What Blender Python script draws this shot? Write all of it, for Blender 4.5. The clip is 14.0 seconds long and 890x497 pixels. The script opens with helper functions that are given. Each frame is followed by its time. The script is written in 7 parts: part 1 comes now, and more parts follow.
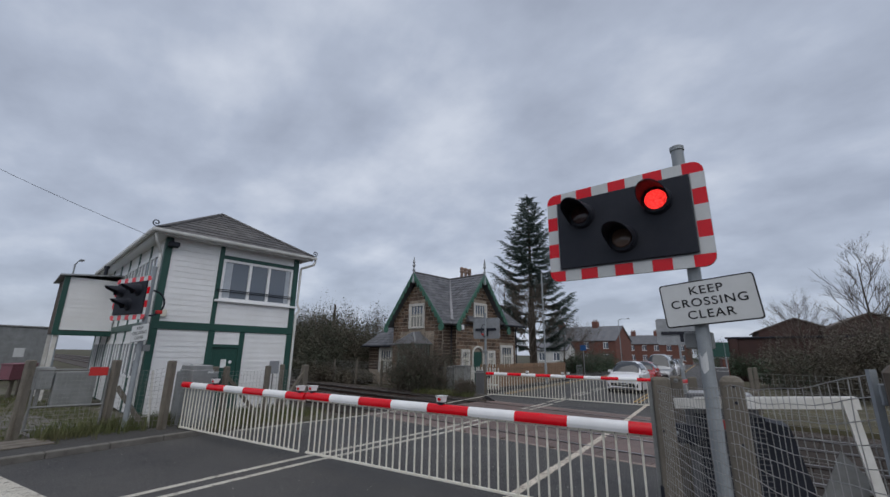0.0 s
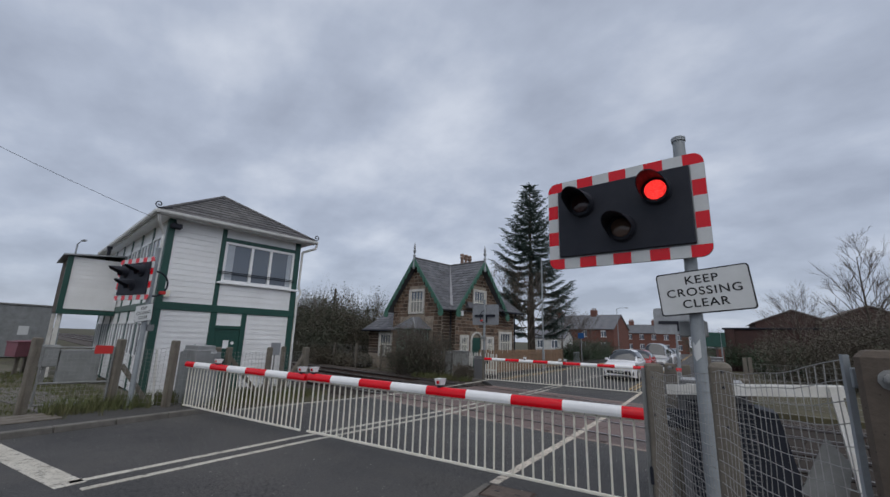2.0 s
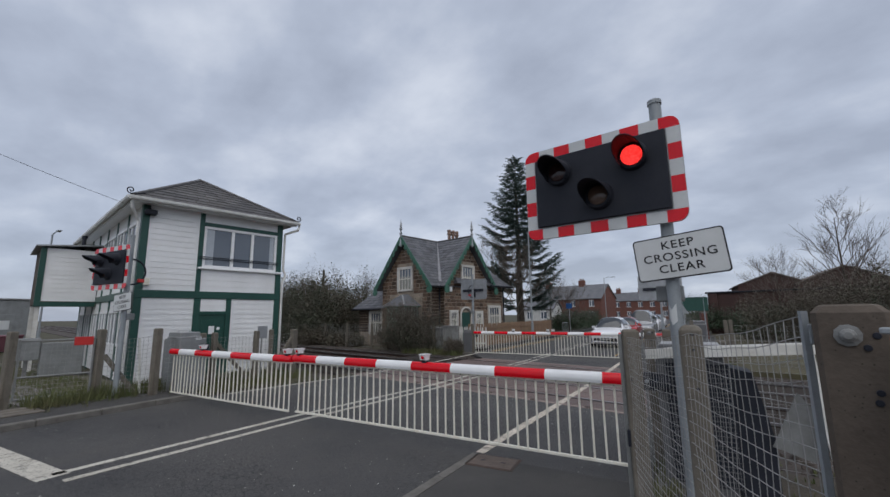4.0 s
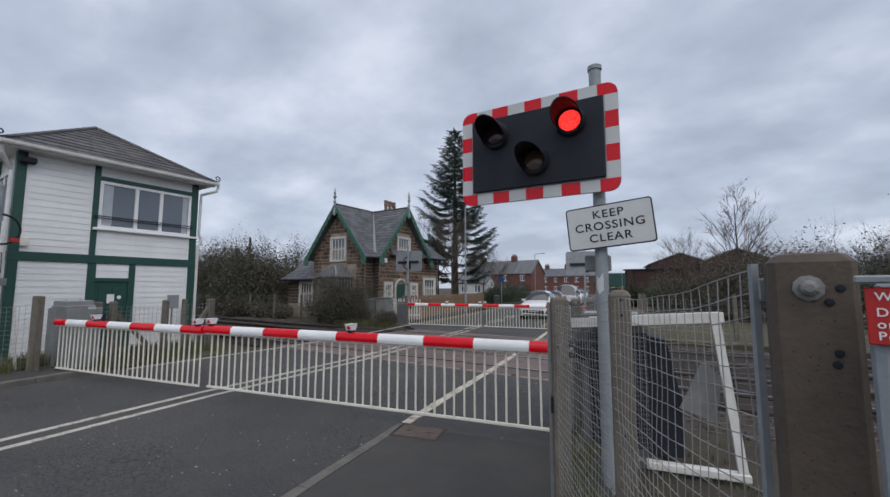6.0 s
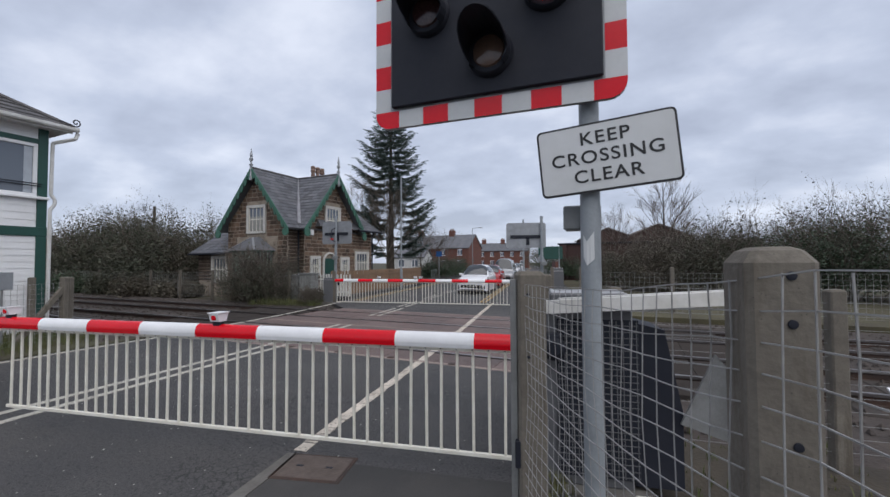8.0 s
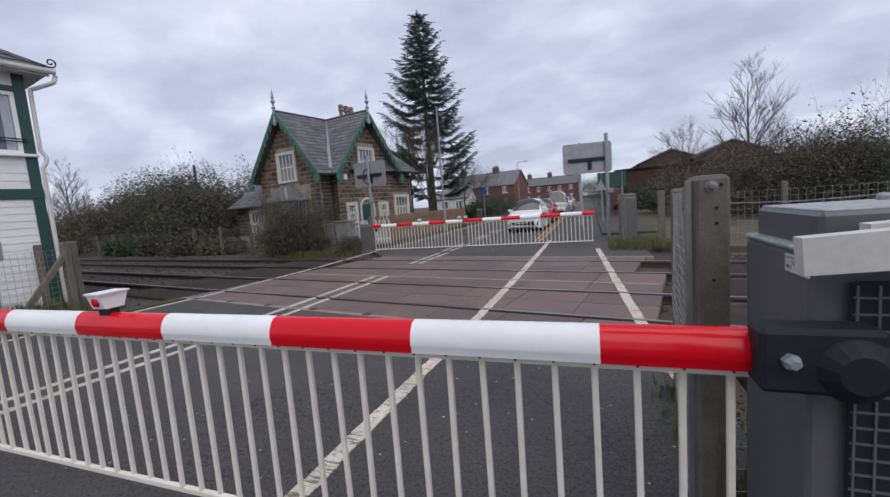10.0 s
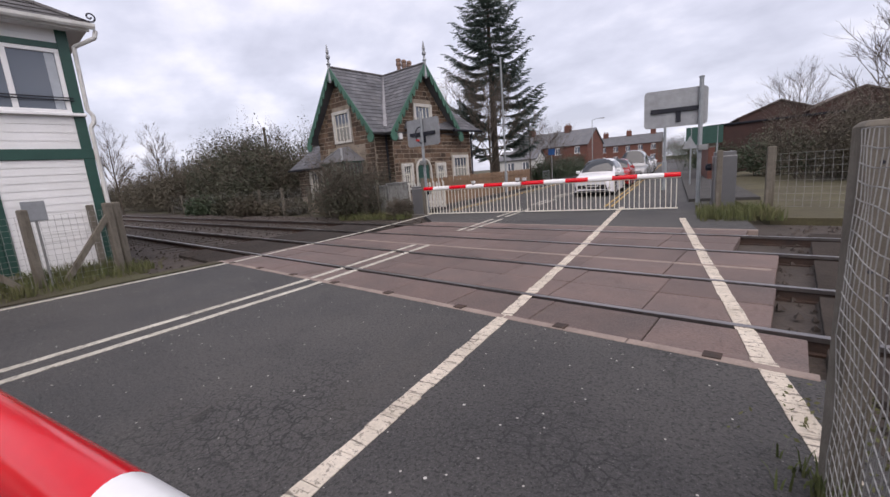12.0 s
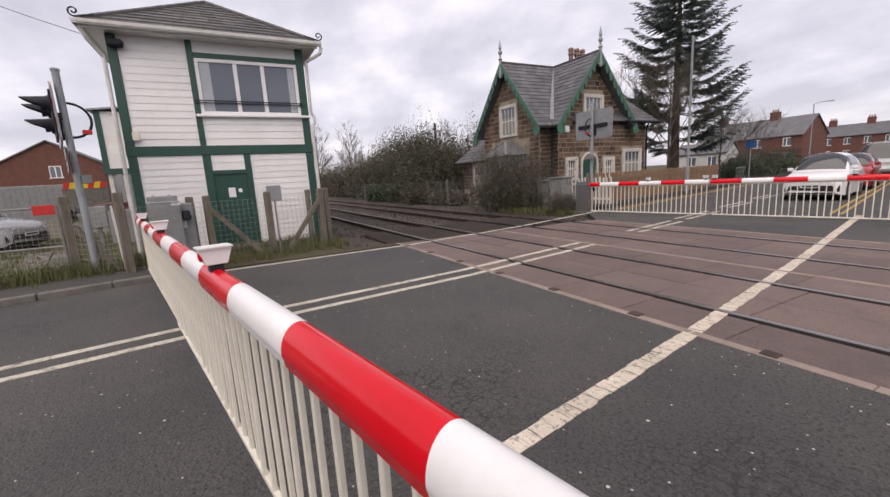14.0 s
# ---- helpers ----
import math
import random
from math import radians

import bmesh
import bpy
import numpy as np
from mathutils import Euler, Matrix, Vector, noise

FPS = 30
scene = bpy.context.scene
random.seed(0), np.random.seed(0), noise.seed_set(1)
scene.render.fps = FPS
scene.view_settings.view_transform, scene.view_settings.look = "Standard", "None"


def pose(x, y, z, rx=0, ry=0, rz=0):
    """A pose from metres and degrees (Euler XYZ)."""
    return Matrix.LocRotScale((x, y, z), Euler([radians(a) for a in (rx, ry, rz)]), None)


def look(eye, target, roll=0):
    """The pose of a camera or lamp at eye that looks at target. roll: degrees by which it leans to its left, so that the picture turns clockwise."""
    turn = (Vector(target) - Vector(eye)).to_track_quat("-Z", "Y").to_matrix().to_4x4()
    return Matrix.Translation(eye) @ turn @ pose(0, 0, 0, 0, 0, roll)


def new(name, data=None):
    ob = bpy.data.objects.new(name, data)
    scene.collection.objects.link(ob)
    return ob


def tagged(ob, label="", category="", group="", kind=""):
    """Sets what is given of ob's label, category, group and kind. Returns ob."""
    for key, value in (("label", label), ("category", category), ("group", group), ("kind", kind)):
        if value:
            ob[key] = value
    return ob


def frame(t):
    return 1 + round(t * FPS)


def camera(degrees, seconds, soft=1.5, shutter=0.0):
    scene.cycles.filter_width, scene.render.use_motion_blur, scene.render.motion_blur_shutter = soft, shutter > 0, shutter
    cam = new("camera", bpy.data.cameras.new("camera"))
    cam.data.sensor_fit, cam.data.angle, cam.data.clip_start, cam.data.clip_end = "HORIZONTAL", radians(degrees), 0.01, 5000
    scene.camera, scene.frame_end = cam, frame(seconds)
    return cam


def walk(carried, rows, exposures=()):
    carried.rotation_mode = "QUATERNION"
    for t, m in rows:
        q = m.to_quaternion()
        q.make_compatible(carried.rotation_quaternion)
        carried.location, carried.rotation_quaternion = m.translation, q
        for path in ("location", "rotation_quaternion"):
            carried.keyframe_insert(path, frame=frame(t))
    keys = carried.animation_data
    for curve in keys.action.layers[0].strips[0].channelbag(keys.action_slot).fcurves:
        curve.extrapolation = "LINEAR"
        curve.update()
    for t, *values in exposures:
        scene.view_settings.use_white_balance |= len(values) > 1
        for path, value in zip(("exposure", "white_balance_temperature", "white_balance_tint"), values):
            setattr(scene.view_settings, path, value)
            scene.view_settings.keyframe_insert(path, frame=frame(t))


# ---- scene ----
cam = camera(95.1, 14.0)
PATH = [
    (0, (0.307, 0.186, 1.826), (-0.731, 1.821, 2.325), 0.8),
    (0.5, (0.307, 0.196, 1.821), (-0.736, 1.828, 2.32), 1.3),
    (1, (0.304, 0.179, 1.827), (-0.744, 1.811, 2.314), 1.5),
    (1.5, (0.325, 0.164, 1.822), (-0.727, 1.8, 2.284), 1.8),
    (2, (0.336, 0.127, 1.808), (-0.712, 1.775, 2.242), 1.8),
    (4.3, (0.42, 0.293, 1.799), (-0.586, 1.995, 2.1), -1.1),
    (4.5, (0.428, 0.303, 1.793), (-0.564, 2.016, 2.076), -1.0),
    (5, (0.409, 0.297, 1.787), (-0.523, 2.049, 2.034), -1.2),
    (5.5, (0.36, 0.36, 1.768), (-0.489, 2.158, 1.985), -0.6),
    (6, (0.341, 0.552, 1.743), (-0.405, 2.398, 1.934), -0.0),
    (6.5, (0.305, 0.905, 1.751), (-0.33, 2.794, 1.921), 0.3),
    (7, (0.17, 1.27, 1.721), (-0.377, 3.189, 1.857), 0.1),
    (7.5, (0.075, 1.628, 1.713), (-0.414, 3.565, 1.816), -0.1),
    (8, (-0.011, 2.071, 1.706), (-0.472, 4.016, 1.773), -0.3),
    (8.2, (-0.056, 2.238, 1.705), (-0.52, 4.183, 1.746), -0.4),
    (10.3, (-0.591, 4.267, 1.547), (-1.284, 6.13, 1.328), -4.7),
    (10.5, (-0.603, 4.452, 1.546), (-1.218, 6.345, 1.347), -5.0),
    (10.7, (-0.612, 4.556, 1.576), (-1.074, 6.491, 1.374), -4.7),
    (11, (-0.60, 4.835, 1.525), (-0.644, 6.826, 1.333), -2.4),
    (11.3, (-0.577, 4.86, 1.516), (-0.248, 6.82, 1.297), -2.6),
    (11.5, (-0.538, 5.033, 1.525), (-0.352, 7.007, 1.269), -4.2),
    (11.7, (-0.584, 5.13, 1.501), (-0.938, 7.076, 1.218), -4.9),
    (12, (-0.59, 5.16, 1.483), (-1.567, 6.866, 1.118), -4.5),
    (12.2, (-0.651, 5.132, 1.485), (-1.901, 6.645, 1.097), -4.1),
    (12.5, (-0.693, 5.087, 1.507), (-2.144, 6.408, 1.122), -3.5),
    (13, (-0.754, 5.037, 1.519), (-2.295, 6.262, 1.168), -3.4),
    (13.5, (-0.792, 5.036, 1.511), (-2.334, 6.262, 1.164), -3.3),
    (14, (-0.753, 4.98, 1.508), (-2.284, 6.219, 1.163), -3.4),
]
EXPOSURES = [(0, -0.1, 6500, 10), (2.2, -0.1, 6500, 10), (5, 0.03, 6500, 10), (7.5, 0.22, 6500, 11), (8.2, 0.25, 6500, 12), (10.5, 0.35, 6550, 16), (11.5, 0.55, 6700, 18), (12.5, 0.6, 7400, 20), (14, 0.6, 7600, 20)]
walk(cam, [(t, look(eye, target, roll)) for t, eye, target, roll in PATH], EXPOSURES)

# ---- light ----
SUN_DIR = (radians(55), radians(141))
world = bpy.data.worlds.new("overcast_sky")
scene.world = world
world.use_nodes = True


def build_sky():
    nt = world.node_tree
    nd, lk = nt.nodes, nt.links
    bg = nd["Background"]
    sky = nd.new("ShaderNodeTexSky")
    sky.sky_type = "NISHITA"
    sky.sun_disc = False
    sky.sun_elevation, sky.sun_rotation = SUN_DIR
    dim = nd.new("ShaderNodeVectorMath")
    dim.operation = "SCALE"
    dim.inputs[3].default_value = 0.09
    lk.new(sky.outputs[0], dim.inputs[0])
    tc = nd.new("ShaderNodeTexCoord")
    sep = nd.new("ShaderNodeSeparateXYZ")
    lk.new(tc.outputs["Generated"], sep.inputs[0])
    # cloud sheet: project the direction onto a layer overhead
    h = nd.new("ShaderNodeMath")
    h.operation = "MAXIMUM"
    h.inputs[1].default_value = 0.0
    lk.new(sep.outputs["Z"], h.inputs[0])
    h2 = nd.new("ShaderNodeMath")
    h2.operation = "ADD"
    h2.inputs[1].default_value = 0.30
    lk.new(h.outputs[0], h2.inputs[0])
    comb = nd.new("ShaderNodeCombineXYZ")
    for axis in ("X", "Y"):
        dv = nd.new("ShaderNodeMath")
        dv.operation = "DIVIDE"
        lk.new(sep.outputs[axis], dv.inputs[0])
        lk.new(h2.outputs[0], dv.inputs[1])
        lk.new(dv.outputs[0], comb.inputs[axis])
    mp = nd.new("ShaderNodeMapping")
    mp.inputs["Rotation"].default_value = (0, 0, radians(25))
    mp.inputs["Scale"].default_value = (1.0, 1.2, 1.0)
    lk.new(comb.outputs[0], mp.inputs[0])
    n1 = nd.new("ShaderNodeTexNoise")
    n1.inputs["Scale"].default_value = 2.3
    n1.inputs["Detail"].default_value = 6
    n1.inputs["Roughness"].default_value = 0.52
    n1.inputs["Distortion"].default_value = 0.0
    lk.new(mp.outputs[0], n1.inputs["Vector"])
    n2 = nd.new("ShaderNodeTexNoise")
    n2.inputs["Scale"].default_value = 0.6
    n2.inputs["Detail"].default_value = 3
    lk.new(mp.outputs[0], n2.inputs["Vector"])
    add = nd.new("ShaderNodeMath")
    add.operation = "MULTIPLY_ADD"
    add.inputs[1].default_value = 0.45
    lk.new(n2.outputs[0], add.inputs[0])
    lk.new(n1.outputs[0], add.inputs[2])
    ramp = nd.new("ShaderNodeValToRGB")
    els = ramp.color_ramp.elements
    els[0].position, els[0].color = 0.56, (0.40, 0.45, 0.56, 1)
    els[1].position, els[1].color = 0.95, (0.70, 0.755, 0.865, 1)
    e = els.new(0.74)
    e.color = (0.50, 0.56, 0.685, 1)
    lk.new(add.outputs[0], ramp.inputs[0])
    mix = nd.new("ShaderNodeMixRGB")
    mix.inputs[0].default_value = 0.88
    lk.new(dim.outputs[0], mix.inputs[1])
    lk.new(ramp.outputs[0], mix.inputs[2])
    lk.new(mix.outputs[0], bg.inputs[0])
    bg.inputs[1].default_value = 1.0


build_sky()
sun_data = bpy.data.lights.new("sun", "SUN")
sun_data.energy, sun_data.angle, sun_data.color = 1.5, radians(80), (1.0, 0.97, 0.93)
sun = new("sun", sun_data)
sun.matrix_world = look((0, 0, 30), (-13, 16, 0))

# ---- materials ----


def mat(name, c1, c2=None, scale=6.0, rough=0.7, metal=0.0, bump=0.0, bscale=40.0, rand=0.0, fine=0.25, stretch=(1, 1, 1), spec=0.5):
    """Two-scale mottled surface: broad stains from c1 to c2, fine grain, relief, and a tint per object."""
    m = bpy.data.materials.new(name)
    m.use_nodes = True
    nt = m.node_tree
    nd, lk = nt.nodes, nt.links
    b = nd["Principled BSDF"]
    b.inputs["Roughness"].default_value = rough
    b.inputs["Metallic"].default_value = metal
    b.inputs["Specular IOR Level"].default_value = spec
    c2 = c2 or tuple(c * 0.75 for c in c1)
    tc = nd.new("ShaderNodeTexCoord")
    mp = nd.new("ShaderNodeMapping")
    mp.inputs["Scale"].default_value = stretch
    lk.new(tc.outputs["Object"], mp.inputs[0])
    n = nd.new("ShaderNodeTexNoise")
    n.inputs["Scale"].default_value = scale
    n.inputs["Detail"].default_value = 5
    n.inputs["Roughness"].default_value = 0.65
    lk.new(mp.outputs[0], n.inputs["Vector"])
    r = nd.new("ShaderNodeValToRGB")
    r.color_ramp.elements[0].position, r.color_ramp.elements[0].color = 0.33, (*c1, 1)
    r.color_ramp.elements[1].position, r.color_ramp.elements[1].color = 0.68, (*c2, 1)
    lk.new(n.outputs[0], r.inputs[0])
    f = nd.new("ShaderNodeTexNoise")
    f.inputs["Scale"].default_value = bscale
    f.inputs["Detail"].default_value = 4
    lk.new(mp.outputs[0], f.inputs["Vector"])
    ma = nd.new("ShaderNodeMath")
    ma.operation = "MULTIPLY_ADD"
    ma.inputs[1].default_value = fine
    ma.inputs[2].default_value = 1 - fine / 2
    lk.new(f.outputs[0], ma.inputs[0])
    val = ma.outputs[0]
    if rand:
        oi = nd.new("ShaderNodeObjectInfo")
        mr = nd.new("ShaderNodeMath")
        mr.operation = "MULTIPLY_ADD"
        mr.inputs[1].default_value = rand
        mr.inputs[2].default_value = 1 - rand / 2
        lk.new(oi.outputs["Random"], mr.inputs[0])
        mm = nd.new("ShaderNodeMath")
        mm.operation = "MULTIPLY"
        lk.new(val, mm.inputs[0])
        lk.new(mr.outputs[0], mm.inputs[1])
        val = mm.outputs[0]
    sc = nd.new("ShaderNodeVectorMath")
    sc.operation = "SCALE"
    lk.new(r.outputs[0], sc.inputs[0])
    lk.new(val, sc.inputs[3])
    lk.new(sc.outputs[0], b.inputs["Base Color"])
    if bump:
        bp = nd.new("ShaderNodeBump")
        bp.inputs["Strength"].default_value = bump
        bp.inputs["Distance"].default_value = 0.02
        lk.new(f.outputs[0], bp.inputs["Height"])
        lk.new(bp.outputs[0], b.inputs["Normal"])
    return m


def ramp_over(m, kind, scale, lo, hi, col, stretch=(1, 1, 1), detail=6, amount=1.0):
    """Lay a second colour over a material's base where a texture is above lo..hi."""
    nt = m.node_tree
    nd, lk = nt.nodes, nt.links
    b = nd["Principled BSDF"]
    old = b.inputs["Base Color"].links[0].from_socket
    tc = nd.new("ShaderNodeTexCoord")
    mp = nd.new("ShaderNodeMapping")
    mp.inputs["Scale"].default_value = stretch
    lk.new(tc.outputs["Object"], mp.inputs[0])
    if kind == "noise":
        t = nd.new("ShaderNodeTexNoise")
        t.inputs["Detail"].default_value = detail
        t.inputs["Roughness"].default_value = 0.7
    else:
        t = nd.new("ShaderNodeTexVoronoi")
        if kind == "crack":
            t.feature = "DISTANCE_TO_EDGE"
    t.inputs["Scale"].default_value = scale
    lk.new(mp.outputs[0], t.inputs["Vector"])
    r = nd.new("ShaderNodeMapRange")
    r.inputs[1].default_value, r.inputs[2].default_value = lo, hi
    r.inputs[4].default_value = amount
    lk.new(t.outputs[0], r.inputs[0])
    mx = nd.new("ShaderNodeMixRGB")
    fac = r.outputs[0]
    if kind == "crack":
        pn = nd.new("ShaderNodeTexNoise")
        pn.inputs["Scale"].default_value = 0.55
        pn.inputs["Detail"].default_value = 4
        lk.new(tc.outputs["Object"], pn.inputs["Vector"])
        pr = nd.new("ShaderNodeMapRange")
        pr.inputs[1].default_value, pr.inputs[2].default_value = 0.5, 0.62
        lk.new(pn.outputs[0], pr.inputs[0])
        mu = nd.new("ShaderNodeMath")
        mu.operation = "MULTIPLY"
        lk.new(fac, mu.inputs[0])
        lk.new(pr.outputs[0], mu.inputs[1])
        fac = mu.outputs[0]
        warp = nd.new("ShaderNodeTexNoise")
        warp.inputs["Scale"].default_value = 6
        add = nd.new("ShaderNodeMixRGB")
        add.inputs[0].default_value = 0.12
        lk.new(tc.outputs["Object"], warp.inputs["Vector"])
        lk.new(mp.outputs[0], add.inputs[1])
        lk.new(warp.outputs[1], add.inputs[2])
        lk.new(add.outputs[0], t.inputs["Vector"])
    lk.new(fac, mx.inputs[0])
    lk.new(old, mx.inputs[1])
    mx.inputs[2].default_value = (*col, 1)
    lk.new(mx.outputs[0], b.inputs["Base Color"])
    return m


ASPHALT = mat("asphalt", (0.046, 0.045, 0.046), (0.084, 0.079, 0.075), 0.45, 0.78, bump=1.0, bscale=60, fine=1.3)
ramp_over(ASPHALT, "noise", 38, 0.52, 0.60, (0.014, 0.014, 0.015), detail=3, amount=0.75)
ramp_over(ASPHALT, "noise", 85, 0.58, 0.66, (0.14, 0.135, 0.13), detail=2, amount=0.6)
ramp_over(ASPHALT, "noise", 2.3, 0.58, 0.78, (0.018, 0.018, 0.019), detail=9, amount=0.7)
ramp_over(ASPHALT, "voronoi", 30, 0.13, 0.07, (0.24, 0.23, 0.215), amount=0.6)
ramp_over(ASPHALT, "voronoi", 9, 0.075, 0.05, (0.62, 0.59, 0.54), amount=0.9)
ramp_over(ASPHALT, "voronoi", 3.1, 0.036, 0.026, (0.66, 0.64, 0.60), amount=0.9)
ramp_over(ASPHALT, "crack", 13, 0.07, 0.012, (0.009, 0.009, 0.010), amount=0.8)
ramp_over(ASPHALT, "noise", 0.9, 0.55, 0.75, (0.085, 0.076, 0.066), (1, 0.25, 1), 7, 0.5)
PAVING = mat("footway_asphalt", (0.036, 0.035, 0.034), (0.062, 0.058, 0.054), 0.8, 0.85, bump=0.5, bscale=110, fine=0.8)
DECK = mat("crossing_rubber", (0.155, 0.104, 0.090), (0.105, 0.079, 0.072), 1.1, 0.7, bump=0.5, bscale=48, rand=0.30, fine=1.0)
ramp_over(DECK, "noise", 26, 0.55, 0.66, (0.055, 0.040, 0.035), (1, 1, 1), 6, 0.6)
ramp_over(DECK, "noise", 3.0, 0.56, 0.70, (0.085, 0.058, 0.048), (1, 0.5, 1), 8, 0.7)
ramp_over(DECK, "noise", 60, 0.60, 0.68, (0.27, 0.21, 0.18), (1, 1, 1), 3, 0.6)
ramp_over(DECK, "noise", 1.2, 0.55, 0.8, (0.20, 0.155, 0.135), (0.4, 3.5, 1), 8, 0.7)
LINE = mat("road_paint", (0.56, 0.53, 0.46), (0.40, 0.37, 0.31), 3, 0.7, bump=0.3, bscale=90, fine=0.4)
ramp_over(LINE, "noise", 7, 0.54, 0.64, (0.06, 0.055, 0.05), (1, 1, 1), 9, 0.85)
ramp_over(LINE, "noise", 30, 0.56, 0.62, (0.10, 0.09, 0.08), (1, 1, 1), 4, 0.7)
LINE2 = mat("old_road_paint", (0.66, 0.585, 0.49), (0.48, 0.42, 0.34), 2.2, 0.7, bump=0.4, bscale=60, fine=0.5)
ramp_over(LINE2, "noise", 6, 0.55, 0.60, (0.09, 0.075, 0.06), (0.5, 3.5, 1), 9, 0.85)
ramp_over(LINE2, "noise", 26, 0.57, 0.62, (0.12, 0.10, 0.08), (1, 1, 1), 4, 0.7)
YLINE = mat("yellow_paint", (0.50, 0.30, 0.06), (0.36, 0.22, 0.06), 3, 0.7, fine=0.4)
STEEL_TOP = mat("rail_steel", (0.20, 0.18, 0.175), (0.30, 0.28, 0.27), 3, 0.32, 0.9, stretch=(0.2, 6, 1))
RUST = mat("rusty_rail", (0.075, 0.042, 0.03), (0.04, 0.03, 0.026), 5, 0.8, 0.2, 0.3, 60)
BALLAST = mat("ballast", (0.07, 0.055, 0.045), (0.04, 0.032, 0.028), 2.0, 0.95, bump=1.0, bscale=26, fine=1.1)
SOIL = mat("mossy_soil", (0.062, 0.050, 0.034), (0.034, 0.028, 0.021), 1.1, 0.95, bump=0.8, bscale=30, fine=0.9)
GRASS = mat("rough_ground", (0.060, 0.060, 0.025), (0.042, 0.031, 0.021), 0.7, 0.95, bump=0.8, bscale=30, fine=0.9)
SLEEPER = mat("sleeper", (0.052, 0.042, 0.035), (0.032, 0.026, 0.022), 4, 0.9, bump=0.4)
CONCRETE = mat("old_concrete", (0.185, 0.165, 0.135), (0.105, 0.092, 0.075), 3.2, 0.9, bump=0.16, bscale=70, fine=0.5)
ramp_over(CONCRETE, "noise", 5, 0.55, 0.72, (0.055, 0.05, 0.042), (1, 1, 0.35), 8, 0.8)
ramp_over(CONCRETE, "voronoi", 70, 0.13, 0.06, (0.04, 0.036, 0.03), amount=0.6)
ramp_over(CONCRETE, "noise", 9, 0.5, 0.62, (0.085, 0.07, 0.05), (1, 1, 0.12), 6, 0.7)
BROWNPOST = mat("stained_concrete", (0.105, 0.084, 0.066), (0.060, 0.046, 0.036), 4.0, 0.9, bump=0.14, bscale=70, fine=0.4)
ramp_over(BROWNPOST, "noise", 7, 0.5, 0.66, (0.055, 0.038, 0.028), (1, 1, 0.10), 7, 0.8)
ramp_over(BROWNPOST, "voronoi", 60, 0.16, 0.06, (0.02, 0.016, 0.013), amount=0.8)
KERB = mat("kerb_concrete", (0.16, 0.15, 0.135), (0.10, 0.092, 0.082), 4, 0.9, bump=0.4)
GALV = mat("galvanised_steel", (0.28, 0.305, 0.32), (0.21, 0.23, 0.245), 5, 0.5, 0.0, 0.1, 60)
GALV_DULL = mat("weathered_galvanising", (0.23, 0.235, 0.23), (0.16, 0.16, 0.155), 7, 0.6, 0.15, 0.15, 60)
WIRE = mat("fence_wire", (0.36, 0.36, 0.35), (0.24, 0.235, 0.225), 9, 0.5, 0.25)
RED = mat("red_reflective", (0.66, 0.003, 0.012), (0.60, 0.003, 0.011), 3, 0.16, spec=0.4, fine=0.1)
WHITE = mat("white_gloss", (0.80, 0.80, 0.80), (0.72, 0.72, 0.72), 3, 0.28, fine=0.08)
WHITE_DIRTY = mat("white_weathered", (0.70, 0.69, 0.66), (0.55, 0.53, 0.48), 4, 0.5, fine=0.2)
ramp_over(WHITE_DIRTY, "noise", 6, 0.62, 0.75, (0.26, 0.24, 0.2), (1, 1, 0.5), 7, 0.6)
CREAM = mat("skirt_bar_paint", (0.76, 0.735, 0.65), (0.64, 0.60, 0.50), 5, 0.4, fine=0.15)
REFLECT = mat("white_reflective", (0.55, 0.56, 0.56), (0.48, 0.49, 0.49), 4, 0.35, fine=0.1)
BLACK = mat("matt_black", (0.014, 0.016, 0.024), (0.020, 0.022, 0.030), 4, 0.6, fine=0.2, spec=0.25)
BLACKPAINT = mat("black_letters", (0.012, 0.012, 0.013), None, 4, 0.5)
SIGNFACE = mat("sign_face", (0.60, 0.61, 0.61), (0.52, 0.53, 0.52), 2.5, 0.35, fine=0.1)
BACKGREY = mat("sign_back", (0.32, 0.335, 0.35), (0.24, 0.25, 0.26), 4, 0.45, 0.3, fine=0.2)
BOXGREY = mat("machine_grey", (0.118, 0.118, 0.122), (0.098, 0.099, 0.104), 2.5, 0.42, 0.0, 0.06, 90, fine=0.12)
BOXGREY_L = mat("cabinet_grey", (0.24, 0.25, 0.25), (0.17, 0.175, 0.175), 3, 0.5, fine=0.2)
STAINED = mat("weathered_cabinet", (0.26, 0.265, 0.255), (0.15, 0.15, 0.14), 5, 0.65, bump=0.1, fine=0.4)
ramp_over(STAINED, "noise", 6, 0.54, 0.64, (0.09, 0.085, 0.07), (1, 1, 0.4), 7, 0.8)
LIDWORN = mat("worn_lid", (0.22, 0.22, 0.22), (0.42, 0.42, 0.42), 22, 0.5, fine=0.4)
BOARD = mat("white_weatherboard", (0.78, 0.78, 0.78), (0.71, 0.71, 0.70), 1.2, 0.4, bump=0.05, bscale=30, rand=0.06, fine=0.08)
GREEN = mat("dark_green_paint", (0.010, 0.055, 0.042), (0.014, 0.068, 0.052), 3, 0.42, fine=0.2)
GREEN_LT = mat("faded_green_paint", (0.050, 0.155, 0.105), (0.034, 0.105, 0.074), 5, 0.55, fine=0.3)
PALEGREEN = mat("pale_green_paint", (0.30, 0.40, 0.33), (0.22, 0.31, 0.25), 5, 0.5, fine=0.2)
SLATE = mat("slate", (0.075, 0.073, 0.077), (0.115, 0.108, 0.105), 1.3, 0.75, bump=0.5, bscale=24, rand=0.3, fine=0.5)
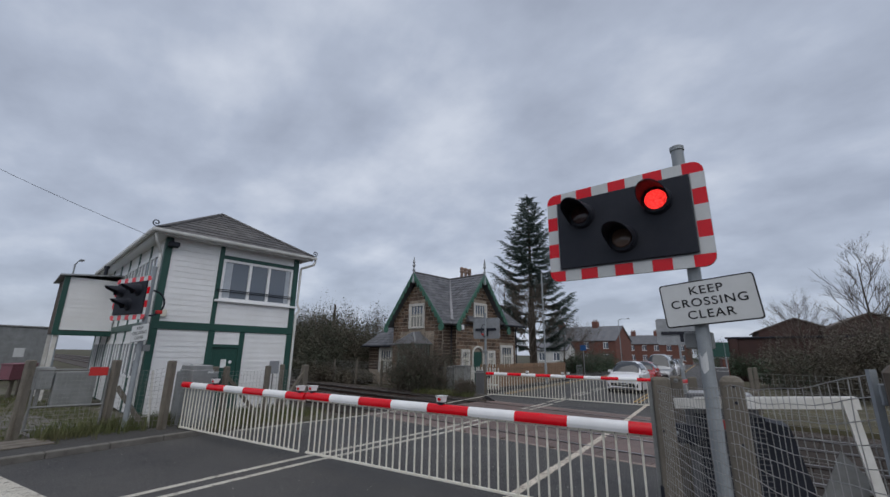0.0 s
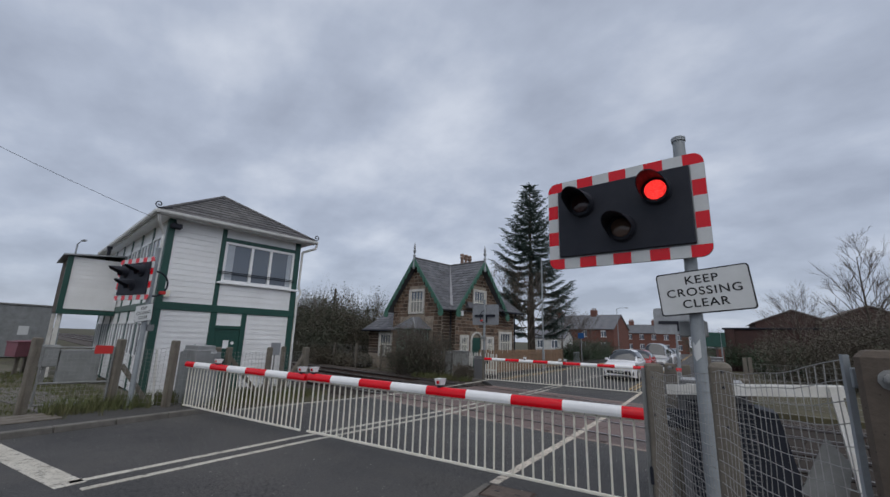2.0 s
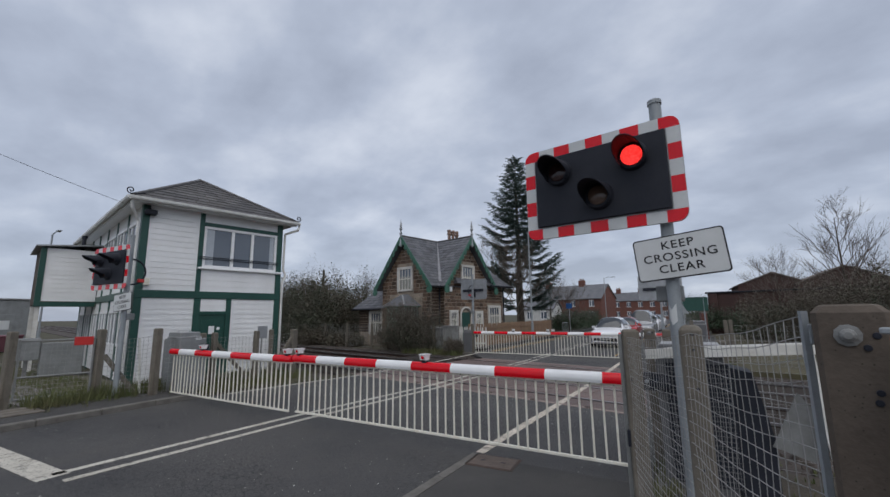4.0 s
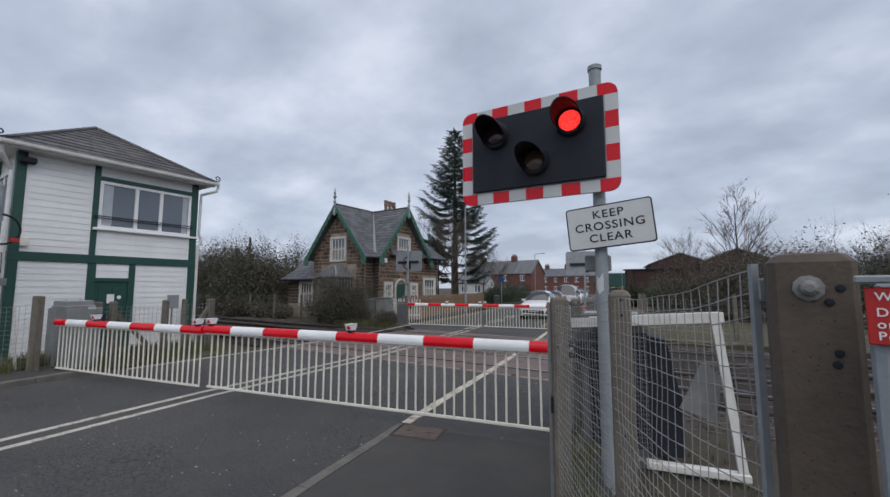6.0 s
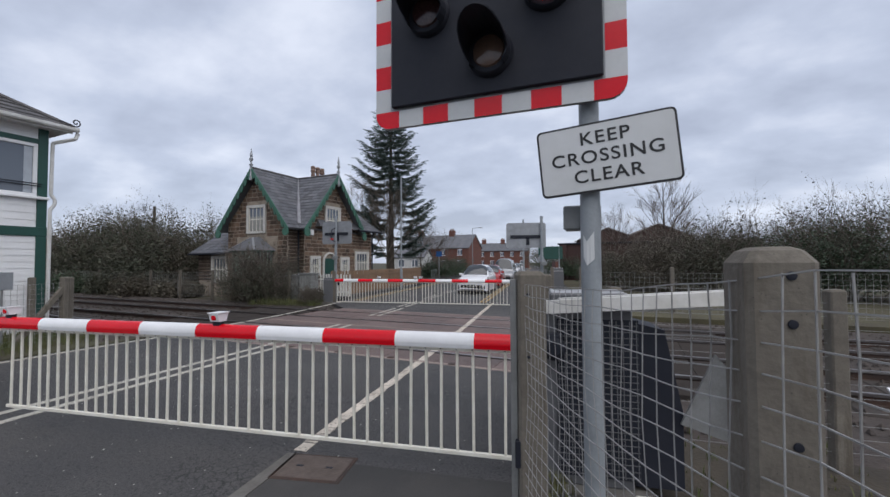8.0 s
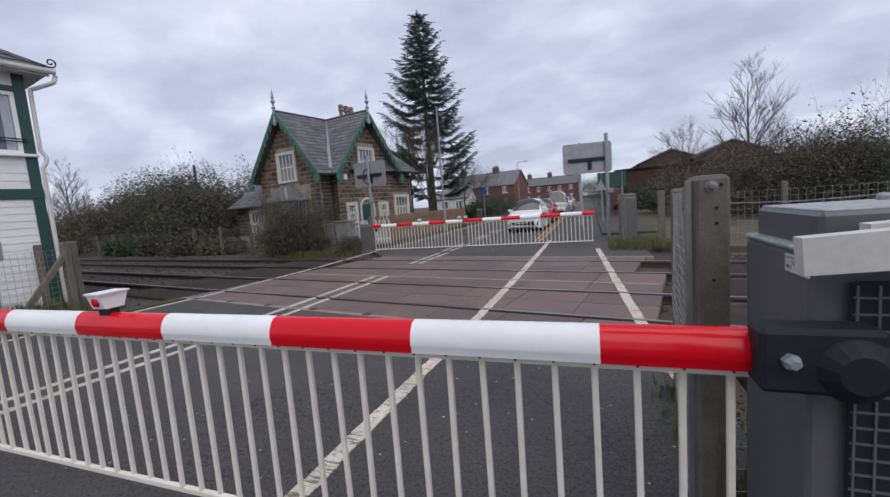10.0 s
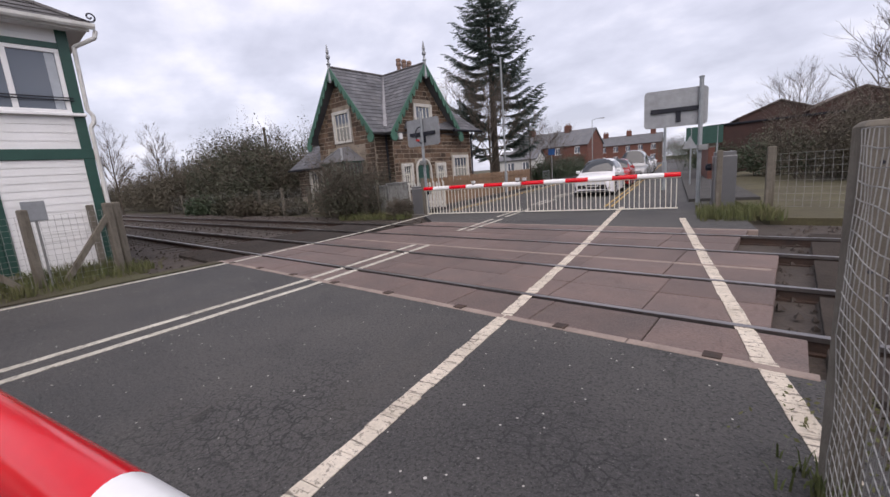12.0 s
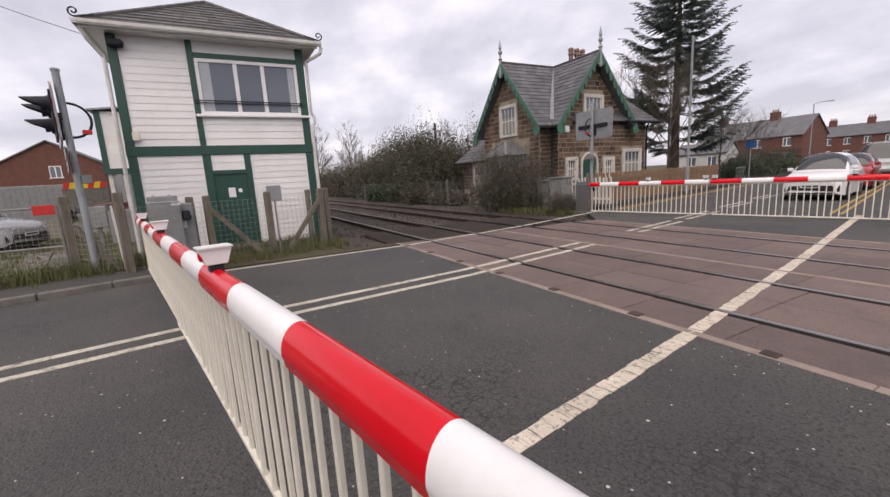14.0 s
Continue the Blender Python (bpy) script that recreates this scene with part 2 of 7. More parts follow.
SLATE2 = mat("house_slate", (0.095, 0.098, 0.108), (0.135, 0.136, 0.145), 1.1, 0.75, bump=0.5, bscale=24, rand=0.3, fine=0.5)
GUTTER = mat("white_gutter", (0.68, 0.68, 0.66), (0.52, 0.51, 0.48), 3, 0.4, fine=0.15)
UPVC = mat("white_window_frame", (0.80, 0.80, 0.80), (0.74, 0.74, 0.74), 3, 0.3, fine=0.05)
STONE = mat("sandstone", (0.145, 0.092, 0.060), (0.070, 0.046, 0.033), 1.1, 0.9, bump=0.6, bscale=22, rand=1.0, fine=0.6)
PALE_MORTAR = mat("lime_mortar", (0.36, 0.30, 0.235), (0.20, 0.165, 0.13), 2.5, 0.95, bump=0.4)
MORTAR = mat("dark_mortar", (0.055, 0.042, 0.034), (0.085, 0.066, 0.052), 3, 0.95, bump=0.4)
DRESSED = mat("painted_stone_surround", (0.60, 0.585, 0.55), (0.48, 0.46, 0.42), 3, 0.7, fine=0.2)
TERRA = mat("chimney_pot_clay", (0.26, 0.175, 0.135), (0.15, 0.10, 0.08), 5, 0.85)
BRICK = mat("red_brick", (0.165, 0.068, 0.05), (0.11, 0.05, 0.04), 2, 0.9, bump=0.3, bscale=12, fine=0.4)
BRICK_DK = mat("dark_brick", (0.075, 0.038, 0.032), (0.05, 0.03, 0.027), 1.5, 0.9, fine=0.4)
BROWN_TILE = mat("brown_roof_tile", (0.135, 0.105, 0.092), (0.10, 0.08, 0.07), 2, 0.9, fine=0.5)
RENDER_W = mat("white_render", (0.55, 0.55, 0.53), None, 2, 0.8)
PICKET = mat("brown_picket", (0.26, 0.165, 0.10), (0.19, 0.12, 0.075), 4, 0.85, rand=0.3, fine=0.35)
TIMBER = mat("grey_timber", (0.16, 0.14, 0.115), (0.09, 0.078, 0.064), 4, 0.9, bump=0.4, rand=0.3, stretch=(1, 1, 0.3))
BARK = mat("bark", (0.075, 0.06, 0.046), (0.045, 0.036, 0.028), 6, 0.95, bump=0.5)
TWIG = mat("bare_twigs", (0.135, 0.112, 0.092), (0.09, 0.074, 0.06), 2, 0.95)
NEEDLE = mat("spruce_needles", (0.040, 0.066, 0.058), (0.066, 0.098, 0.082), 1.2, 0.8, fine=0.6)
SCRUB = mat("winter_scrub_leaf", (0.082, 0.078, 0.054), (0.105, 0.088, 0.066), 0.5, 0.9, fine=0.6)
IVY = mat("evergreen_leaf", (0.032, 0.058, 0.030), (0.055, 0.080, 0.042), 0.9, 0.7, fine=0.6)
BRAMBLE = mat("bramble_leaf", (0.040, 0.050, 0.030), (0.072, 0.070, 0.046), 0.6, 0.8, fine=0.6)
WEED = mat("weeds", (0.075, 0.10, 0.03), (0.12, 0.11, 0.05), 1.2, 0.9, fine=0.6)
DRYGRASS = mat("dry_grass", (0.13, 0.115, 0.055), (0.085, 0.075, 0.038), 0.7, 0.95, fine=0.6)
CARWHITE = mat("white_car_paint", (0.72, 0.72, 0.74), (0.70, 0.70, 0.72), 1, 0.16, fine=0.02)
CARRED = mat("red_car_paint", (0.32, 0.02, 0.02), (0.30, 0.02, 0.02), 1, 0.18, fine=0.02)
CARGREY = mat("silver_car_paint", (0.36, 0.37, 0.38), (0.34, 0.35, 0.36), 1, 0.2, 0.4, fine=0.02)
TYRE = mat("tyre_rubber", (0.016, 0.016, 0.016), None, 5, 0.8)
CHROME = mat("alloy", (0.5, 0.5, 0.52), None, 5, 0.3, 0.8)
PLASTIC = mat("black_trim", (0.015, 0.015, 0.016), None, 5, 0.45)
SIGNRED = mat("sign_red", (0.50, 0.022, 0.018), (0.44, 0.02, 0.018), 3, 0.4, fine=0.1)
BLUE = mat("sign_blue", (0.02, 0.10, 0.30), None, 3, 0.4)
YELLOW = mat("chevron_yellow", (0.65, 0.48, 0.03), None, 3, 0.4)
PINK = mat("faded_red_plastic", (0.20, 0.07, 0.09), (0.15, 0.06, 0.075), 3, 0.6)
LAMPGLASS = mat("unlit_amber_lens", (0.16, 0.095, 0.07), (0.10, 0.07, 0.055), 40, 0.15, fine=0.4)
LAMPDARK = mat("unlit_red_lens", (0.035, 0.015, 0.016), (0.06, 0.03, 0.03), 40, 0.15, fine=0.4)


def glass_mat(name, tint, rough=0.03):
    m = bpy.data.materials.new(name)
    m.use_nodes = True
    b = m.node_tree.nodes["Principled BSDF"]
    b.inputs["Base Color"].default_value = (*tint, 1)
    b.inputs["Roughness"].default_value = rough
    b.inputs["Specular IOR Level"].default_value = 0.9
    return m


GLASS = glass_mat("window_glass", (0.10, 0.12, 0.15))
CARGLASS = glass_mat("car_glass", (0.02, 0.024, 0.028))


def lamp_mat(name, col, strength):
    m = bpy.data.materials.new(name)
    m.use_nodes = True
    nt = m.node_tree
    nd, lk = nt.nodes, nt.links
    b = nd["Principled BSDF"]
    b.inputs["Base Color"].default_value = (0.25, 0.01, 0.01, 1)
    tc = nd.new("ShaderNodeTexCoord")
    v = nd.new("ShaderNodeTexVoronoi")
    v.inputs["Scale"].default_value = 75
    lk.new(tc.outputs["Object"], v.inputs["Vector"])
    r = nd.new("ShaderNodeMapRange")
    r.inputs[1].default_value, r.inputs[2].default_value = 0.1, 0.65
    r.inputs[3].default_value, r.inputs[4].default_value = strength, strength * 0.3
    lk.new(v.outputs[0], r.inputs[0])
    b.inputs["Emission Color"].default_value = (*col, 1)
    lk.new(r.outputs[0], b.inputs["Emission Strength"])
    return m


LIT = lamp_mat("lit_red_led", (1.0, 0.035, 0.03), 2.6)

# ---- mesh tools ----


class Geo:
    """Collects vertices and faces for one mesh."""

    def __init__(self):
        self.v, self.f = [], []

    def add(self, vs, fs):
        k = len(self.v)
        self.v += [tuple(p) for p in vs]
        self.f += [tuple(i + k for i in f) for f in fs]
        return self

    def box(self, x0, y0, z0, x1, y1, z1, b=0.0):
        if b <= 0:
            vs = [(x, y, z) for x in (x0, x1) for y in (y0, y1) for z in (z0, z1)]
            return self.add(vs, [(0, 1, 3, 2), (4, 6, 7, 5), (0, 4, 5, 1), (2, 3, 7, 6), (0, 2, 6, 4), (1, 5, 7, 3)])
        lo, hi = (x0, y0, z0), (x1, y1, z1)
        vs, idx, fs = [], {}, []
        for c in range(8):
            s = [(c >> i) & 1 for i in range(3)]
            for a in range(3):
                p = []
                for i in range(3):
                    e = hi[i] if s[i] else lo[i]
                    if i != a:
                        e += -b if s[i] else b
                    p.append(e)
                idx[c, a] = len(vs)
                vs.append(p)
        for a in range(3):
            o1, o2 = [i for i in range(3) if i != a]
            for s in (0, 1):
                q = []
                for m, n in ((0, 0), (1, 0), (1, 1), (0, 1)):
                    q.append(idx[(s << a) | (m << o1) | (n << o2), a])
                flip = (s == 1) != (a == 1)
                fs.append(q if flip else q[::-1])
            for m in (0, 1):
                for n in (0, 1):
                    c0 = (m << o1) | (n << o2)
                    c1 = c0 | (1 << a)
                    fs.append((idx[c0, o1], idx[c1, o1], idx[c1, o2], idx[c0, o2]))
        for c in range(8):
            fs.append((idx[c, 0], idx[c, 1], idx[c, 2]))
        return self.add(vs, fs)

    def tube(self, p0, p1, r0, r1=None, n=8, caps=True):
        p0, p1 = Vector(p0), Vector(p1)
        r1 = r0 if r1 is None else r1
        d = (p1 - p0).normalized()
        a = d.orthogonal().normalized()
        c = d.cross(a)
        vs = []
        for p, r in ((p0, r0), (p1, r1)):
            for i in range(n):
                t = 2 * math.pi * i / n
                vs.append(p + (a * math.cos(t) + c * math.sin(t)) * r)
        fs = [(i, (i + 1) % n, n + (i + 1) % n, n + i) for i in range(n)]
        if caps:
            fs += [tuple(range(n))[::-1], tuple(range(n, 2 * n))]
        return self.add(vs, fs)

    def path(self, pts, r, n=6):
        for a, b in zip(pts[:-1], pts[1:]):
            self.tube(a, b, r, r, n, True)
        return self

    def lathe(self, o, prof, n=12, axis=(0, 0, 1)):
        d = Vector(axis).normalized()
        a = d.orthogonal().normalized()
        c = d.cross(a)
        o = Vector(o)
        vs, fs = [], []
        for r, h in prof:
            for i in range(n):
                t = 2 * math.pi * i / n
                vs.append(o + d * h + (a * math.cos(t) + c * math.sin(t)) * max(r, 0.0005))
        for k in range(len(prof) - 1):
            for i in range(n):
                j = (i + 1) % n
                fs.append((k * n + i, k * n + j, k * n + n + j, k * n + n + i))
        fs += [tuple(range(n))[::-1], tuple(range((len(prof) - 1) * n, len(prof) * n))]
        return self.add(vs, fs)

    def prism(self, poly, d):
        """A flat outline (3D points) made thick by the vector d."""
        d = Vector(d)
        n = len(poly)
        vs = [Vector(p) for p in poly] + [Vector(p) + d for p in poly]
        fs = [tuple(range(n))[::-1], tuple(range(n, 2 * n))]
        fs += [(i, (i + 1) % n, n + (i + 1) % n, n + i) for i in range(n)]
        return self.add(vs, fs)

    def slab(self, quad, t):
        """A quad made thick along its normal."""
        q = [Vector(p) for p in quad]
        nrm = (q[1] - q[0]).cross(q[-1] - q[0]).normalized()
        return self.prism(q, nrm * -t)

    def beam(self, p0, p1, w, h, up=(0, 0, 1)):
        p0, p1, up = Vector(p0), Vector(p1), Vector(up)
        d = (p1 - p0).normalized()
        s = d.cross(up).normalized()
        u = s.cross(d)
        vs = [p + s * (w / 2 * i) + u * (h / 2 * j) for p in (p0, p1) for i, j in ((-1, -1), (1, -1), (1, 1), (-1, 1))]
        return self.add(vs, [(3, 2, 1, 0), (4, 5, 6, 7), (0, 1, 5, 4), (1, 2, 6, 5), (2, 3, 7, 6), (3, 0, 4, 7)])

    def mesh(self, name, material, smooth=False):
        me = bpy.data.meshes.new(name)
        me.from_pydata(self.v, [], self.f)
        bm = bmesh.new()
        bm.from_mesh(me)
        if len(bm.faces) < 60000:
            bmesh.ops.recalc_face_normals(bm, faces=bm.faces)
        if smooth:
            for e in bm.edges:
                e.smooth = e.calc_face_angle(3.0) < 0.7
        bm.to_mesh(me)
        bm.free()
        me.materials.append(material)
        if smooth:
            me.polygons.foreach_set("use_smooth", [len(p.vertices) < 5 for p in me.polygons])
            me.update()
        return me


def part(name, g, material, parent, label="", smooth=False):
    ob = new(name, g.mesh(name, material, smooth) if isinstance(g, Geo) else g)
    if parent is not None:
        ob.parent = parent
    if label:
        ob["label"] = label
    return ob


def thing(name, m, label, category, group="", kind=""):
    ob = new(name)
    ob.empty_display_size = 0.1
    ob.matrix_world = m
    return tagged(ob, label, category, group, kind)


def solid(name, g, material, label, category="", group="", kind="", smooth=False):
    return tagged(part(name, g, material, None, "", smooth), label, category, group, kind)


def text_part(name, body, size, material, parent, m, extrude=0.001, align="CENTER"):
    c = bpy.data.curves.new(name, "FONT")
    c.body, c.size, c.extrude, c.offset = body, size, extrude, size * 0.012
    c.space_character = 1.14
    c.align_x, c.align_y = align, "CENTER"
    ob = new(name + "_curve", c)
    dg = bpy.context.evaluated_depsgraph_get()
    me = bpy.data.meshes.new_from_object(ob.evaluated_get(dg))
    bpy.data.objects.remove(ob)
    me.materials.clear()
    me.materials.append(material)
    t = new(name, me)
    t.parent = parent
    t.matrix_local = m
    return t


RAIL_A = -11.1
CA, SA = math.cos(radians(RAIL_A)), math.sin(radians(RAIL_A))


def rail_xy(u, v):
    """Railway frame: u along the line towards the east side of the road, v across it."""
    return (-2.1 + CA * u - SA * v, 9.62 + SA * u + CA * v)


rnd = random.Random(7)

# ---- ground, road, railway ----


def sheet(name, x0, y0, x1, y1, z, thick, material, label, kind="structure", cat=""):
    return solid(name, Geo().box(x0, y0, z - thick, x1, y1, z), material, label, cat or name, "", kind)


def plan_prism(poly, z0, z1):
    return Geo().prism([(x, y, z0) for x, y in poly], (0, 0, z1 - z0))


ground = solid("ground", Geo().box(-900, -900, -0.6, 900, 900, -0.2), GRASS, "rough brown and green winter ground round the crossing", "ground", "", "structure")


road_near = solid("road", plan_prism([(-9.45, -60), (0.3, -60), (0.3, 8.37), rail_xy(-6.9, -0.775), (-9.45, 6.4)], -0.3, 0.0), ASPHALT,
                  "dark worn asphalt road leading up to the railway", "road", "", "structure")
road_far = solid("road", plan_prism([rail_xy(-6.2, 5.28), rail_xy(1.9, 5.28), (-0.1, 60), (-0.6, 170), (-9.6, 170), (-9.0, 60), (-8.75, 18)], -0.3, 0.0), ASPHALT,
                 "dark asphalt road beyond the railway with queueing cars", "road", "", "structure")

# ballast bed of the two tracks
bed = Geo()
bed.prism([(*rail_xy(-170, -2.2), -0.4), (*rail_xy(170, -2.2), -0.4), (*rail_xy(170, 6.9), -0.4), (*rail_xy(-170, 6.9), -0.4)], (0, 0, 0.26))
ballast_bed = solid("ballast_bed", bed, BALLAST, "dark brown stone ballast under the tracks", "ballast", "", "structure")

stones = Geo()
for i in range(5200):
    far = rnd.random() < 0.5
    u = rnd.uniform(-32, -6.6) if far else rnd.uniform(2.2, 16)
    v = rnd.uniform(-2.0, 6.6)
    x, y = rail_xy(u, v)
    s = rnd.uniform(0.025, 0.06)
    z = -0.14 + rnd.uniform(-0.01, 0.03)
    k = [Vector((rnd.uniform(-1, 1), rnd.uniform(-1, 1), rnd.uniform(-1, 1))).normalized() * s for _ in range(3)]
    stones.add([(x + s, y, z), (x - s * 0.5, y + s * 0.9, z), (x - s * 0.5, y - s * 0.9, z), (x + k[0].x * 0.4, y + k[0].y * 0.4, z + s * rnd.uniform(0.7, 1.2))],
               [(0, 1, 3), (1, 2, 3), (2, 0, 3)])
solid("ballast_stones", stones, BALLAST, "loose broken ballast stones between the rails", "ballast", "", "stuff")

RAIL_V = (0.0, 1.41, 3.13, 4.55)


def rail_section(v):
    """One flat-bottomed rail along the line, as web and foot, with a bright running head."""
    web, head = Geo(), Geo()
    a, b = rail_xy(-170, v), rail_xy(170, v)
    web.beam((*a, -0.075), (*b, -0.075), 0.02, 0.13)
    web.beam((*a, -0.13), (*b, -0.13), 0.13, 0.02)
    head.beam((*a, -0.008), (*b, -0.008), 0.068, 0.04)
    return web, head


for i, v in enumerate(RAIL_V):
    r = thing("rail", Matrix(), "rusty steel running rail with a polished head", "rail", "running rails")
    w, h = rail_section(v)
    part("web", w, RUST, r)
    part("head", h, STEEL_TOP, r, "polished steel rail head")

sleeper_mesh = Geo().box(-0.13, -1.22, -0.14, 0.13, 1.22, 0.0, 0.02).mesh("sleeper", SLEEPER)
for track, vc in enumerate((0.705, 3.84)):
    tr = thing("sleepers", Matrix(), "weathered sleepers bedded in the ballast under one track", "sleepers", "", "structure")
    for k in range(-46, 26):
        u = k * 0.68
        if -7.2 < u < 2.5:
            continue
        s = new("sleeper", sleeper_mesh)
        s.parent = tr
        x, y = rail_xy(u, vc)
        s.matrix_local = pose(x, y, -0.115 + rnd.uniform(-0.008, 0.005), 0, 0, RAIL_A + rnd.uniform(-1, 1))

# crossing deck: rubber panels between and beside the rails
deck = thing("crossing_deck", Matrix(), "brown rubber level crossing panels laid between the rails", "crossing deck", "", "structure")
rows = ((-0.70, -0.075, -6.9, 2.50), (0.075, 0.70, -6.85, 2.27), (0.71, 1.335, -6.85, 2.27), (1.485, 2.25, -6.7, 2.25), (2.26, 3.055, -6.7, 2.25),
        (3.205, 3.83, -6.55, 1.70), (3.84, 4.475, -6.55, 1.70), (4.625, 5.2, -6.4, 1.75))
for v0, v1, u0, u1 in rows:
    n = 9 if v1 < 1.4 else 8
    du = (u1 - u0) / n
    for k in range(n):
        g = Geo().box(u0 + k * du + 0.004, v0, -0.12, u0 + (k + 1) * du - 0.004, v1, 0.0, 0.008)
        p = part("panel", g, DECK, deck)
        x, y = rail_xy(0, 0)
        p.matrix_local = pose(x, y, rnd.uniform(-0.004, 0.003), 0, 0, RAIL_A)
# pale concrete edge beams with dark lifting slots
for v0, v1, u0, u1 in ((-0.80, -0.705, -6.95, 2.55), (5.205, 5.29, -6.3, 1.9), (2.12, 2.2, -6.6, 2.2)):
    n = 8
    du = (u1 - u0) / n
    for k in range(n):
        g = Geo().box(u0 + k * du + 0.003, v0, -0.1, u0 + (k + 1) * du - 0.003, v1, 0.006, 0.006)
        p = part("edge_beam", g, mat("edge_beam", (0.30, 0.235, 0.20), (0.20, 0.155, 0.135), 3, 0.85, fine=0.5) if k == 0 and v0 == -0.80 else bpy.data.materials["edge_beam"], deck, "pale edging strip")
        p.matrix_local = pose(*rail_xy(0, 0), 0, 0, 0, RAIL_A)
        if v0 < 0:
            s = Geo().box(u0 + (k + 0.5) * du - 0.06, v0 + 0.02, 0.0, u0 + (k + 0.5) * du + 0.06, v1 + 0.03, 0.016, 0.004)
            q = part("lifting_slot", s, RUST, deck, "rusty lifting bracket")
            q.matrix_local = pose(*rail_xy(0, 0), 0, 0, 0, RAIL_A)

# ribbed dark timber guards beside the deck, between and outside the rails
GUARD = mat("tarred_timber", (0.040, 0.031, 0.026), (0.024, 0.019, 0.016), 3, 0.85, bump=0.3, rand=0.3)
guards = thing("trespass_guards", Matrix(), "dark ribbed timber trespass guards beside the crossing", "trespass guards", "", "structure")
for side, lo, hi in ((-1, -9.7, -7.0), (1, 2.6, 5.3)):
    for v0, v1 in ((-0.72, -0.08), (0.08, 0.70), (0.71, 1.33), (1.49, 2.25), (2.26, 3.05), (3.21, 3.83), (3.84, 4.47), (4.63, 5.25)):
        for k in range(3):
            a, b = lo + (hi - lo) * k / 3 + 0.01, lo + (hi - lo) * (k + 1) / 3 - 0.01
            g = Geo().box(a, v0, -0.13, b, v1, -0.075)
            m = int((v1 - v0) / 0.105)
            for j in range(m):
                va, vb = v0 + (v1 - v0) * j / m, v0 + (v1 - v0) * (j + 1) / m
                g.prism([(a, va, -0.075), (a, vb, -0.075), (a, (va + vb) / 2, -0.022)], (b - a, 0, 0))
            q = part("guard_panel", g, GUARD, guards)
            q.matrix_local = pose(*rail_xy(0, 0), rnd.uniform(-0.006, 0.0), 0, 0, RAIL_A)

# ---- markings ----


def strip(name, pts, w, material, label, z=0.004, group=""):
    """Painted line laid in short lengths; old paint has split across into uneven pieces."""
    g = Geo()
    old = material is LINE2
    for (xa, ya), (xb, yb) in zip(pts[:-1], pts[1:]):
        L = math.hypot(xb - xa, yb - ya)
        at, gap = 0.0, 0.005 if old else 0.0
        nx, ny = (yb - ya) / L, -(xb - xa) / L
        while at < L - 0.01:
            step = min(L - at, rnd.uniform(0.09, 0.26) if old else 0.5)
            e = rnd.uniform(-0.006, 0.006) if old else 0.0
            p = (xa + (xb - xa) * at / L + nx * e, ya + (yb - ya) * at / L + ny * e)
            q = (xa + (xb - xa) * (at + step - gap) / L + nx * e, ya + (yb - ya) * (at + step - gap) / L + ny * e)
            g.beam((p[0], p[1], z - 0.004), (q[0], q[1], z - 0.004), w * (rnd.uniform(0.93, 1.05) if old else 1.0), 0.011)
            at += step
    return solid(name, g, material, label, "road marking", group, "structure")


strip("edge_line", [(-2.17, 5.42), (-2.13, 7.0), (-2.07, 9.0), (-2.0, 13), (-2.0, 19.0)], 0.13, LINE2, "worn creamy line between carriageway and footway")
strip("edge_line", [(0.10, 7.35), (-0.02, 8.6), (-0.2, 12), (-0.42, 16.2)], 0.13, LINE2, "worn flaking white line at the crossing edge")
strip("edge_line", [(-9.33, 6.3), (-8.9, 8.6), (-8.55, 10.3), (-8.35, 14), (-8.5, 18.6)], 0.10, LINE, "thin white line at the road edge")
for off in (0.0, -0.36):
    strip("centre_line", [(-5.88 + off, 2.30), (-5.86 + off, 2.6), (-5.70 + off, 5.5), (-5.26 + off, 9.2), (-5.12 + off, 12.4)], 0.105, LINE, "double white centre line", group="centre lines")
    for y0 in (14.3, 17.0, 20.5, 24.0):
        strip("centre_line", [(-5.12 + off * 0.8, y0), (-5.05 + off * 0.8, y0 + 2.2)], 0.10, LINE, "short white centre line dash", group="centre lines")
for off in (0.0, 0.2):
    strip("yellow_line", [(-2.35 - off, 19.2), (-2.5 - off, 60), (-2.8 - off, 120)], 0.07, YLINE, "double yellow line along the kerb", group="yellow lines")
    strip("yellow_line", [(-8.3 + off, 19.2), (-8.3 + off, 60)], 0.07, YLINE, "double yellow line along the kerb", group="yellow lines")
# stop line beside the near kerb
strip("stop_line", [(-9.4, 2.12), (-6.12, 2.28)], 0.30, LINE, "broad worn white stop line")

# flush concrete edging that carries on from the footway line
edging = thing("footway_edging", Matrix(), "flush concrete edging between road and footway", "kerb", "", "structure")
yy = 5.36
for k in range(9):
    L = 0.9
    g = Geo().beam((-2.19 - 0.035 * k * 0.3, yy - L * k - 0.005, -0.04), (-2.19 - 0.035 * (k + 1) * 0.3, yy - L * (k + 1) + 0.005, -0.04), 0.115, 0.094)
    part("kerb_stone", g, KERB, edging)
# slightly darker footway surface beyond the edging
solid("footway", plan_prism([(-2.13, -40), (0.3, -40), (0.3, 5.3), (-2.13, 5.3)], -0.1, 0.003), PAVING, "patched asphalt footway beside the fence", "pavement", "", "structure")

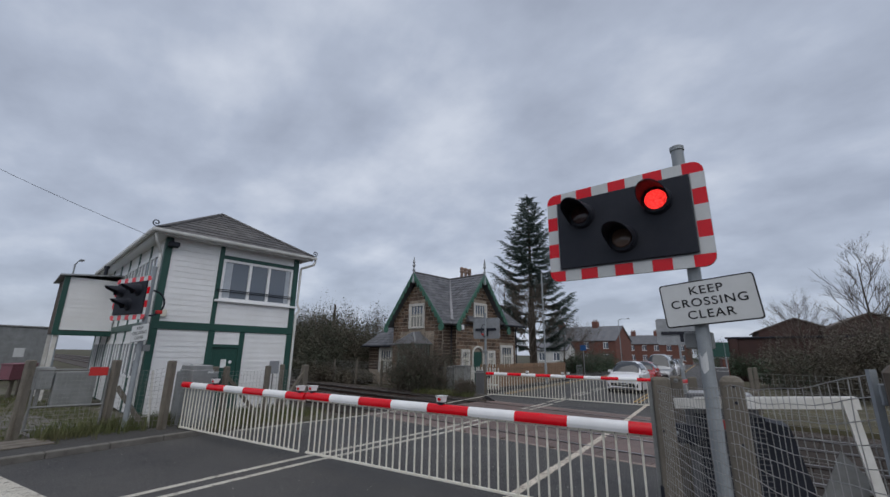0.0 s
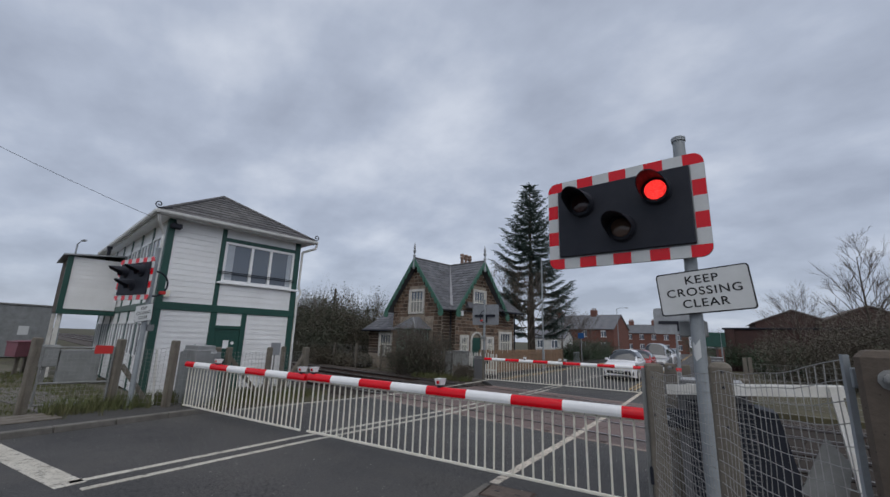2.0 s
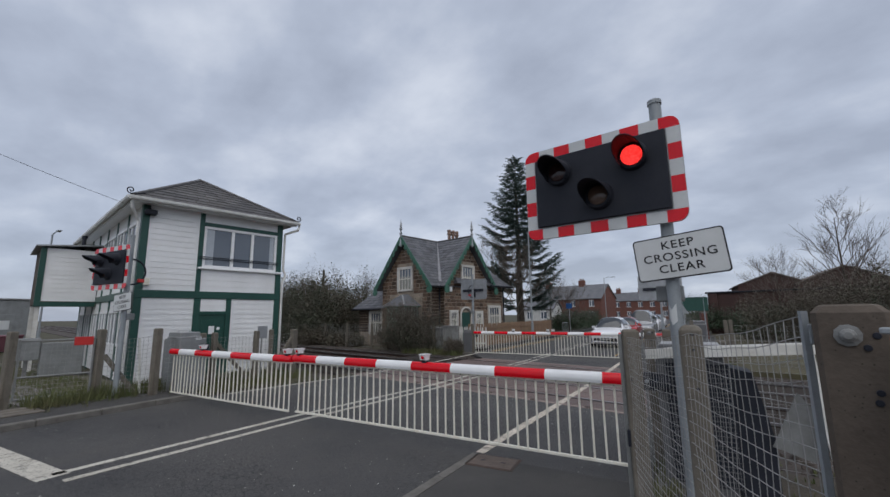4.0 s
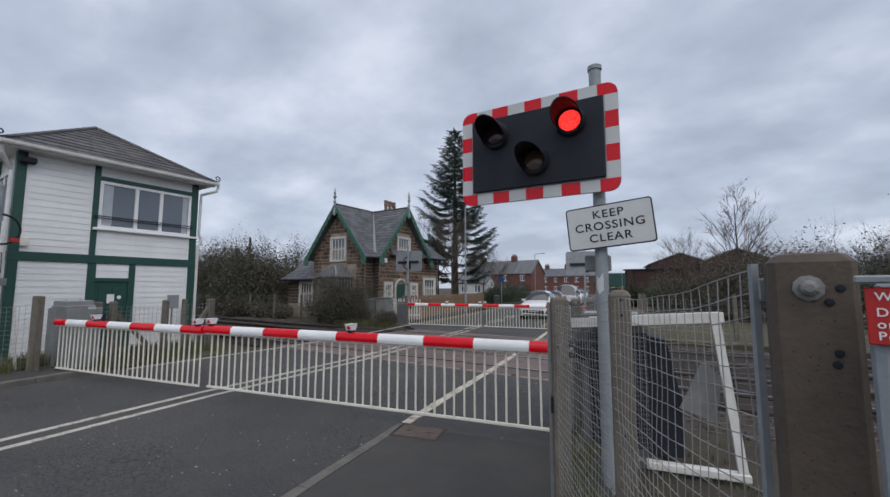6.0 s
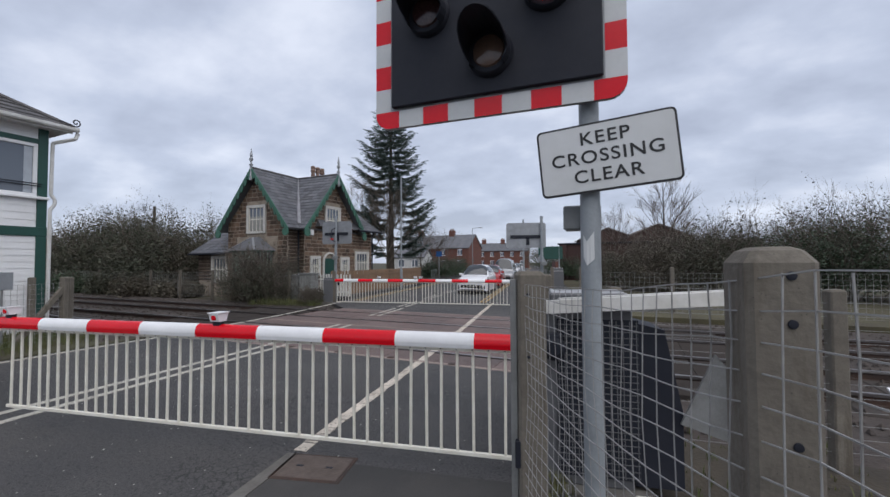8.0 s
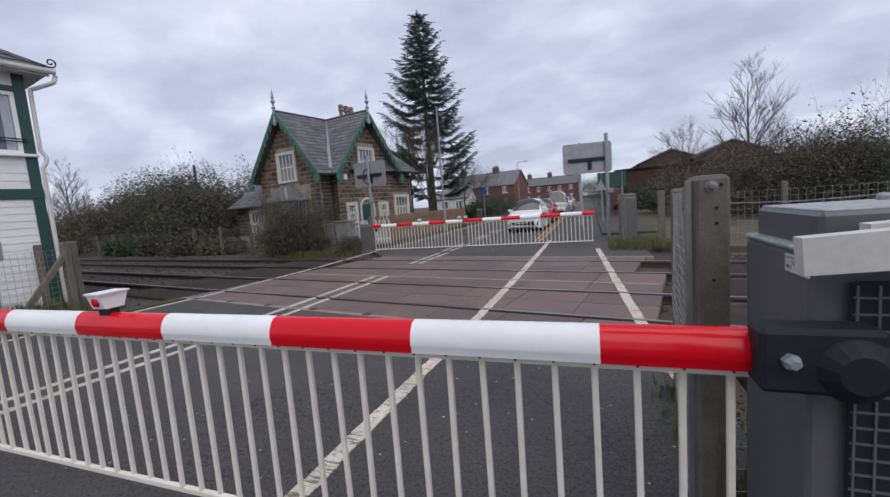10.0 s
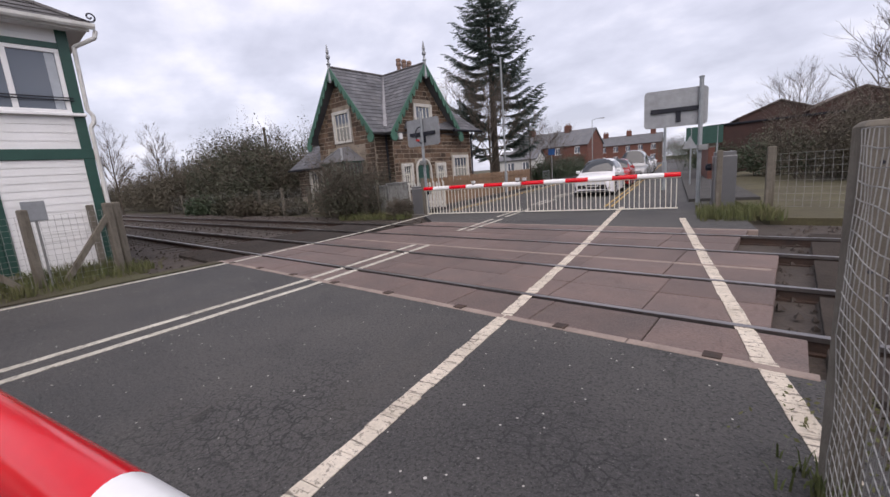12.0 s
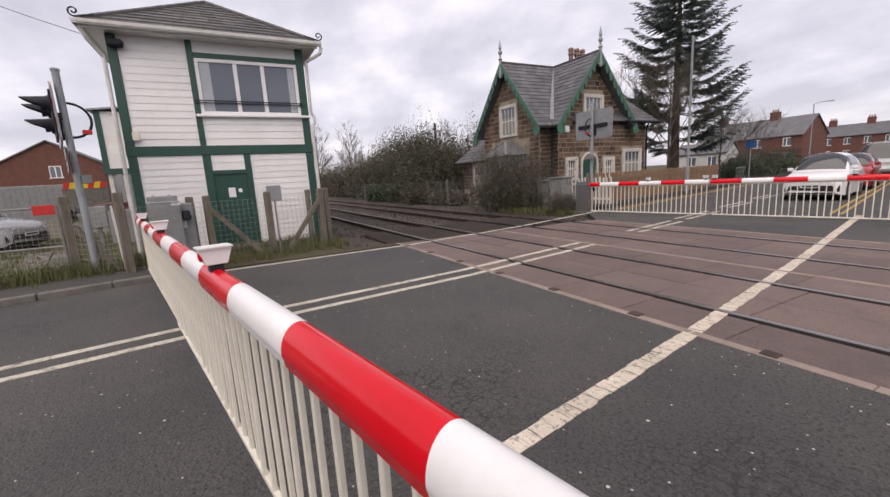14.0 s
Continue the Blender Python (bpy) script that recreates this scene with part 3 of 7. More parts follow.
# manhole cover
mh = thing("manhole_cover", pose(-1.87, 5.17, 0.004, 0, 0, 4), "rusty cast iron cover set in the footway", "manhole cover")
part("frame", Geo().box(-0.30, -0.21, -0.05, 0.30, 0.21, 0.003, 0.003), RUST, mh)
part("cover", Geo().box(-0.27, -0.18, -0.03, 0.27, 0.18, 0.009, 0.004), mat("iron_cover", (0.13, 0.10, 0.085), (0.085, 0.066, 0.055), 8, 0.8, 0.2, 0.4), mh)
for sx in (-0.13, 0.13):
    part("key_hole", Geo().box(sx - 0.03, -0.012, 0.0, sx + 0.03, 0.012, 0.0115), BLACK, mh)

# left pavement, kerb stones and the verge before the signal box
sheet("pavement", -11.2, -40, -9.6, 5.75, 0.10, 0.4, PAVING, "asphalt pavement beside the road", cat="pavement")
kerb = thing("kerb", Matrix(), "weathered concrete kerb along the pavement", "kerb", "", "structure")
for k in range(16):
    part("kerb_stone", Geo().box(-9.6, 5.75 - 0.92 * (k + 1) + 0.004, -0.2, -9.46, 5.75 - 0.92 * k - 0.004, 0.105, 0.015), KERB, kerb)
solid("verge", plan_prism([(-9.55, 5.76), (-9.5, 6.5), (-8.75, 10.1), rail_xy(-6.95, -0.85), rail_xy(-6.95, -2.1), rail_xy(-16, -2.1), (-19.5, 12.0), (-40, 12.0), (-40, 5.76)], -0.4, 0.02), GRASS,
      "rough verge with grass and weeds before the signal box", "verge", "", "structure")
solid("yard", plan_prism([(-60, -30), (-11.21, -30), (-11.21, 5.75), (-60, 5.75)], -0.4, 0.06), mat("yard_gravel", (0.11, 0.096, 0.07), (0.066, 0.066, 0.036), 0.6, 0.95, bump=0.5, bscale=40, fine=0.6),
      "gravel and grass yard behind the fence", "yard", "", "structure")
solid("verge", plan_prism([(0.31, -30), (40, -30), rail_xy(38, -2.3), rail_xy(3.2, -2.3), (0.31, 6.6)], -0.4, -0.06), SOIL, "weedy verge behind the mesh fence", "verge", "", "structure")
solid("verge", plan_prism([rail_xy(2.0, 7.0), rail_xy(60, 7.0), (60, 40), (0.0, 40)], -0.4, 0.0), mat("dull_grass", (0.095, 0.085, 0.042), (0.05, 0.042, 0.026), 0.5, 0.95, bump=0.8, bscale=24, fine=0.9), "strip of dry yellow grass beside the track", "verge", "", "structure")
solid("pavement", plan_prism([(-10.6, 19.4), (-8.95, 19.4), (-9.2, 60), (-11.2, 60)], -0.4, 0.09), PAVING, "asphalt pavement in front of the house", "pavement", "", "structure")
solid("pavement", plan_prism([(-0.2, 20), (1.6, 20), (1.2, 120), (-0.5, 120)], -0.4, 0.09), PAVING, "asphalt pavement on the far side of the crossing", "pavement", "", "structure")

path_g = thing("paved_path", Matrix(), "worn concrete slab path to the signal box", "path", "", "structure")
for k in range(7):
    for j in range(2):
        part("slab", Geo().box(-11.9 - k * 0.78, 3.25 + j * 0.55 - k * 0.03, 0.0, -11.16 - k * 0.78, 3.77 + j * 0.55 - k * 0.03, 0.085 + rnd.uniform(0, 0.012), 0.01), KERB, path_g)
for j in range(3):
    part("board", Geo().box(-11.0 + j * 0.28, 2.4, 0.1, -10.76 + j * 0.28, 3.3, 0.125, 0.006), TIMBER, path_g, "weathered timber board")

# ---- signal box ----


def courses(p, q, r, s, n):
    """Slate courses up one slope, from eave p-q to ridge s-r."""
    p, q, r, s = (Vector(k) for k in (p, q, r, s))
    nrm = (q - p).cross(s - p).normalized()
    if nrm.z < 0:
        nrm = -nrm
    g = Geo()
    for k in range(n):
        t0, t1 = k / n, (k + 1.25) / n
        t1 = min(t1, 1)
        a, b = p.lerp(s, t0), q.lerp(r, t0)
        c, d = q.lerp(r, t1), p.lerp(s, t1)
        L = (b - a).length
        m = max(1, int(L / 0.30))
        off = 0.5 * (k % 2)
        for j in range(m + 1):
            f0, f1 = max(0, (j - off) / m), min(1, (j + 1 - off) / m)
            if f1 - f0 < 0.01:
                continue
            gap = 0.006 / max(L, 0.3)
            lift = rnd.uniform(0.0, 0.006)
            quad = [a.lerp(b, f0 + gap) + nrm * (0.03 + lift), a.lerp(b, f1 - gap) + nrm * (0.03 + lift), d.lerp(c, f1 - gap) + nrm * 0.008, d.lerp(c, f0 + gap) + nrm * 0.008]
            g.add(quad + [quad[0] - nrm * 0.022, quad[1] - nrm * 0.022], [(0, 1, 2, 3), (4, 5, 1, 0)])
    return g


def slate_mat(name, c1, c2):
    m = mat(name, c1, c2, 0.9, 0.72, bump=0.4, bscale=18, fine=0.7)
    nd, lk = m.node_tree.nodes, m.node_tree.links
    geo_n = nd.new("ShaderNodeNewGeometry")
    b_in = nd["Principled BSDF"].inputs["Base Color"]
    src = b_in.links[0].from_socket
    mul = nd.new("ShaderNodeVectorMath")
    mul.operation = "SCALE"
    ma = nd.new("ShaderNodeMath")
    ma.operation = "MULTIPLY_ADD"
    ma.inputs[1].default_value, ma.inputs[2].default_value = 0.55, 0.7
    lk.new(geo_n.outputs["Random Per Island"], ma.inputs[0])
    lk.new(src, mul.inputs[0])
    lk.new(ma.outputs[0], mul.inputs[3])
    lk.new(mul.outputs[0], b_in)
    return m


island_slate = slate_mat("roof_slate", (0.070, 0.068, 0.071), (0.115, 0.108, 0.104))
house_slate = slate_mat("wing_slate", (0.088, 0.092, 0.104), (0.140, 0.140, 0.150))


def signal_box():
    W = 4.0
    sb = thing("signal_box", pose(-12.62, 5.53, 0, 0, 0, RAIL_A), "white boarded railway signal box with dark green framing", "signal box")
    core = Geo().box(-9.6, 0.06, -0.2, -0.06, W - 0.06, 5.02)
    part("core_wall", core, MORTAR, sb)

    def panel(x, y0, y1, z0, z1, face):
        """Lapped boards filling a framed panel, each tilted out at its foot."""
        h = 0.158
        n = max(1, round((z1 - z0) / h))
        h = (z1 - z0) / n
        for k in range(n):
            za, zb = z0 + k * h, z0 + (k + 1) * h
            if face == "end":
                g = Geo().prism([(0.012, y0, za), (0.025, y0, za), (0.014, y0, zb + 0.004), (-0.06, y0, zb), (-0.06, y0, za)], (0, y1 - y0, 0))
            else:
                g = Geo().prism([(y0, -0.012, za), (y0, -0.025, za), (y0, -0.014, zb + 0.004), (y0, 0.06, zb), (y0, 0.06, za)], (y1 - y0, 0, 0))
            part("board", g, BOARD, sb)

    for y0, y1, z0, z1 in ((0.13, 1.42, 0.08, 2.38), (1.60, 2.33, 2.0, 2.38), (2.48, 3.86, 0.08, 2.38), (0.13, 1.42, 2.60, 5.0), (1.55, 3.86, 2.60, 3.27), (1.55, 3.86, 4.74, 5.0)):
        panel(0, y0, y1, z0, z1, "end")
    # green framing of the road end
    def stud(y0, y1, z0, z1):
        part("stud", Geo().box(-0.05, y0, z0, 0.048, y1, z1, 0.006), GREEN, sb, "dark green painted timber")
    for y0, y1, z0, z1 in ((-0.05, 0.13, -0.1, 5.0), (1.42, 1.55, 2.58, 5.0), (3.86, 4.05, -0.1, 5.0), (1.42, 1.60, 0.0, 2.38), (2.33, 2.48, 0.0, 2.38), (1.55, 3.86, 4.62, 4.74)):
        stud(y0, y1, z0, z1)
    part("band", Geo().box(-0.05, -0.06, 2.38, 0.055, W + 0.06, 2.60, 0.008), GREEN, sb, "dark green timber band")
    # door
    door = part("door", Geo().box(-0.05, 1.60, 0.1, 0.012, 2.33, 1.90, 0.006), GREEN, sb, "dark green panelled door")
    part("door_head", Geo().box(-0.05, 1.55, 1.90, 0.05, 2.40, 2.0, 0.006), GREEN, sb)
    for z0, z1 in ((0.25, 0.85), (1.0, 1.75)):
        for y0, y1 in ((1.68, 1.93), (2.0, 2.25)):
            part("door_panel", Geo().box(0.012, y0, z0, 0.02, y1, z1, 0.006), GREEN, door)
    part("notice", Geo().box(0.02, 1.88, 1.32, 0.026, 2.04, 1.56), WHITE, door, "small white paper notice")
    part("notice", Geo().lathe((0.02, 2.15, 1.48), [(0.05, 0), (0.05, 0.006)], 12, (1, 0, 0)), WHITE, door, "small round white notice")
    part("door_step", Geo().box(0.0, 1.5, -0.15, 0.5, 2.45, 0.12, 0.01), KERB, sb, "concrete doorstep")
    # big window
    # flat black sheet behind the panes stands in for the unlit room
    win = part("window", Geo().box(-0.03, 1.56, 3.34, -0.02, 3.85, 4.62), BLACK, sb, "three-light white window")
    for y0, y1, z0, z1 in ((1.55, 3.86, 3.33, 3.41), (1.55, 3.86, 4.54, 4.62), (1.55, 1.63, 3.41, 4.54), (3.78, 3.86, 3.41, 4.54), (2.36, 2.45, 3.41, 4.54), (2.98, 3.07, 3.41, 4.54)):
        part("frame_bar", Geo().box(-0.02, y0, z0, 0.035, y1, z1, 0.006), UPVC, win)
    for y0, y1 in ((1.63, 2.36), (2.45, 2.98), (3.07, 3.78)):
        part("pane", Geo().box(-0.012, y0, 3.41, -0.006, y1, 4.54), GLASS, win)
    part("curtain", Geo().box(-0.004, 1.64, 3.42, 0.0, 1.86, 4.53), mat("net_curtain", (0.42, 0.46, 0.50), (0.36, 0.39, 0.43), 5, 0.8), win, "pale curtain behind the glass")
    part("curtain", Geo().box(-0.004, 3.62, 3.42, 0.0, 3.77, 4.53), bpy.data.materials["net_curtain"], win, "pale curtain behind the glass")
    for z in (3.60, 3.655):
        part("guard_rail", Geo().tube((0.07, 1.46, z), (0.07, 3.92, z - 0.01), 0.013, None, 6), BLACK, win, "thin black guard rail")
    part("sill", Geo().box(-0.02, 1.44, 3.27, 0.13, 4.07, 3.335, 0.012), UPVC, sb, "white window sill")
    # yard side: long wall with framing, boards and windows
    studs = (-0.02, -1.7, -3.3, -4.9, -6.5, -8.1, -9.6)
    for x in studs:
        part("stud", Geo().box(x - 0.12, -0.05, -0.1, x + 0.02, 0.05, 5.0, 0.006), GREEN, sb)
    part("band", Geo().box(-9.6, -0.055, 2.38, -0.02, 0.05, 2.60, 0.008), GREEN, sb)
    for a, b in zip(studs[:-1], studs[1:]):
        panel(0, b + 0.02, a - 0.12, 2.6, 3.3, "side")
        panel(0, b + 0.02, a - 0.12, 4.6, 5.0, "side")
        panel(0, b + 0.02, a - 0.12, 0.08, 1.0, "side")
        panel(0, b + 0.02, a - 0.12, 2.05, 2.38, "side")
        for z0, z1 in ((3.3, 4.6), (1.0, 2.05)):
            w = part("window", Geo().box(b + 0.04, -0.01, z0, a - 0.14, 0.0, z1), GLASS, sb, "white framed side window")
            L = a - 0.14 - (b + 0.04)
            for k in range(4):
                xx = b + 0.04 + L * k / 3
                part("frame_bar", Geo().box(xx - 0.035, -0.04, z0, xx + 0.035, -0.005, z1, 0.006), UPVC, w)
            for z in (z0 + 0.035, z1 - 0.035):
                part("frame_bar", Geo().box(b + 0.04, -0.045, z - 0.035, a - 0.14, -0.005, z + 0.035, 0.006), UPVC, w)
    panel(0, 0.0, 0.01, 0.1, 0.2, "side")
    # roof: hipped, slate, with deep eaves
    o, zt, zr = 0.38, 5.10, 6.72
    A, B, C, D = (o, -o, zt), (o, W + o, zt), (-9.6 - o, W + o, zt), (-9.6 - o, -o, zt)
    R1, R2 = (-2.35, W / 2, zr), (-7.3, W / 2, zr)
    roof = part("roof", Geo().add([A, B, C, D, R1, R2], [(0, 1, 4), (1, 2, 5, 4), (2, 3, 5), (3, 0, 4, 5)]), MORTAR, sb, "hipped slate roof")

    for q in ((A, B, R1, R1, 11), (D, A, R1, R2, 11), (B, C, R2, R1, 11)):
        tagged(part("slating", courses(*q), island_slate, roof), kind="stuff")
    hips = Geo()
    for a, b in ((A, R1), (B, R1), (R1, R2)):
        a, b = Vector(a), Vector(b)
        n = int((b - a).length / 0.35)
        for k in range(n):
            hips.tube(a.lerp(b, k / n) + Vector((0, 0, 0.02)), a.lerp(b, (k + 1.1) / n) + Vector((0, 0, 0.025)), 0.07, 0.06, 6)
    part("hip_tiles", hips, SLATE, roof, "grey hip tiles")
    part("soffit", Geo().box(-9.6 - o + 0.02, -o + 0.02, 5.0, o - 0.02, W + o - 0.02, 5.06), UPVC, sb, "white boarded soffit")
    part("fascia", Geo().box(o - 0.05, -o, 4.97, o, W + o, 5.13, 0.006), GUTTER, sb, "white fascia board")
    part("fascia", Geo().box(-9.6 - o, -o, 4.97, o - 0.05, -o + 0.05, 5.13, 0.006), GUTTER, sb, "white fascia board")

    def gutter(p, q):
        p, q = Vector(p), Vector(q)
        d = (q - p).normalized()
        s = Vector((-d.y, d.x, 0))
        g = Geo()
        prof = [(-0.065, 0.05), (-0.06, -0.01), (-0.03, -0.05), (0.03, -0.05), (0.06, -0.01), (0.065, 0.05), (0.05, 0.05), (0.0, -0.035), (-0.05, 0.05)]
        g.prism([p + s * a + Vector((0, 0, b)) for a, b in prof], q - p)
        return g
    part("gutter", gutter((o + 0.05, -o - 0.09, 5.06), (o + 0.05, W + o + 0.09, 5.06)), GUTTER, sb, "white plastic gutter")
    part("gutter", gutter((o + 0.1, -o - 0.06, 5.06), (-9.6 - o, -o - 0.06, 5.06)), GUTTER, sb, "white plastic gutter")
    # scrolls at the hips
    for yy in (-o - 0.02, W + o + 0.02):
        s = -1 if yy < 0 else 1
        pts = []
        for k in range(16):
            t = k / 15 * 2.0 * math.pi * 1.25
            r = 0.10 * (1 - k / 19)
            pts.append((o + 0.02, yy + s * (0.03 + r * math.sin(t)), zt + 0.16 - r * math.cos(t)))
        part("hip_scroll", Geo().path([(o, yy - s * 0.3, zt + 0.13)] + pts, 0.016), BLACK, roof, "iron hip scroll")
    # rainwater pipes
    part("downpipe", Geo().path([(o, W + o + 0.1, 5.0), (o, W + o + 0.06, 4.85), (0.06, W + 0.12, 4.70), (0.06, W + 0.11, 3.42), (0.08, W + 0.18, 3.30), (0.08, W + 0.18, 3.18), (0.06, W + 0.10, 3.04), (0.06, W + 0.10, 0.0)], 0.042, 8), GUTTER, sb, "white rainwater pipe")
    part("downpipe", Geo().path([(o - 0.05, -o, 5.0), (o - 0.1, -o + 0.04, 4.82), (0.05, -0.13, 4.50), (0.05, -0.13, 0.0)], 0.042, 8), GUTTER, sb, "white rainwater pipe")
    lamp = part("flood_lamp", Geo().box(0.05, -0.02, 4.70, 0.26, 0.26, 4.84, 0.02), BLACK, sb, "black wall flood lamp")
    part("bracket", Geo().beam((0.05, 0.1, 4.92), (0.2, 0.1, 4.82), 0.04, 0.03), BLACK, lamp)
    part("alarm_box", Geo().box(0.05, 0.12, 2.72, 0.12, 0.26, 2.92, 0.012), CREAM, sb, "small cream junction box")
    # overhanging room on the yard side, on posts
    annex = part("annex", Geo().box(-8.6, -1.62, 2.35, -6.0, -0.05, 4.32), MORTAR, sb, "white boarded overhanging room")
    for k in range(12):
        za = 2.45 + k * 0.155
        part("board", Geo().prism([(-6.0, -1.5, za), (-5.972, -1.5, za), (-5.985, -1.5, za + 0.16), (-6.0, -1.5, za + 0.155)], (0, 1.45, 0)), BOARD, annex)
    part("stud", Geo().box(-6.05, -1.66, 2.3, -5.94, -1.5, 4.32, 0.006), GREEN, annex)
    part("band", Geo().box(-6.05, -1.66, 2.26, -5.93, -0.05, 2.42, 0.006), GREEN, annex)
    part("annex_roof", Geo().prism([(-8.8, -1.8, 4.32), (-5.8, -1.8, 4.32), (-5.8, 0, 4.5), (-8.8, 0, 4.5)], (0, 0, 0.05)), BACKGREY, annex, "flat felt roof")
    for x in (-6.1, -8.5):
        part("post", Geo().box(x - 0.06, -1.6, -0.1, x + 0.06, -1.48, 2.3), WHITE_DIRTY, annex)
    part("flue", Geo().lathe((-6.6, -0.5, 4.4), [(0.06, 0), (0.06, 0.45), (0.09, 0.45), (0.09, 0.55)], 10), BLACK, annex, "black stove flue")
    return sb


signal_box()

# ---- station house ----


def station_house():
    H = thing("station_house", pose(-15.03, 20.65, 0, 0, 0, RAIL_A), "sandstone gabled crossing house with green bargeboards", "house")
    ZE, ZR, HW = 3.85, 6.55, 2.22
    wall = Geo()
    # railway gable wing, road gable wing, main range and low wing
    wall.prism([(-HW, 0.42, -0.2), (HW, 0.42, -0.2), (HW, 0.42, ZE), (0, 0.42, ZR - 0.15), (-HW, 0.42, ZE)], (0, 6, 0))
    wall.prism([(2.62, 1.2, -0.2), (2.62, 5.64, -0.2), (2.62, 5.64, ZE), (2.62, 3.42, ZR - 0.15), (2.62, 1.2, ZE)], (-4.5, 0, 0))
    wall.box(-HW, 4.8, -0.2, 2.60, 7.35, 3.75)
    wall.box(-5.15, 0.75, -0.2, -HW, 5.5, 2.3)
    shell = part("wall", wall, PALE_MORTAR, H, "coursed brown sandstone walls")

    def stone_face(make, y0, y1, top, holes):
        """Courses of rough blocks; make(a, z, b, z2) lays one block on the face."""
        z = 0.0
        row = 0
        while z < ZR - 0.3:
            h = rnd.uniform(0.16, 0.25)
            z2 = z + h
            a = y0 - (0.2 if row % 2 else 0)
            while a < y1:
                L = rnd.uniform(0.26, 0.56)
                b = a + L
                lo, hi = max(a, y0), min(b, y1)
                lim = top((z + z2) / 2)
                lo, hi = max(lo, lim[0]), min(hi, lim[1])
                ok = hi - lo > 0.10
                for (ha, hb, hz0, hz1) in holes:
                    if lo < hb and hi > ha and z < hz1 - 0.02 and z2 > hz0 + 0.02:
                        if lo < ha - 0.08:
                            hi = ha
                        elif hi > hb + 0.08:
                            lo = hb
                        else:
                            ok = False
                if ok and hi - lo > 0.08 and z > 0.55:
                    make(lo + 0.016, z + 0.016, hi - 0.016, z2 - 0.016)
                a = b
            z = z2
            row += 1

    def block_l(a, z, b, z2):
        d = rnd.uniform(0.006, 0.024)
        part("stone", Geo().box(a, 0.42 - d, z, b, 0.43, z2, 0.012), STONE, shell)

    def block_r(a, z, b, z2):
        d = rnd.uniform(0.006, 0.024)
        part("stone", Geo().box(2.61, a, z, 2.62 + d, b, z2, 0.012), STONE, shell)

    def tri(c):
        def f(z):
            k = HW if z < ZE else max(0.0, HW * (ZR - 0.15 - z) / (ZR - 0.15 - ZE))
            return (c - k, c + k)
        return f

    stone_face(block_l, -HW, HW, tri(0.0), [(-0.72, 0.72, 3.28, 4.86), (-1.5, 1.5, 0, 3.0)])
    tr = tri(3.42)
    stone_face(block_r, 1.2, 7.3, lambda z: (1.2, 7.3) if z < 3.7 else tr(z), [(2.75, 4.1, 3.28, 4.98), (1.6, 2.4, 1.0, 2.1), (2.6, 3.75, 0, 2.2), (4.1, 4.95, 1.0, 2.05), (5.5, 7.0, 1.0, 2.42)])
    rest = Geo()
    stone_face(lambda a, z, b, z2: rest.box(a, 0.72 - rnd.uniform(0, 0.02), z, b, 0.76, z2), -5.15, -HW, lambda z: (-5.15, -HW) if z < 2.25 else (0, 0), [(-4.0, -2.6, 0.55, 2.15)])
    stone_face(lambda a, z, b, z2: rest.box(HW - 0.02, a, z, HW + 0.03, b, z2), 0.45, 1.2, lambda z: (0.45, 1.2) if z < ZE else (0, 0), [])
    stone_face(lambda a, z, b, z2: rest.box(a, 1.17, z, b, 1.21, z2), HW, 2.62, lambda z: (HW, 2.62) if z < ZE else (0, 0), [])
    stone_face(lambda a, z, b, z2: rest.box(-5.18, a, z, -5.13, b, z2), 0.8, 5.4, lambda z: (0.8, 5.4) if z < 2.25 else (0, 0), [])
    tagged(part("stonework", rest, STONE, shell), kind="stuff")

    def window(axis, c, z0, z1, w, plane, bars=3, sill=True, fw=0.16):
        """Window with painted stone surround in a gable; axis x: faces the line, y: faces the road."""
        def bx(a0, d0, zz0, a1, d1, zz1, bev=0.0):
            if axis == "x":
                return Geo().box(a0, plane - d1, zz0, a1, plane - d0, zz1, bev)
            return Geo().box(plane + d0, a0, zz0, plane + d1, a1, zz1, bev)
        wn = part("window", bx(c - w / 2 + fw, 0.0, z0 + fw, c + w / 2 - fw, 0.012, z1 - fw), GLASS, H, "small paned window in a white surround")
        for a0, a1, zz0, zz1 in ((c - w / 2, c - w / 2 + fw, z0, z1), (c + w / 2 - fw, c + w / 2, z0, z1), (c - w / 2 + fw, c + w / 2 - fw, z1 - fw, z1), (c - w / 2 + fw, c + w / 2 - fw, z0, z0 + fw * 0.8)):
            part("surround", bx(a0, -0.02, zz0, a1, 0.085, zz1, 0.01), DRESSED, wn)
        ww = w - 2 * fw
        for k in range(1, bars + 1):
            a = c - ww / 2 + ww * k / (bars + 1)
            part("glazing_bar", bx(a - 0.018, 0.012, z0 + fw * 0.8, a + 0.018, 0.03, z1 - fw), CREAM, wn)
        zm = (z0 + z1) / 2
        part("glazing_bar", bx(c - ww / 2, 0.012, zm - 0.02, c + ww / 2, 0.034, zm + 0.02), CREAM, wn)
        for a in (c - ww / 2 - 0.0, c + ww / 2 - 0.04):
            part("sash", bx(a, 0.012, z0 + fw * 0.8, a + 0.04, 0.036, z1 - fw), CREAM, wn)
        part("blind", bx(c - ww / 2 + 0.03, 0.0121, z0 + fw, c + ww / 2 - 0.03, 0.016, z0 + (z1 - z0) * 0.6), mat("house_blind", (0.30, 0.30, 0.27), (0.2, 0.2, 0.19), 8, 0.8) if "house_blind" not in bpy.data.materials else bpy.data.materials["house_blind"], wn, "pale blind")
    window("x", 0.0, 3.30, 4.84, 1.42, 0.42)
    window("y", 3.42, 3.30, 4.96, 1.34, 2.62)
    window("y", 2.0, 1.0, 2.07, 0.78, 2.62, 2)
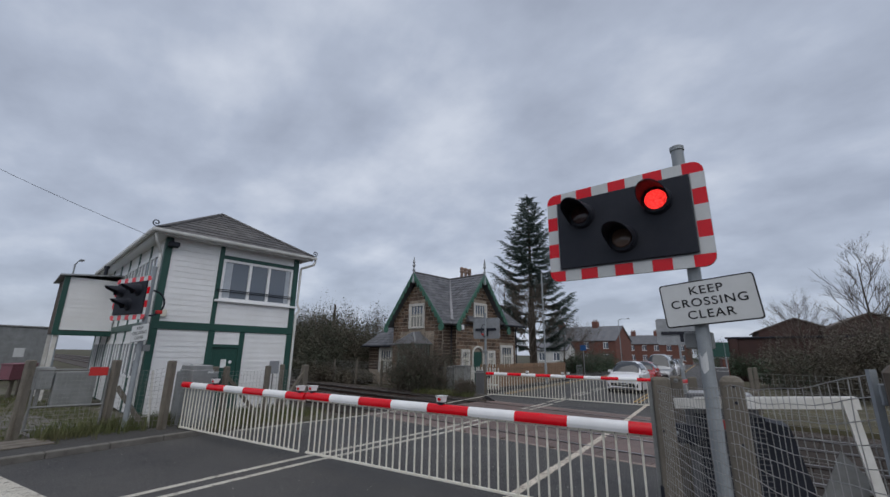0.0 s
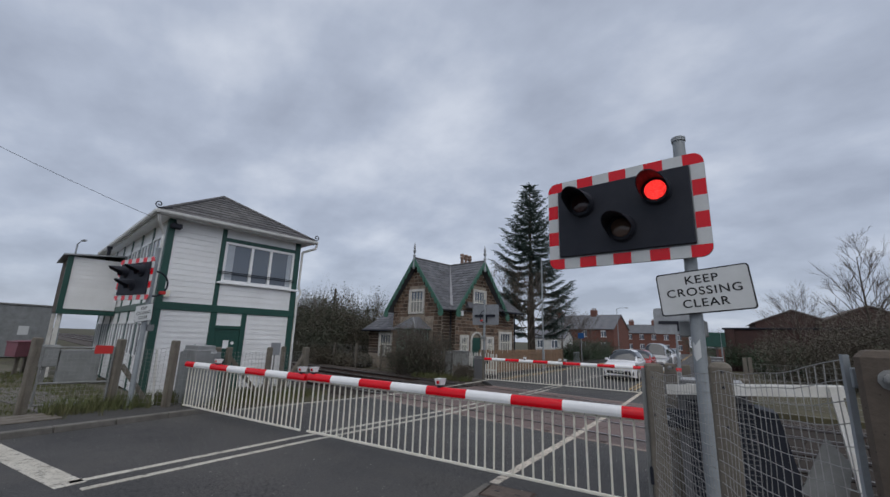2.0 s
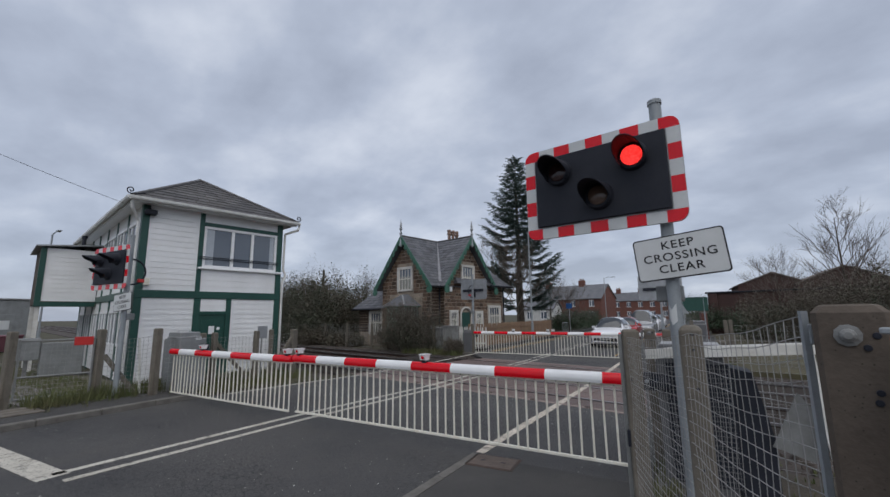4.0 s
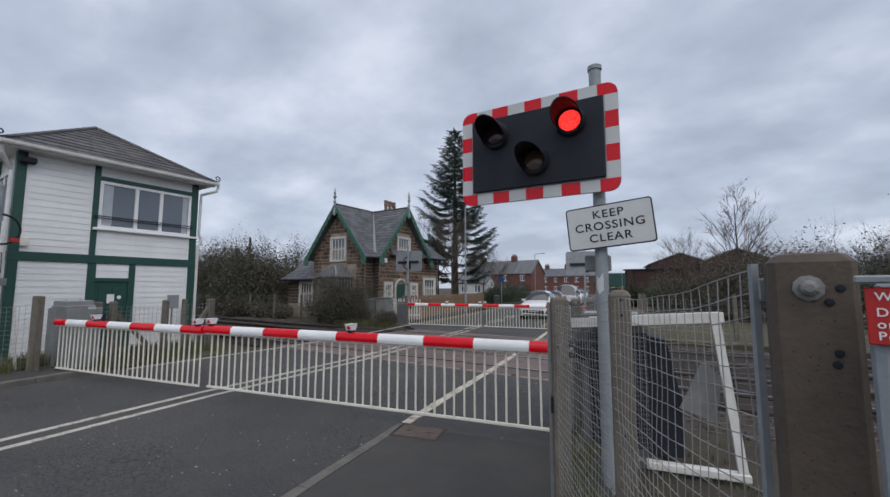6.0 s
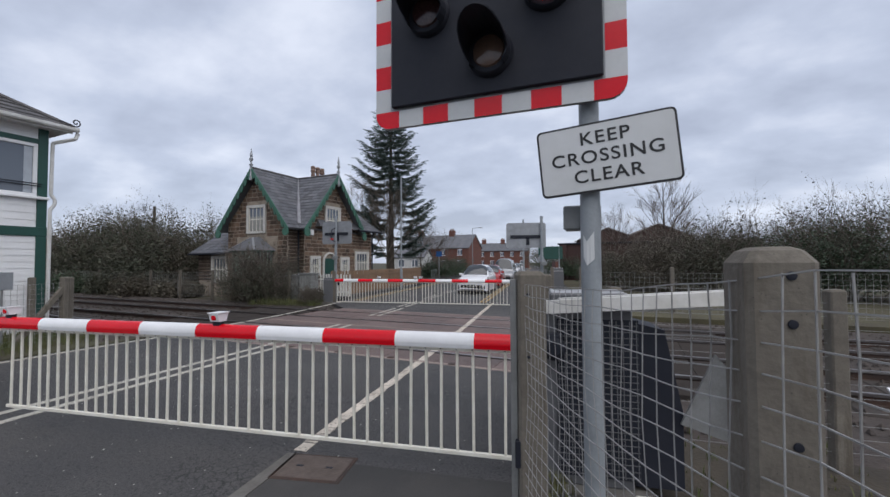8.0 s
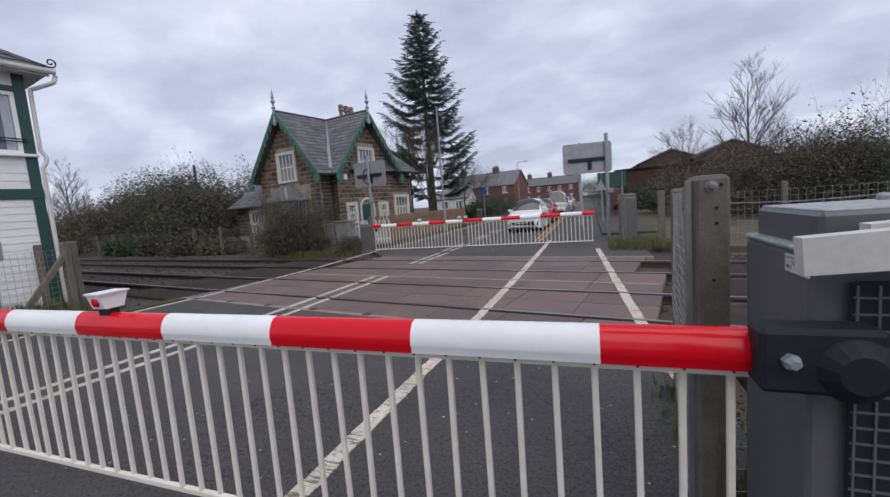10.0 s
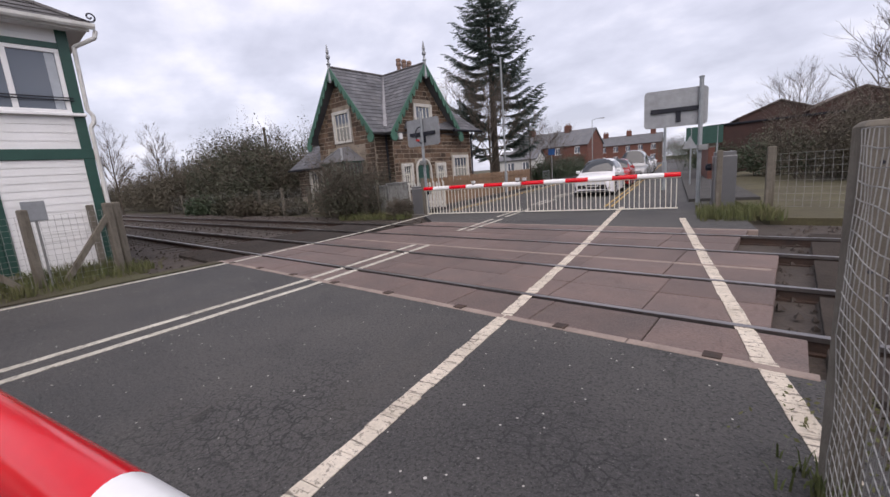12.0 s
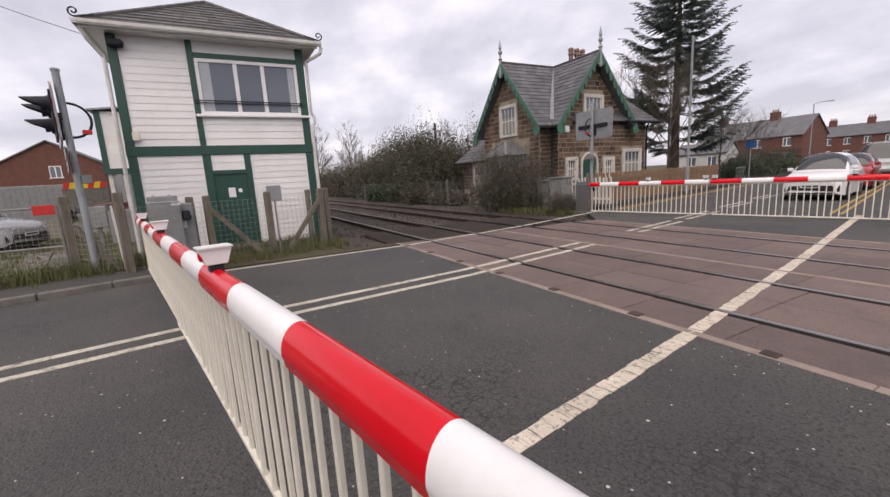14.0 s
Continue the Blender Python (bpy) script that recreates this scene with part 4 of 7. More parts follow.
    window("y", 4.52, 1.0, 2.03, 0.80, 2.62, 2)
    window("y", 6.25, 1.0, 2.40, 1.44, 2.62, 3)
    window("x", -3.3, 0.55, 2.12, 1.36, 0.74, 3)
    # arched green door and porch frame
    dr = part("door", Geo().box(2.63, 2.75, 0.0, 2.66, 3.55, 1.95, 0.01), GREEN, H, "dark green front door")
    arch = [(2.62, 2.62, 0.0), (2.62, 2.62, 1.75)] + [(2.62, 3.15 - 0.53 * math.cos(t), 1.75 + 0.5 * math.sin(t)) for t in [math.pi * k / 10 for k in range(1, 10)]] + [(2.62, 3.68, 1.75), (2.62, 3.68, 0.0)]
    part("door_arch", Geo().path([(x + 0.06, y, z) for x, y, z in arch], 0.06, 6), DRESSED, dr, "pale arched surround")
    part("alarm_box", Geo().box(2.62, 1.55, 3.2, 2.74, 1.80, 3.5, 0.03), WHITE, H, "white alarm box")
    # bay window with a hipped slate roof
    bay = part("bay_window", Geo().prism([(-1.25, 0.42, 0), (-0.85, -0.42, 0), (0.85, -0.42, 0), (1.25, 0.42, 0)], (0, 0, 0.9)), STONE, H, "bay window with slate roof")
    part("glazing", Geo().prism([(-1.18, 0.42, 0.9), (-0.8, -0.36, 0.9), (0.8, -0.36, 0.9), (1.18, 0.42, 0.9)], (0, 0, 1.45)), CARGLASS, bay)
    bars = Geo()
    for k in range(13):
        x = -0.8 + 1.6 * k / 12
        bars.box(x - 0.016, -0.40, 0.9, x + 0.016, -0.365, 2.35)
    for z in (0.95, 1.2, 1.45, 1.7, 1.95, 2.2, 2.32):
        bars.box(-0.82, -0.405, z - 0.016, 0.82, -0.365, z + 0.016)
    for sg in (-1, 1):
        for k in range(5):
            f = 0.1 + 0.2 * k
            bars.tube((sg * (0.82 + 0.38 * f), -0.38 + 0.78 * f, 0.9), (sg * (0.82 + 0.38 * f), -0.38 + 0.78 * f, 2.35), 0.02, None, 4)
    part("glazing_grid", bars, PALEGREEN, bay, "pale green lattice of glazing bars")
    part("fascia", Geo().prism([(-1.36, 0.42, 2.30), (-0.94, -0.5, 2.30), (0.94, -0.5, 2.30), (1.36, 0.42, 2.30)], (0, 0, 0.07)), GREEN_LT, bay, "green fascia")
    for sg in (-1, 1):
        part("hip_lead", Geo().beam((sg * 1.0, -0.6, 2.38), (sg * 0.08, 0.1, 3.07), 0.10, 0.03), BACKGREY, bay, "grey lead hip strip")
    part("bay_roof", Geo().add([(-1.45, 0.42, 2.36), (-1.0, -0.6, 2.36), (1.0, -0.6, 2.36), (1.45, 0.42, 2.36), (-0.25, 0.42, 3.12), (0.25, 0.42, 3.12), (-0.08, 0.1, 3.05), (0.08, 0.1, 3.05)],
                               [(0, 1, 6, 4), (1, 2, 7, 6), (2, 3, 5, 7), (4, 6, 7, 5), (0, 3, 2, 1)]), SLATE2, bay, "small slate roof")
    # roofs
    e = 2.52
    zb = ZE - 0.06

    def gable_roof(f, length, t=0.10):
        g = Geo()
        k = (ZR - zb) / HW
        zlow = ZR - k * (e + 0.12)
        for s in (-1, 1):
            g.slab([f(0, 0, ZR + 0.22), f(s * (e + 0.12), 0, zlow + 0.22), f(s * (e + 0.12), length, zlow + 0.22), f(0, length, ZR + 0.22)], t * (1 if s > 0 else -1))
        return g
    fl = lambda a, d, z: (a, 0.0 + d, z)
    fr = lambda a, d, z: (3.07 - d, 3.42 + a, z)
    rf = part("roof", gable_roof(fl, 6.2), SLATE2, H, "steep slate roof with lead valley")
    part("roof_wing", gable_roof(fr, 5.4), SLATE2, rf)
    pitch = (ZR - zb) / HW
    for f, length in ((fl, 6.2), (fr, 5.4)):
        for sd in (-1, 1):
            aa, zl = sd * (e + 0.12), ZR - pitch * (e + 0.12) + 0.24
            tagged(part("slating", courses(f(aa, 0.03, zl), f(aa, length, zl), f(0, length, ZR + 0.24), f(0, 0.03, ZR + 0.24), 17), house_slate, rf), kind="stuff")
        part("ridge", Geo().tube(f(0, 0.03, ZR + 0.27), f(0, length * 0.62, ZR + 0.27), 0.06, None, 8), SLATE, rf, "grey ridge tiles")
    tagged(part("slating", courses((-5.45, 0.35, 2.30), (-1.9, 0.35, 2.30), (-1.9, 2.6, 4.77), (-3.0, 2.6, 4.77), 14), house_slate, rf), kind="stuff")
    tagged(part("slating", courses((3.0, 5.2, 3.74), (3.0, 7.8, 3.74), (0.6, 5.6, 6.22), (0.6, 3.4, 6.22), 14), house_slate, rf), kind="stuff")
    # main range hipped roof and low wing roof
    part("roof_range", Geo().add([(-2.6, 5.2, 3.72), (3.0, 5.2, 3.72), (3.0, 7.8, 3.72), (-2.6, 7.8, 3.72), (-0.5, 5.6, 6.2), (0.6, 5.6, 6.2), (-2.6, 2.0, 3.72), (3.0, 2.0, 3.72), (-0.5, 2.6, 6.2), (0.6, 3.4, 6.2)],
                                 [(1, 2, 5), (2, 3, 4, 5), (3, 0, 4), (7, 1, 5, 9), (0, 6, 8, 4), (8, 9, 5, 4), (6, 7, 9, 8), (0, 3, 2, 1, 7, 6)]), SLATE2, rf)
    part("roof_low_wing", Geo().add([(-5.45, 0.35, 2.28), (-1.9, 0.35, 2.28), (-1.9, 5.9, 2.28), (-5.45, 5.9, 2.28), (-1.9, 2.6, 4.75), (-3.0, 2.6, 4.75)],
                                    [(0, 1, 4, 5), (0, 5, 3), (3, 5, 4, 2), (1, 2, 4), (0, 3, 2, 1)]), SLATE2, rf, "low hipped slate roof")
    valley = Geo().beam((-0.05, 3.45, ZR + 0.31), (2.5, 0.95, ZE - 0.05), 0.17, 0.04)
    part("valley_lead", valley, mat("lead", (0.24, 0.24, 0.255), None, 4, 0.6), rf, "grey lead valley strip")

    def barge(f):
        """Scalloped bargeboards, pendants and a turned finial on one gable."""
        k = (ZR - zb) / HW
        out = []
        for s in (-1, 1):
            n = 10
            top = [(s * (e + 0.14) * i / n, ZR + 0.28 - k * (e + 0.14) * i / n) for i in range(n + 1)]
            (a0, z0), (a1, z1) = top[0], top[-1]
            g = Geo().prism([f(a0, -0.02, z0), f(a1, -0.02, z1), f(a1, -0.02, z1 - 0.19), f(a0, -0.02, z0 - 0.19)], Vector(f(0, 0.05, 0)) - Vector(f(0, 0, 0)))
            scallops = []
            for i in range(n):
                (a0, z0), (a1, z1) = top[i], top[i + 1]
                am, zm = (a0 + a1) / 2, (z0 + z1) / 2 - 0.185
                arc = [f(a0 * 0.9 + a1 * 0.1, -0.01, z0 - 0.18 - (z0 - z1) * 0.1)] + [f(am + (a1 - a0) * 0.42 * math.cos(t), -0.01, zm - (z1 - z0) * 0.42 * -math.cos(t) - 0.30 * math.sin(t)) for t in [math.pi - math.pi * j / 5 for j in range(6)]]
                scallops.append(Geo().prism(arc, Vector(f(0, 0.04, 0)) - Vector(f(0, 0, 0))))
            out.append(part("bargeboard", g, GREEN_LT, H, "faded green scalloped bargeboard"))
            for sc in scallops:
                part("scallop", sc, GREEN_LT, out[-1])
            scallops = []
            a, z = top[-1]
            part("pendant", Geo().prism([f(a * 0.94 + 0.21 * math.cos(t), -0.03, z - 0.22 + 0.21 * math.sin(t)) for t in [math.pi * i / 7 for i in range(14)]], Vector(f(0, 0.06, 0)) - Vector(f(0, 0, 0))), GREEN_LT, out[-1])
        p = f(0, 0.02, ZR + 0.1)
        fin = part("finial", Geo().lathe(p, [(0.07, -0.55), (0.09, -0.45), (0.06, -0.1), (0.07, 0.25), (0.11, 0.30), (0.05, 0.36), (0.045, 0.48), (0.095, 0.56), (0.10, 0.64), (0.05, 0.72), (0.075, 0.80), (0.06, 0.9), (0.01, 1.18)], 10), BACKGREY, rf, "turned grey wooden finial")
        return fin
    barge(fl)
    barge(fr)
    for x, y, z in ((-2.9, 2.6, 4.7), (0.6, 6.0, 6.1)):
        part("finial", Geo().lathe((x, y, z), [(0.05, 0), (0.08, 0.2), (0.04, 0.3), (0.08, 0.45), (0.04, 0.6), (0.01, 0.95)], 8), BACKGREY, rf)
    ch = part("chimney", Geo().box(-0.25, 4.5, 5.5, 0.22, 5.7, 7.05, 0.02), STONE, H, "stone chimney stack with clay pots")
    part("cap", Geo().box(-0.30, 4.45, 7.05, 0.27, 5.75, 7.13, 0.02), STONE, ch)
    for k in range(3):
        part("pot", Geo().lathe((0.0, 4.68 + 0.42 * k, 7.12), [(0.13, 0), (0.11, 0.34), (0.15, 0.40), (0.16, 0.50), (0.11, 0.55), (0.15, 0.62), (0.14, 0.72), (0.10, 0.76)], 10), TERRA, ch, "brown clay chimney pot")
    # gutters and pipes
    part("gutter", Geo().tube((3.1, 5.3, 3.68), (3.1, 7.9, 3.68), 0.06, None, 8), BLACK, H, "black gutter")
    part("gutter", Geo().tube((-5.5, 0.3, 2.24), (-2.3, 0.3, 2.24), 0.05, None, 8), BLACK, H, "black gutter")
    part("downpipe", Geo().path([(2.75, 7.4, 3.65), (2.70, 7.3, 3.4), (2.70, 7.3, 0)], 0.045, 6), BLACK, H, "black downpipe")
    part("downpipe", Geo().path([(2.4, 1.0, 3.6), (2.3, 1.1, 3.3), (2.3, 1.1, 0)], 0.045, 6), BLACK, H, "black downpipe")
    return H


station_house()

# ---- barriers ----


def boom_lamp(b, x, lit=True):
    """Hooded boom lamp with its lens towards the approaching traffic."""
    lamp = part("boom_lamp", Geo().prism([(x - 0.05, -0.046, 0.145), (x - 0.05, 0.046, 0.145), (x - 0.05, 0.072, 0.222), (x - 0.05, -0.072, 0.222)], (0.10, 0, 0)).prism([(x - 0.06, -0.076, 0.222), (x - 0.06, 0.076, 0.222), (x + 0.06, 0.076, 0.222), (x + 0.06, -0.076, 0.222)], (0, 0, 0.008)), WHITE, b, "white boom lamp with red lens")
    part("lens", Geo().lathe((x, -0.052, 0.185), [(0.028, 0), (0.026, 0.012), (0.015, 0.018)], 12, (0, -1, 0)), RED, lamp, "red lens")
    part("bracket", Geo().box(x - 0.04, -0.03, 0.10, x + 0.04, 0.03, 0.145, 0.005), BLACK, lamp)


def barrier_arm(m, length, end_red, label, lamps, flip=1, stripe=0.665, pitch=0.131):
    """Skirted boom lying along -x from its pivot; flip -1 lays it along +x."""
    b = thing("crossing_barrier", m, label, "crossing barrier", "crossing barriers")
    prof = [(-0.050, 0.0)] + [(-0.057 * math.cos(radians(a)), 0.035 + (0.083 if a >= 0 else 0.035) * math.sin(radians(a))) for a in range(-20, 201, 11)] + [(0.050, 0.0)]
    x, red, w = 0.0, True, end_red
    while x < length - 0.01:
        x2 = min(x + w, length)
        if length - x2 < 0.12:
            x2 = length
        g = Geo().prism([(-flip * x, a, c) for a, c in prof], (-flip * (x2 - x), 0, 0))
        part("band", g, RED if red else WHITE, b, "red reflective band" if red else "white band", True)
        x, red, w = x2, not red, stripe
    part("lower_flange", Geo().box(min(0, -flip * length), -0.012, -0.03, max(0, -flip * length), 0.012, -0.001), CREAM, b, "pale flange under the boom")
    n = int(length / pitch)
    bar = Geo().box(-0.011, -0.010, -0.845, 0.011, 0.010, -0.02, 0.003).mesh("skirt_bar", CREAM)
    for k in range(n):
        o = new("skirt_bar", bar)
        o.parent = b
        o.matrix_local = pose(-flip * (0.09 + pitch * k), 0.02, 0, rnd.uniform(-0.6, 0.6), rnd.uniform(-0.5, 0.5), 0)
    part("bottom_rail", Geo().box(min(-flip * 0.05, -flip * (length - 0.06)), 0.006, -0.87, max(-flip * 0.05, -flip * (length - 0.06)), 0.034, -0.835, 0.005), CREAM, b, "white bottom rail")
    for k in range(n):
        part("rivet", Geo().lathe((-flip * (0.09 + pitch * k), -0.0125, -0.016), [(0.006, 0), (0.004, 0.004)], 6, (0, -1, 0)), BLACK, b)
    for lx in lamps:
        boom_lamp(b, -flip * lx)
    return b


BZ = 1.015
barrier_arm(pose(-0.08, 5.34, BZ), 5.72, 0.463, "lowered red and white barrier boom with white skirt bars", (2.91, 5.60))
barrier_arm(pose(-10.10, 5.36, BZ - 0.02, 0, 0, 0), 4.22, 0.40, "lowered red and white boom meeting the other at mid road", (1.30, 4.08), flip=-1)
barrier_arm(pose(-0.45, 18.0, 0.90, 0, 0, 180), 4.45, 0.40, "far red and white barrier boom lowered across the road", (1.6, 4.36), flip=-1)
barrier_arm(pose(-8.62, 18.0, 0.90, 0, 0, 180), 3.68, 0.40, "far red and white boom lowered beside the house", (2.0, 3.58))


def barrier_machine(m, label, with_guard, shade=None):
    """Grey barrier drive cabinet with lid, pivot clamp and counterweight guard."""
    b = thing("barrier_machine", m, label, "barrier machine", "barrier machines")
    body = part("body", Geo().box(0, 0, 0.02, 0.62, 0.50, 1.338, 0.012), shade or BOXGREY, b, "grey steel cabinet")
    part("lid", Geo().box(-0.003, -0.003, 1.338, 0.623, 0.503, 1.360, 0.008), LIDWORN, b, "scratched lid edge")
    part("cover", Geo().box(0.03, 0.02, 1.32, 0.61, 0.48, 1.458, 0.012), shade or BOXGREY, b)
    part("cover_top", Geo().box(0.042, 0.032, 1.456, 0.598, 0.468, 1.464, 0.003), LIDWORN, b, "pale weathered top plate")
    for y in (0.12, 0.38):
        part("bolt", Geo().lathe((0.35, y, 1.458), [(0.02, 0), (0.02, 0.02), (0.012, 0.03)], 8), GALV, b)
    plate = part("data_plate", Geo().box(-0.004, -0.0, 1.275, 0.001, 0.145, 1.328), SIGNFACE, body, "worn pale data plate")
    for y0, y1, z in ((0.02, 0.135, 1.320), (0.05, 0.10, 1.308), (0.03, 0.09, 1.301), (0.01, 0.035, 1.282)):
        part("printed_bar", Geo().box(-0.006, y0, z - 0.0028, -0.0035, y1, z + 0.0028), BACKGREY, plate)
    text_part("lettering", "MK 2", 0.013, BLACKPAINT, plate, pose(-0.0045, 0.118, 1.291, 90, 0, -90), 0.0003)
    part("scratch", Geo().beam((-0.0012, 0.13, 1.055), (-0.0012, 0.12, 1.03), 0.002, 0.004), SIGNFACE, body, "pale scratch")
    part("pivot", Geo().lathe((0.05, -0.02, 1.06), [(0.09, 0), (0.09, 0.10), (0.05, 0.14)], 14, (0, -1, 0)), BLACK, b, "black pivot hub")
    clamp = part("clamp", Geo().box(-0.155, -0.125, 0.985, 0.12, -0.02, 1.165, 0.014), BLACK, b, "black boom clamp")
    part("bolt", Geo().lathe((-0.09, -0.125, 1.08), [(0.022, 0), (0.022, 0.02), (0.012, 0.035)], 6, (0, -1, 0)), GALV, clamp)
    part("plinth", Geo().box(-0.1, -0.1, -0.2, 0.75, 0.62, 0.02, 0.01), KERB, b, "concrete plinth")
    if with_guard:
        for y, xa in ((-0.14, -0.08), (-0.04, 0.1)):
            part("counterweight_arm", Geo().beam((xa, y, 1.37 + xa * 0.1), (1.32, y, 1.46), 0.05, 0.095), WHITE_DIRTY, b, "white steel arm")
        part("guard_leg", Geo().beam((1.24, -0.16, 1.50), (1.40, -0.16, 0.0), 0.075, 0.05, (0, 1, 0)), WHITE_DIRTY, b, "white slanting guard leg")
        part("guard_foot", Geo().box(0.6, -0.20, -0.02, 1.45, -0.10, 0.05, 0.008), WHITE_DIRTY, b)
        part("counterweight", Geo().prism([(0.63, 0.0, 0.06), (0.95, 0.0, 0.06), (0.95, 0.0, 0.62), (0.84, 0.0, 1.20), (0.63, 0.0, 1.25)], (0, 0.42, 0)), BLACK, b, "black steel counterweight")
        screen = part("guard_screen", Geo().box(0.08, -0.024, 0.10, 0.66, -0.014, 1.27, 0.004), BLACK, b, "black perforated guard screen")
        grid = Geo()
        for k in range(13):
            grid.box(0.09 + 0.046 * k, -0.030, 0.11, 0.096 + 0.046 * k, -0.024, 1.26)
        for k in range(25):
            grid.box(0.085, -0.029, 0.12 + 0.046 * k, 0.655, -0.024, 0.126 + 0.046 * k)
        tagged(part("screen_wires", grid, BOXGREY, screen), kind="stuff")
        part("plate", Geo().prism([(0.92, -0.05, 0.55), (1.22, -0.05, 0.45), (1.30, -0.05, 0.85), (1.15, -0.05, 1.05)], (0, 0.02, 0)), GALV_DULL, b, "bent galvanised plate")
        part("tail_lamp", Geo().box(0.28, -0.16, 1.16, 0.36, -0.12, 1.24, 0.01), SIGNRED, b)
    return b


barrier_machine(pose(0.015, 5.345, 0), "dark grey barrier machine beside the fence posts", True)
barrier_machine(pose(0.30, 18.75, 0, 0, 0, -90), "dark grey barrier machine on the far side", False)
barrier_machine(pose(-10.15, 6.05, 0.0, 0, 0, 180), "pale grey barrier machine by the signal box", False, BOXGREY_L)
barrier_machine(pose(-8.80, 18.45, 0, 0, 0, 180) @ Matrix.Scale(0.72, 4), "grey barrier machine before the house", False)

# ---- road traffic lights ----


def arc_hood(o, r, L, n=16):
    """Sloping tubular hood over a lens, pointing to -y, open below."""
    vs, fs = [], []
    for k in range(n + 1):
        t = radians(-42 + 264 * k / n)
        d = L * (0.30 + 0.70 * max(0.0, math.sin(t)) ** 0.6)
        for rr in (r, r - 0.008):
            for dd in (0.0, d):
                vs.append((o[0] + rr * math.cos(t), o[1] - dd, o[2] + rr * math.sin(t) - dd * 0.10))
    for k in range(n):
        a, b = 4 * k, 4 * k + 4
        fs += [(a, b, b + 1, a + 1), (a + 2, a + 3, b + 3, b + 2), (a + 1, b + 1, b + 3, a + 3)]
    return Geo().add(vs, fs)


def rounded(x0, z0, x1, z1, r, corners, n=5):
    pts = []
    for cx, cz, a0, key in ((x1 - r, z1 - r, 0, "tr"), (x0 + r, z1 - r, 90, "tl"), (x0 + r, z0 + r, 180, "bl"), (x1 - r, z0 + r, 270, "br")):
        if key in corners:
            pts += [(cx + r * math.cos(radians(a0 + 90 * k / n)), cz + r * math.sin(radians(a0 + 90 * k / n))) for k in range(n + 1)]
        else:
            pts.append({"tr": (x1, z1), "tl": (x0, z1), "bl": (x0, z0), "br": (x1, z0)}[key])
    return pts


def road_signal(m, label, lit, sign, pole_h=3.9, cable=True, shift=0.0):
    """Level crossing signal: pole, chequered backboard, two red lamps over an amber, and a plate below."""
    s = thing("crossing_signal", m, label, "crossing signal", "crossing signals")
    pole = part("pole", Geo().lathe((0, 0, 0), [(0.057, -0.1), (0.057, pole_h - 0.05), (0.066, pole_h - 0.05), (0.066, pole_h - 0.01), (0.05, pole_h)], 16), GALV, s, "grey galvanised pole", True)
    part("sticker", Geo().prism([(0.061 * math.sin(t), -0.061 * math.cos(t), 1.70 + 0.03 * math.sin(7 * t)) for t in (-0.7, -0.35, 0, 0.35)] + [(0.061 * math.sin(t), -0.061 * math.cos(t), 1.85 + 0.03 * math.sin(5 * t)) for t in (0.35, 0, -0.35, -0.7)], (0, -0.001, 0)), SIGNFACE, pole, "torn white sticker")
    x0, x1, z0, z1, w = -1.385 + shift, 0.212 + shift, 2.62, 3.645, 0.115
    yb = -0.12
    board = part("backboard", Geo().prism([(x, yb, z) for x, z in rounded(x0, z0, x1, z1, 0.10, ("tl", "tr", "bl", "br"))], (0, 0.03, 0)), BACKGREY, s, "grey backboard")
    part("lamp_panel", Geo().box(x0 + w + 0.02, yb - 0.035, z0 + w + 0.015, x1 - w - 0.01, yb, z1 - w - 0.005, 0.006), BLACK, s, "matt black lamp panel")
    nx, nz = 9, 5
    for row, (za, zb) in enumerate(((z1 - w, z1), (z0, z0 + w))):
        for k in range(nx):
            a, b = x0 + (x1 - x0) * k / nx, x0 + (x1 - x0) * (k + 1) / nx
            red = k % 2 == 0
            cor = []
            if k == 0:
                cor = ["tl"] if row == 0 else ["bl"]
            if k == nx - 1:
                cor = ["tr"] if row == 0 else ["br"]
            part("chequer", Geo().prism([(x, yb - 0.004, z) for x, z in rounded(a, za, b, zb, 0.10, cor)], (0, 0.003, 0)), RED if red else REFLECT, board, "red" if red else "white")
    for xa, xb in ((x0, x0 + w), (x1 - w, x1)):
        for k in range(nz):
            h = (z1 - z0 - 2 * w) / nz
            za = z0 + w + h * k
            red = k % 2 == 1
            part("chequer", Geo().box(xa, yb - 0.004, za, xb, yb - 0.001, za + h), RED if red else REFLECT, board)
    for cx, cz, kind in ((-0.21, 3.32, "lit" if lit else "dark"), (-0.97, 3.32, "dark"), (-0.56, 2.985, "amber")):
        cx += shift
        h = part("lamp", Geo().lathe((cx, yb - 0.03, cz), [(0.145, 0), (0.145, 0.03), (0.128, 0.05)], 20, (0, -1, 0)), BLACK, s, "hooded signal lamp", True)
        part("lens", Geo().lathe((cx, yb - 0.075, cz), [(0.104, 0), (0.094, 0.018), (0.055, 0.03), (0.01, 0.034)], 20, (0, -1, 0)), {"lit": LIT, "dark": LAMPDARK, "amber": LAMPGLASS}[kind], h, {"lit": "lit red LED lens", "dark": "unlit red lens", "amber": "unlit amber lens"}[kind], True)
        part("hood", arc_hood((cx, yb - 0.05, cz), 0.136, 0.365), BLACK, h, "long black hood")
    # brackets and cable behind
    part("bracket", Geo().box(-1.2 + shift, -0.09, 3.02, 0.05 + shift, -0.03, 3.14, 0.006), BLACK, s, "black mounting bar")
    part("bracket", Geo().box(-0.72 + shift, -0.09, 2.74, -0.60 + shift, -0.04, 3.1, 0.006), BLACK, s)
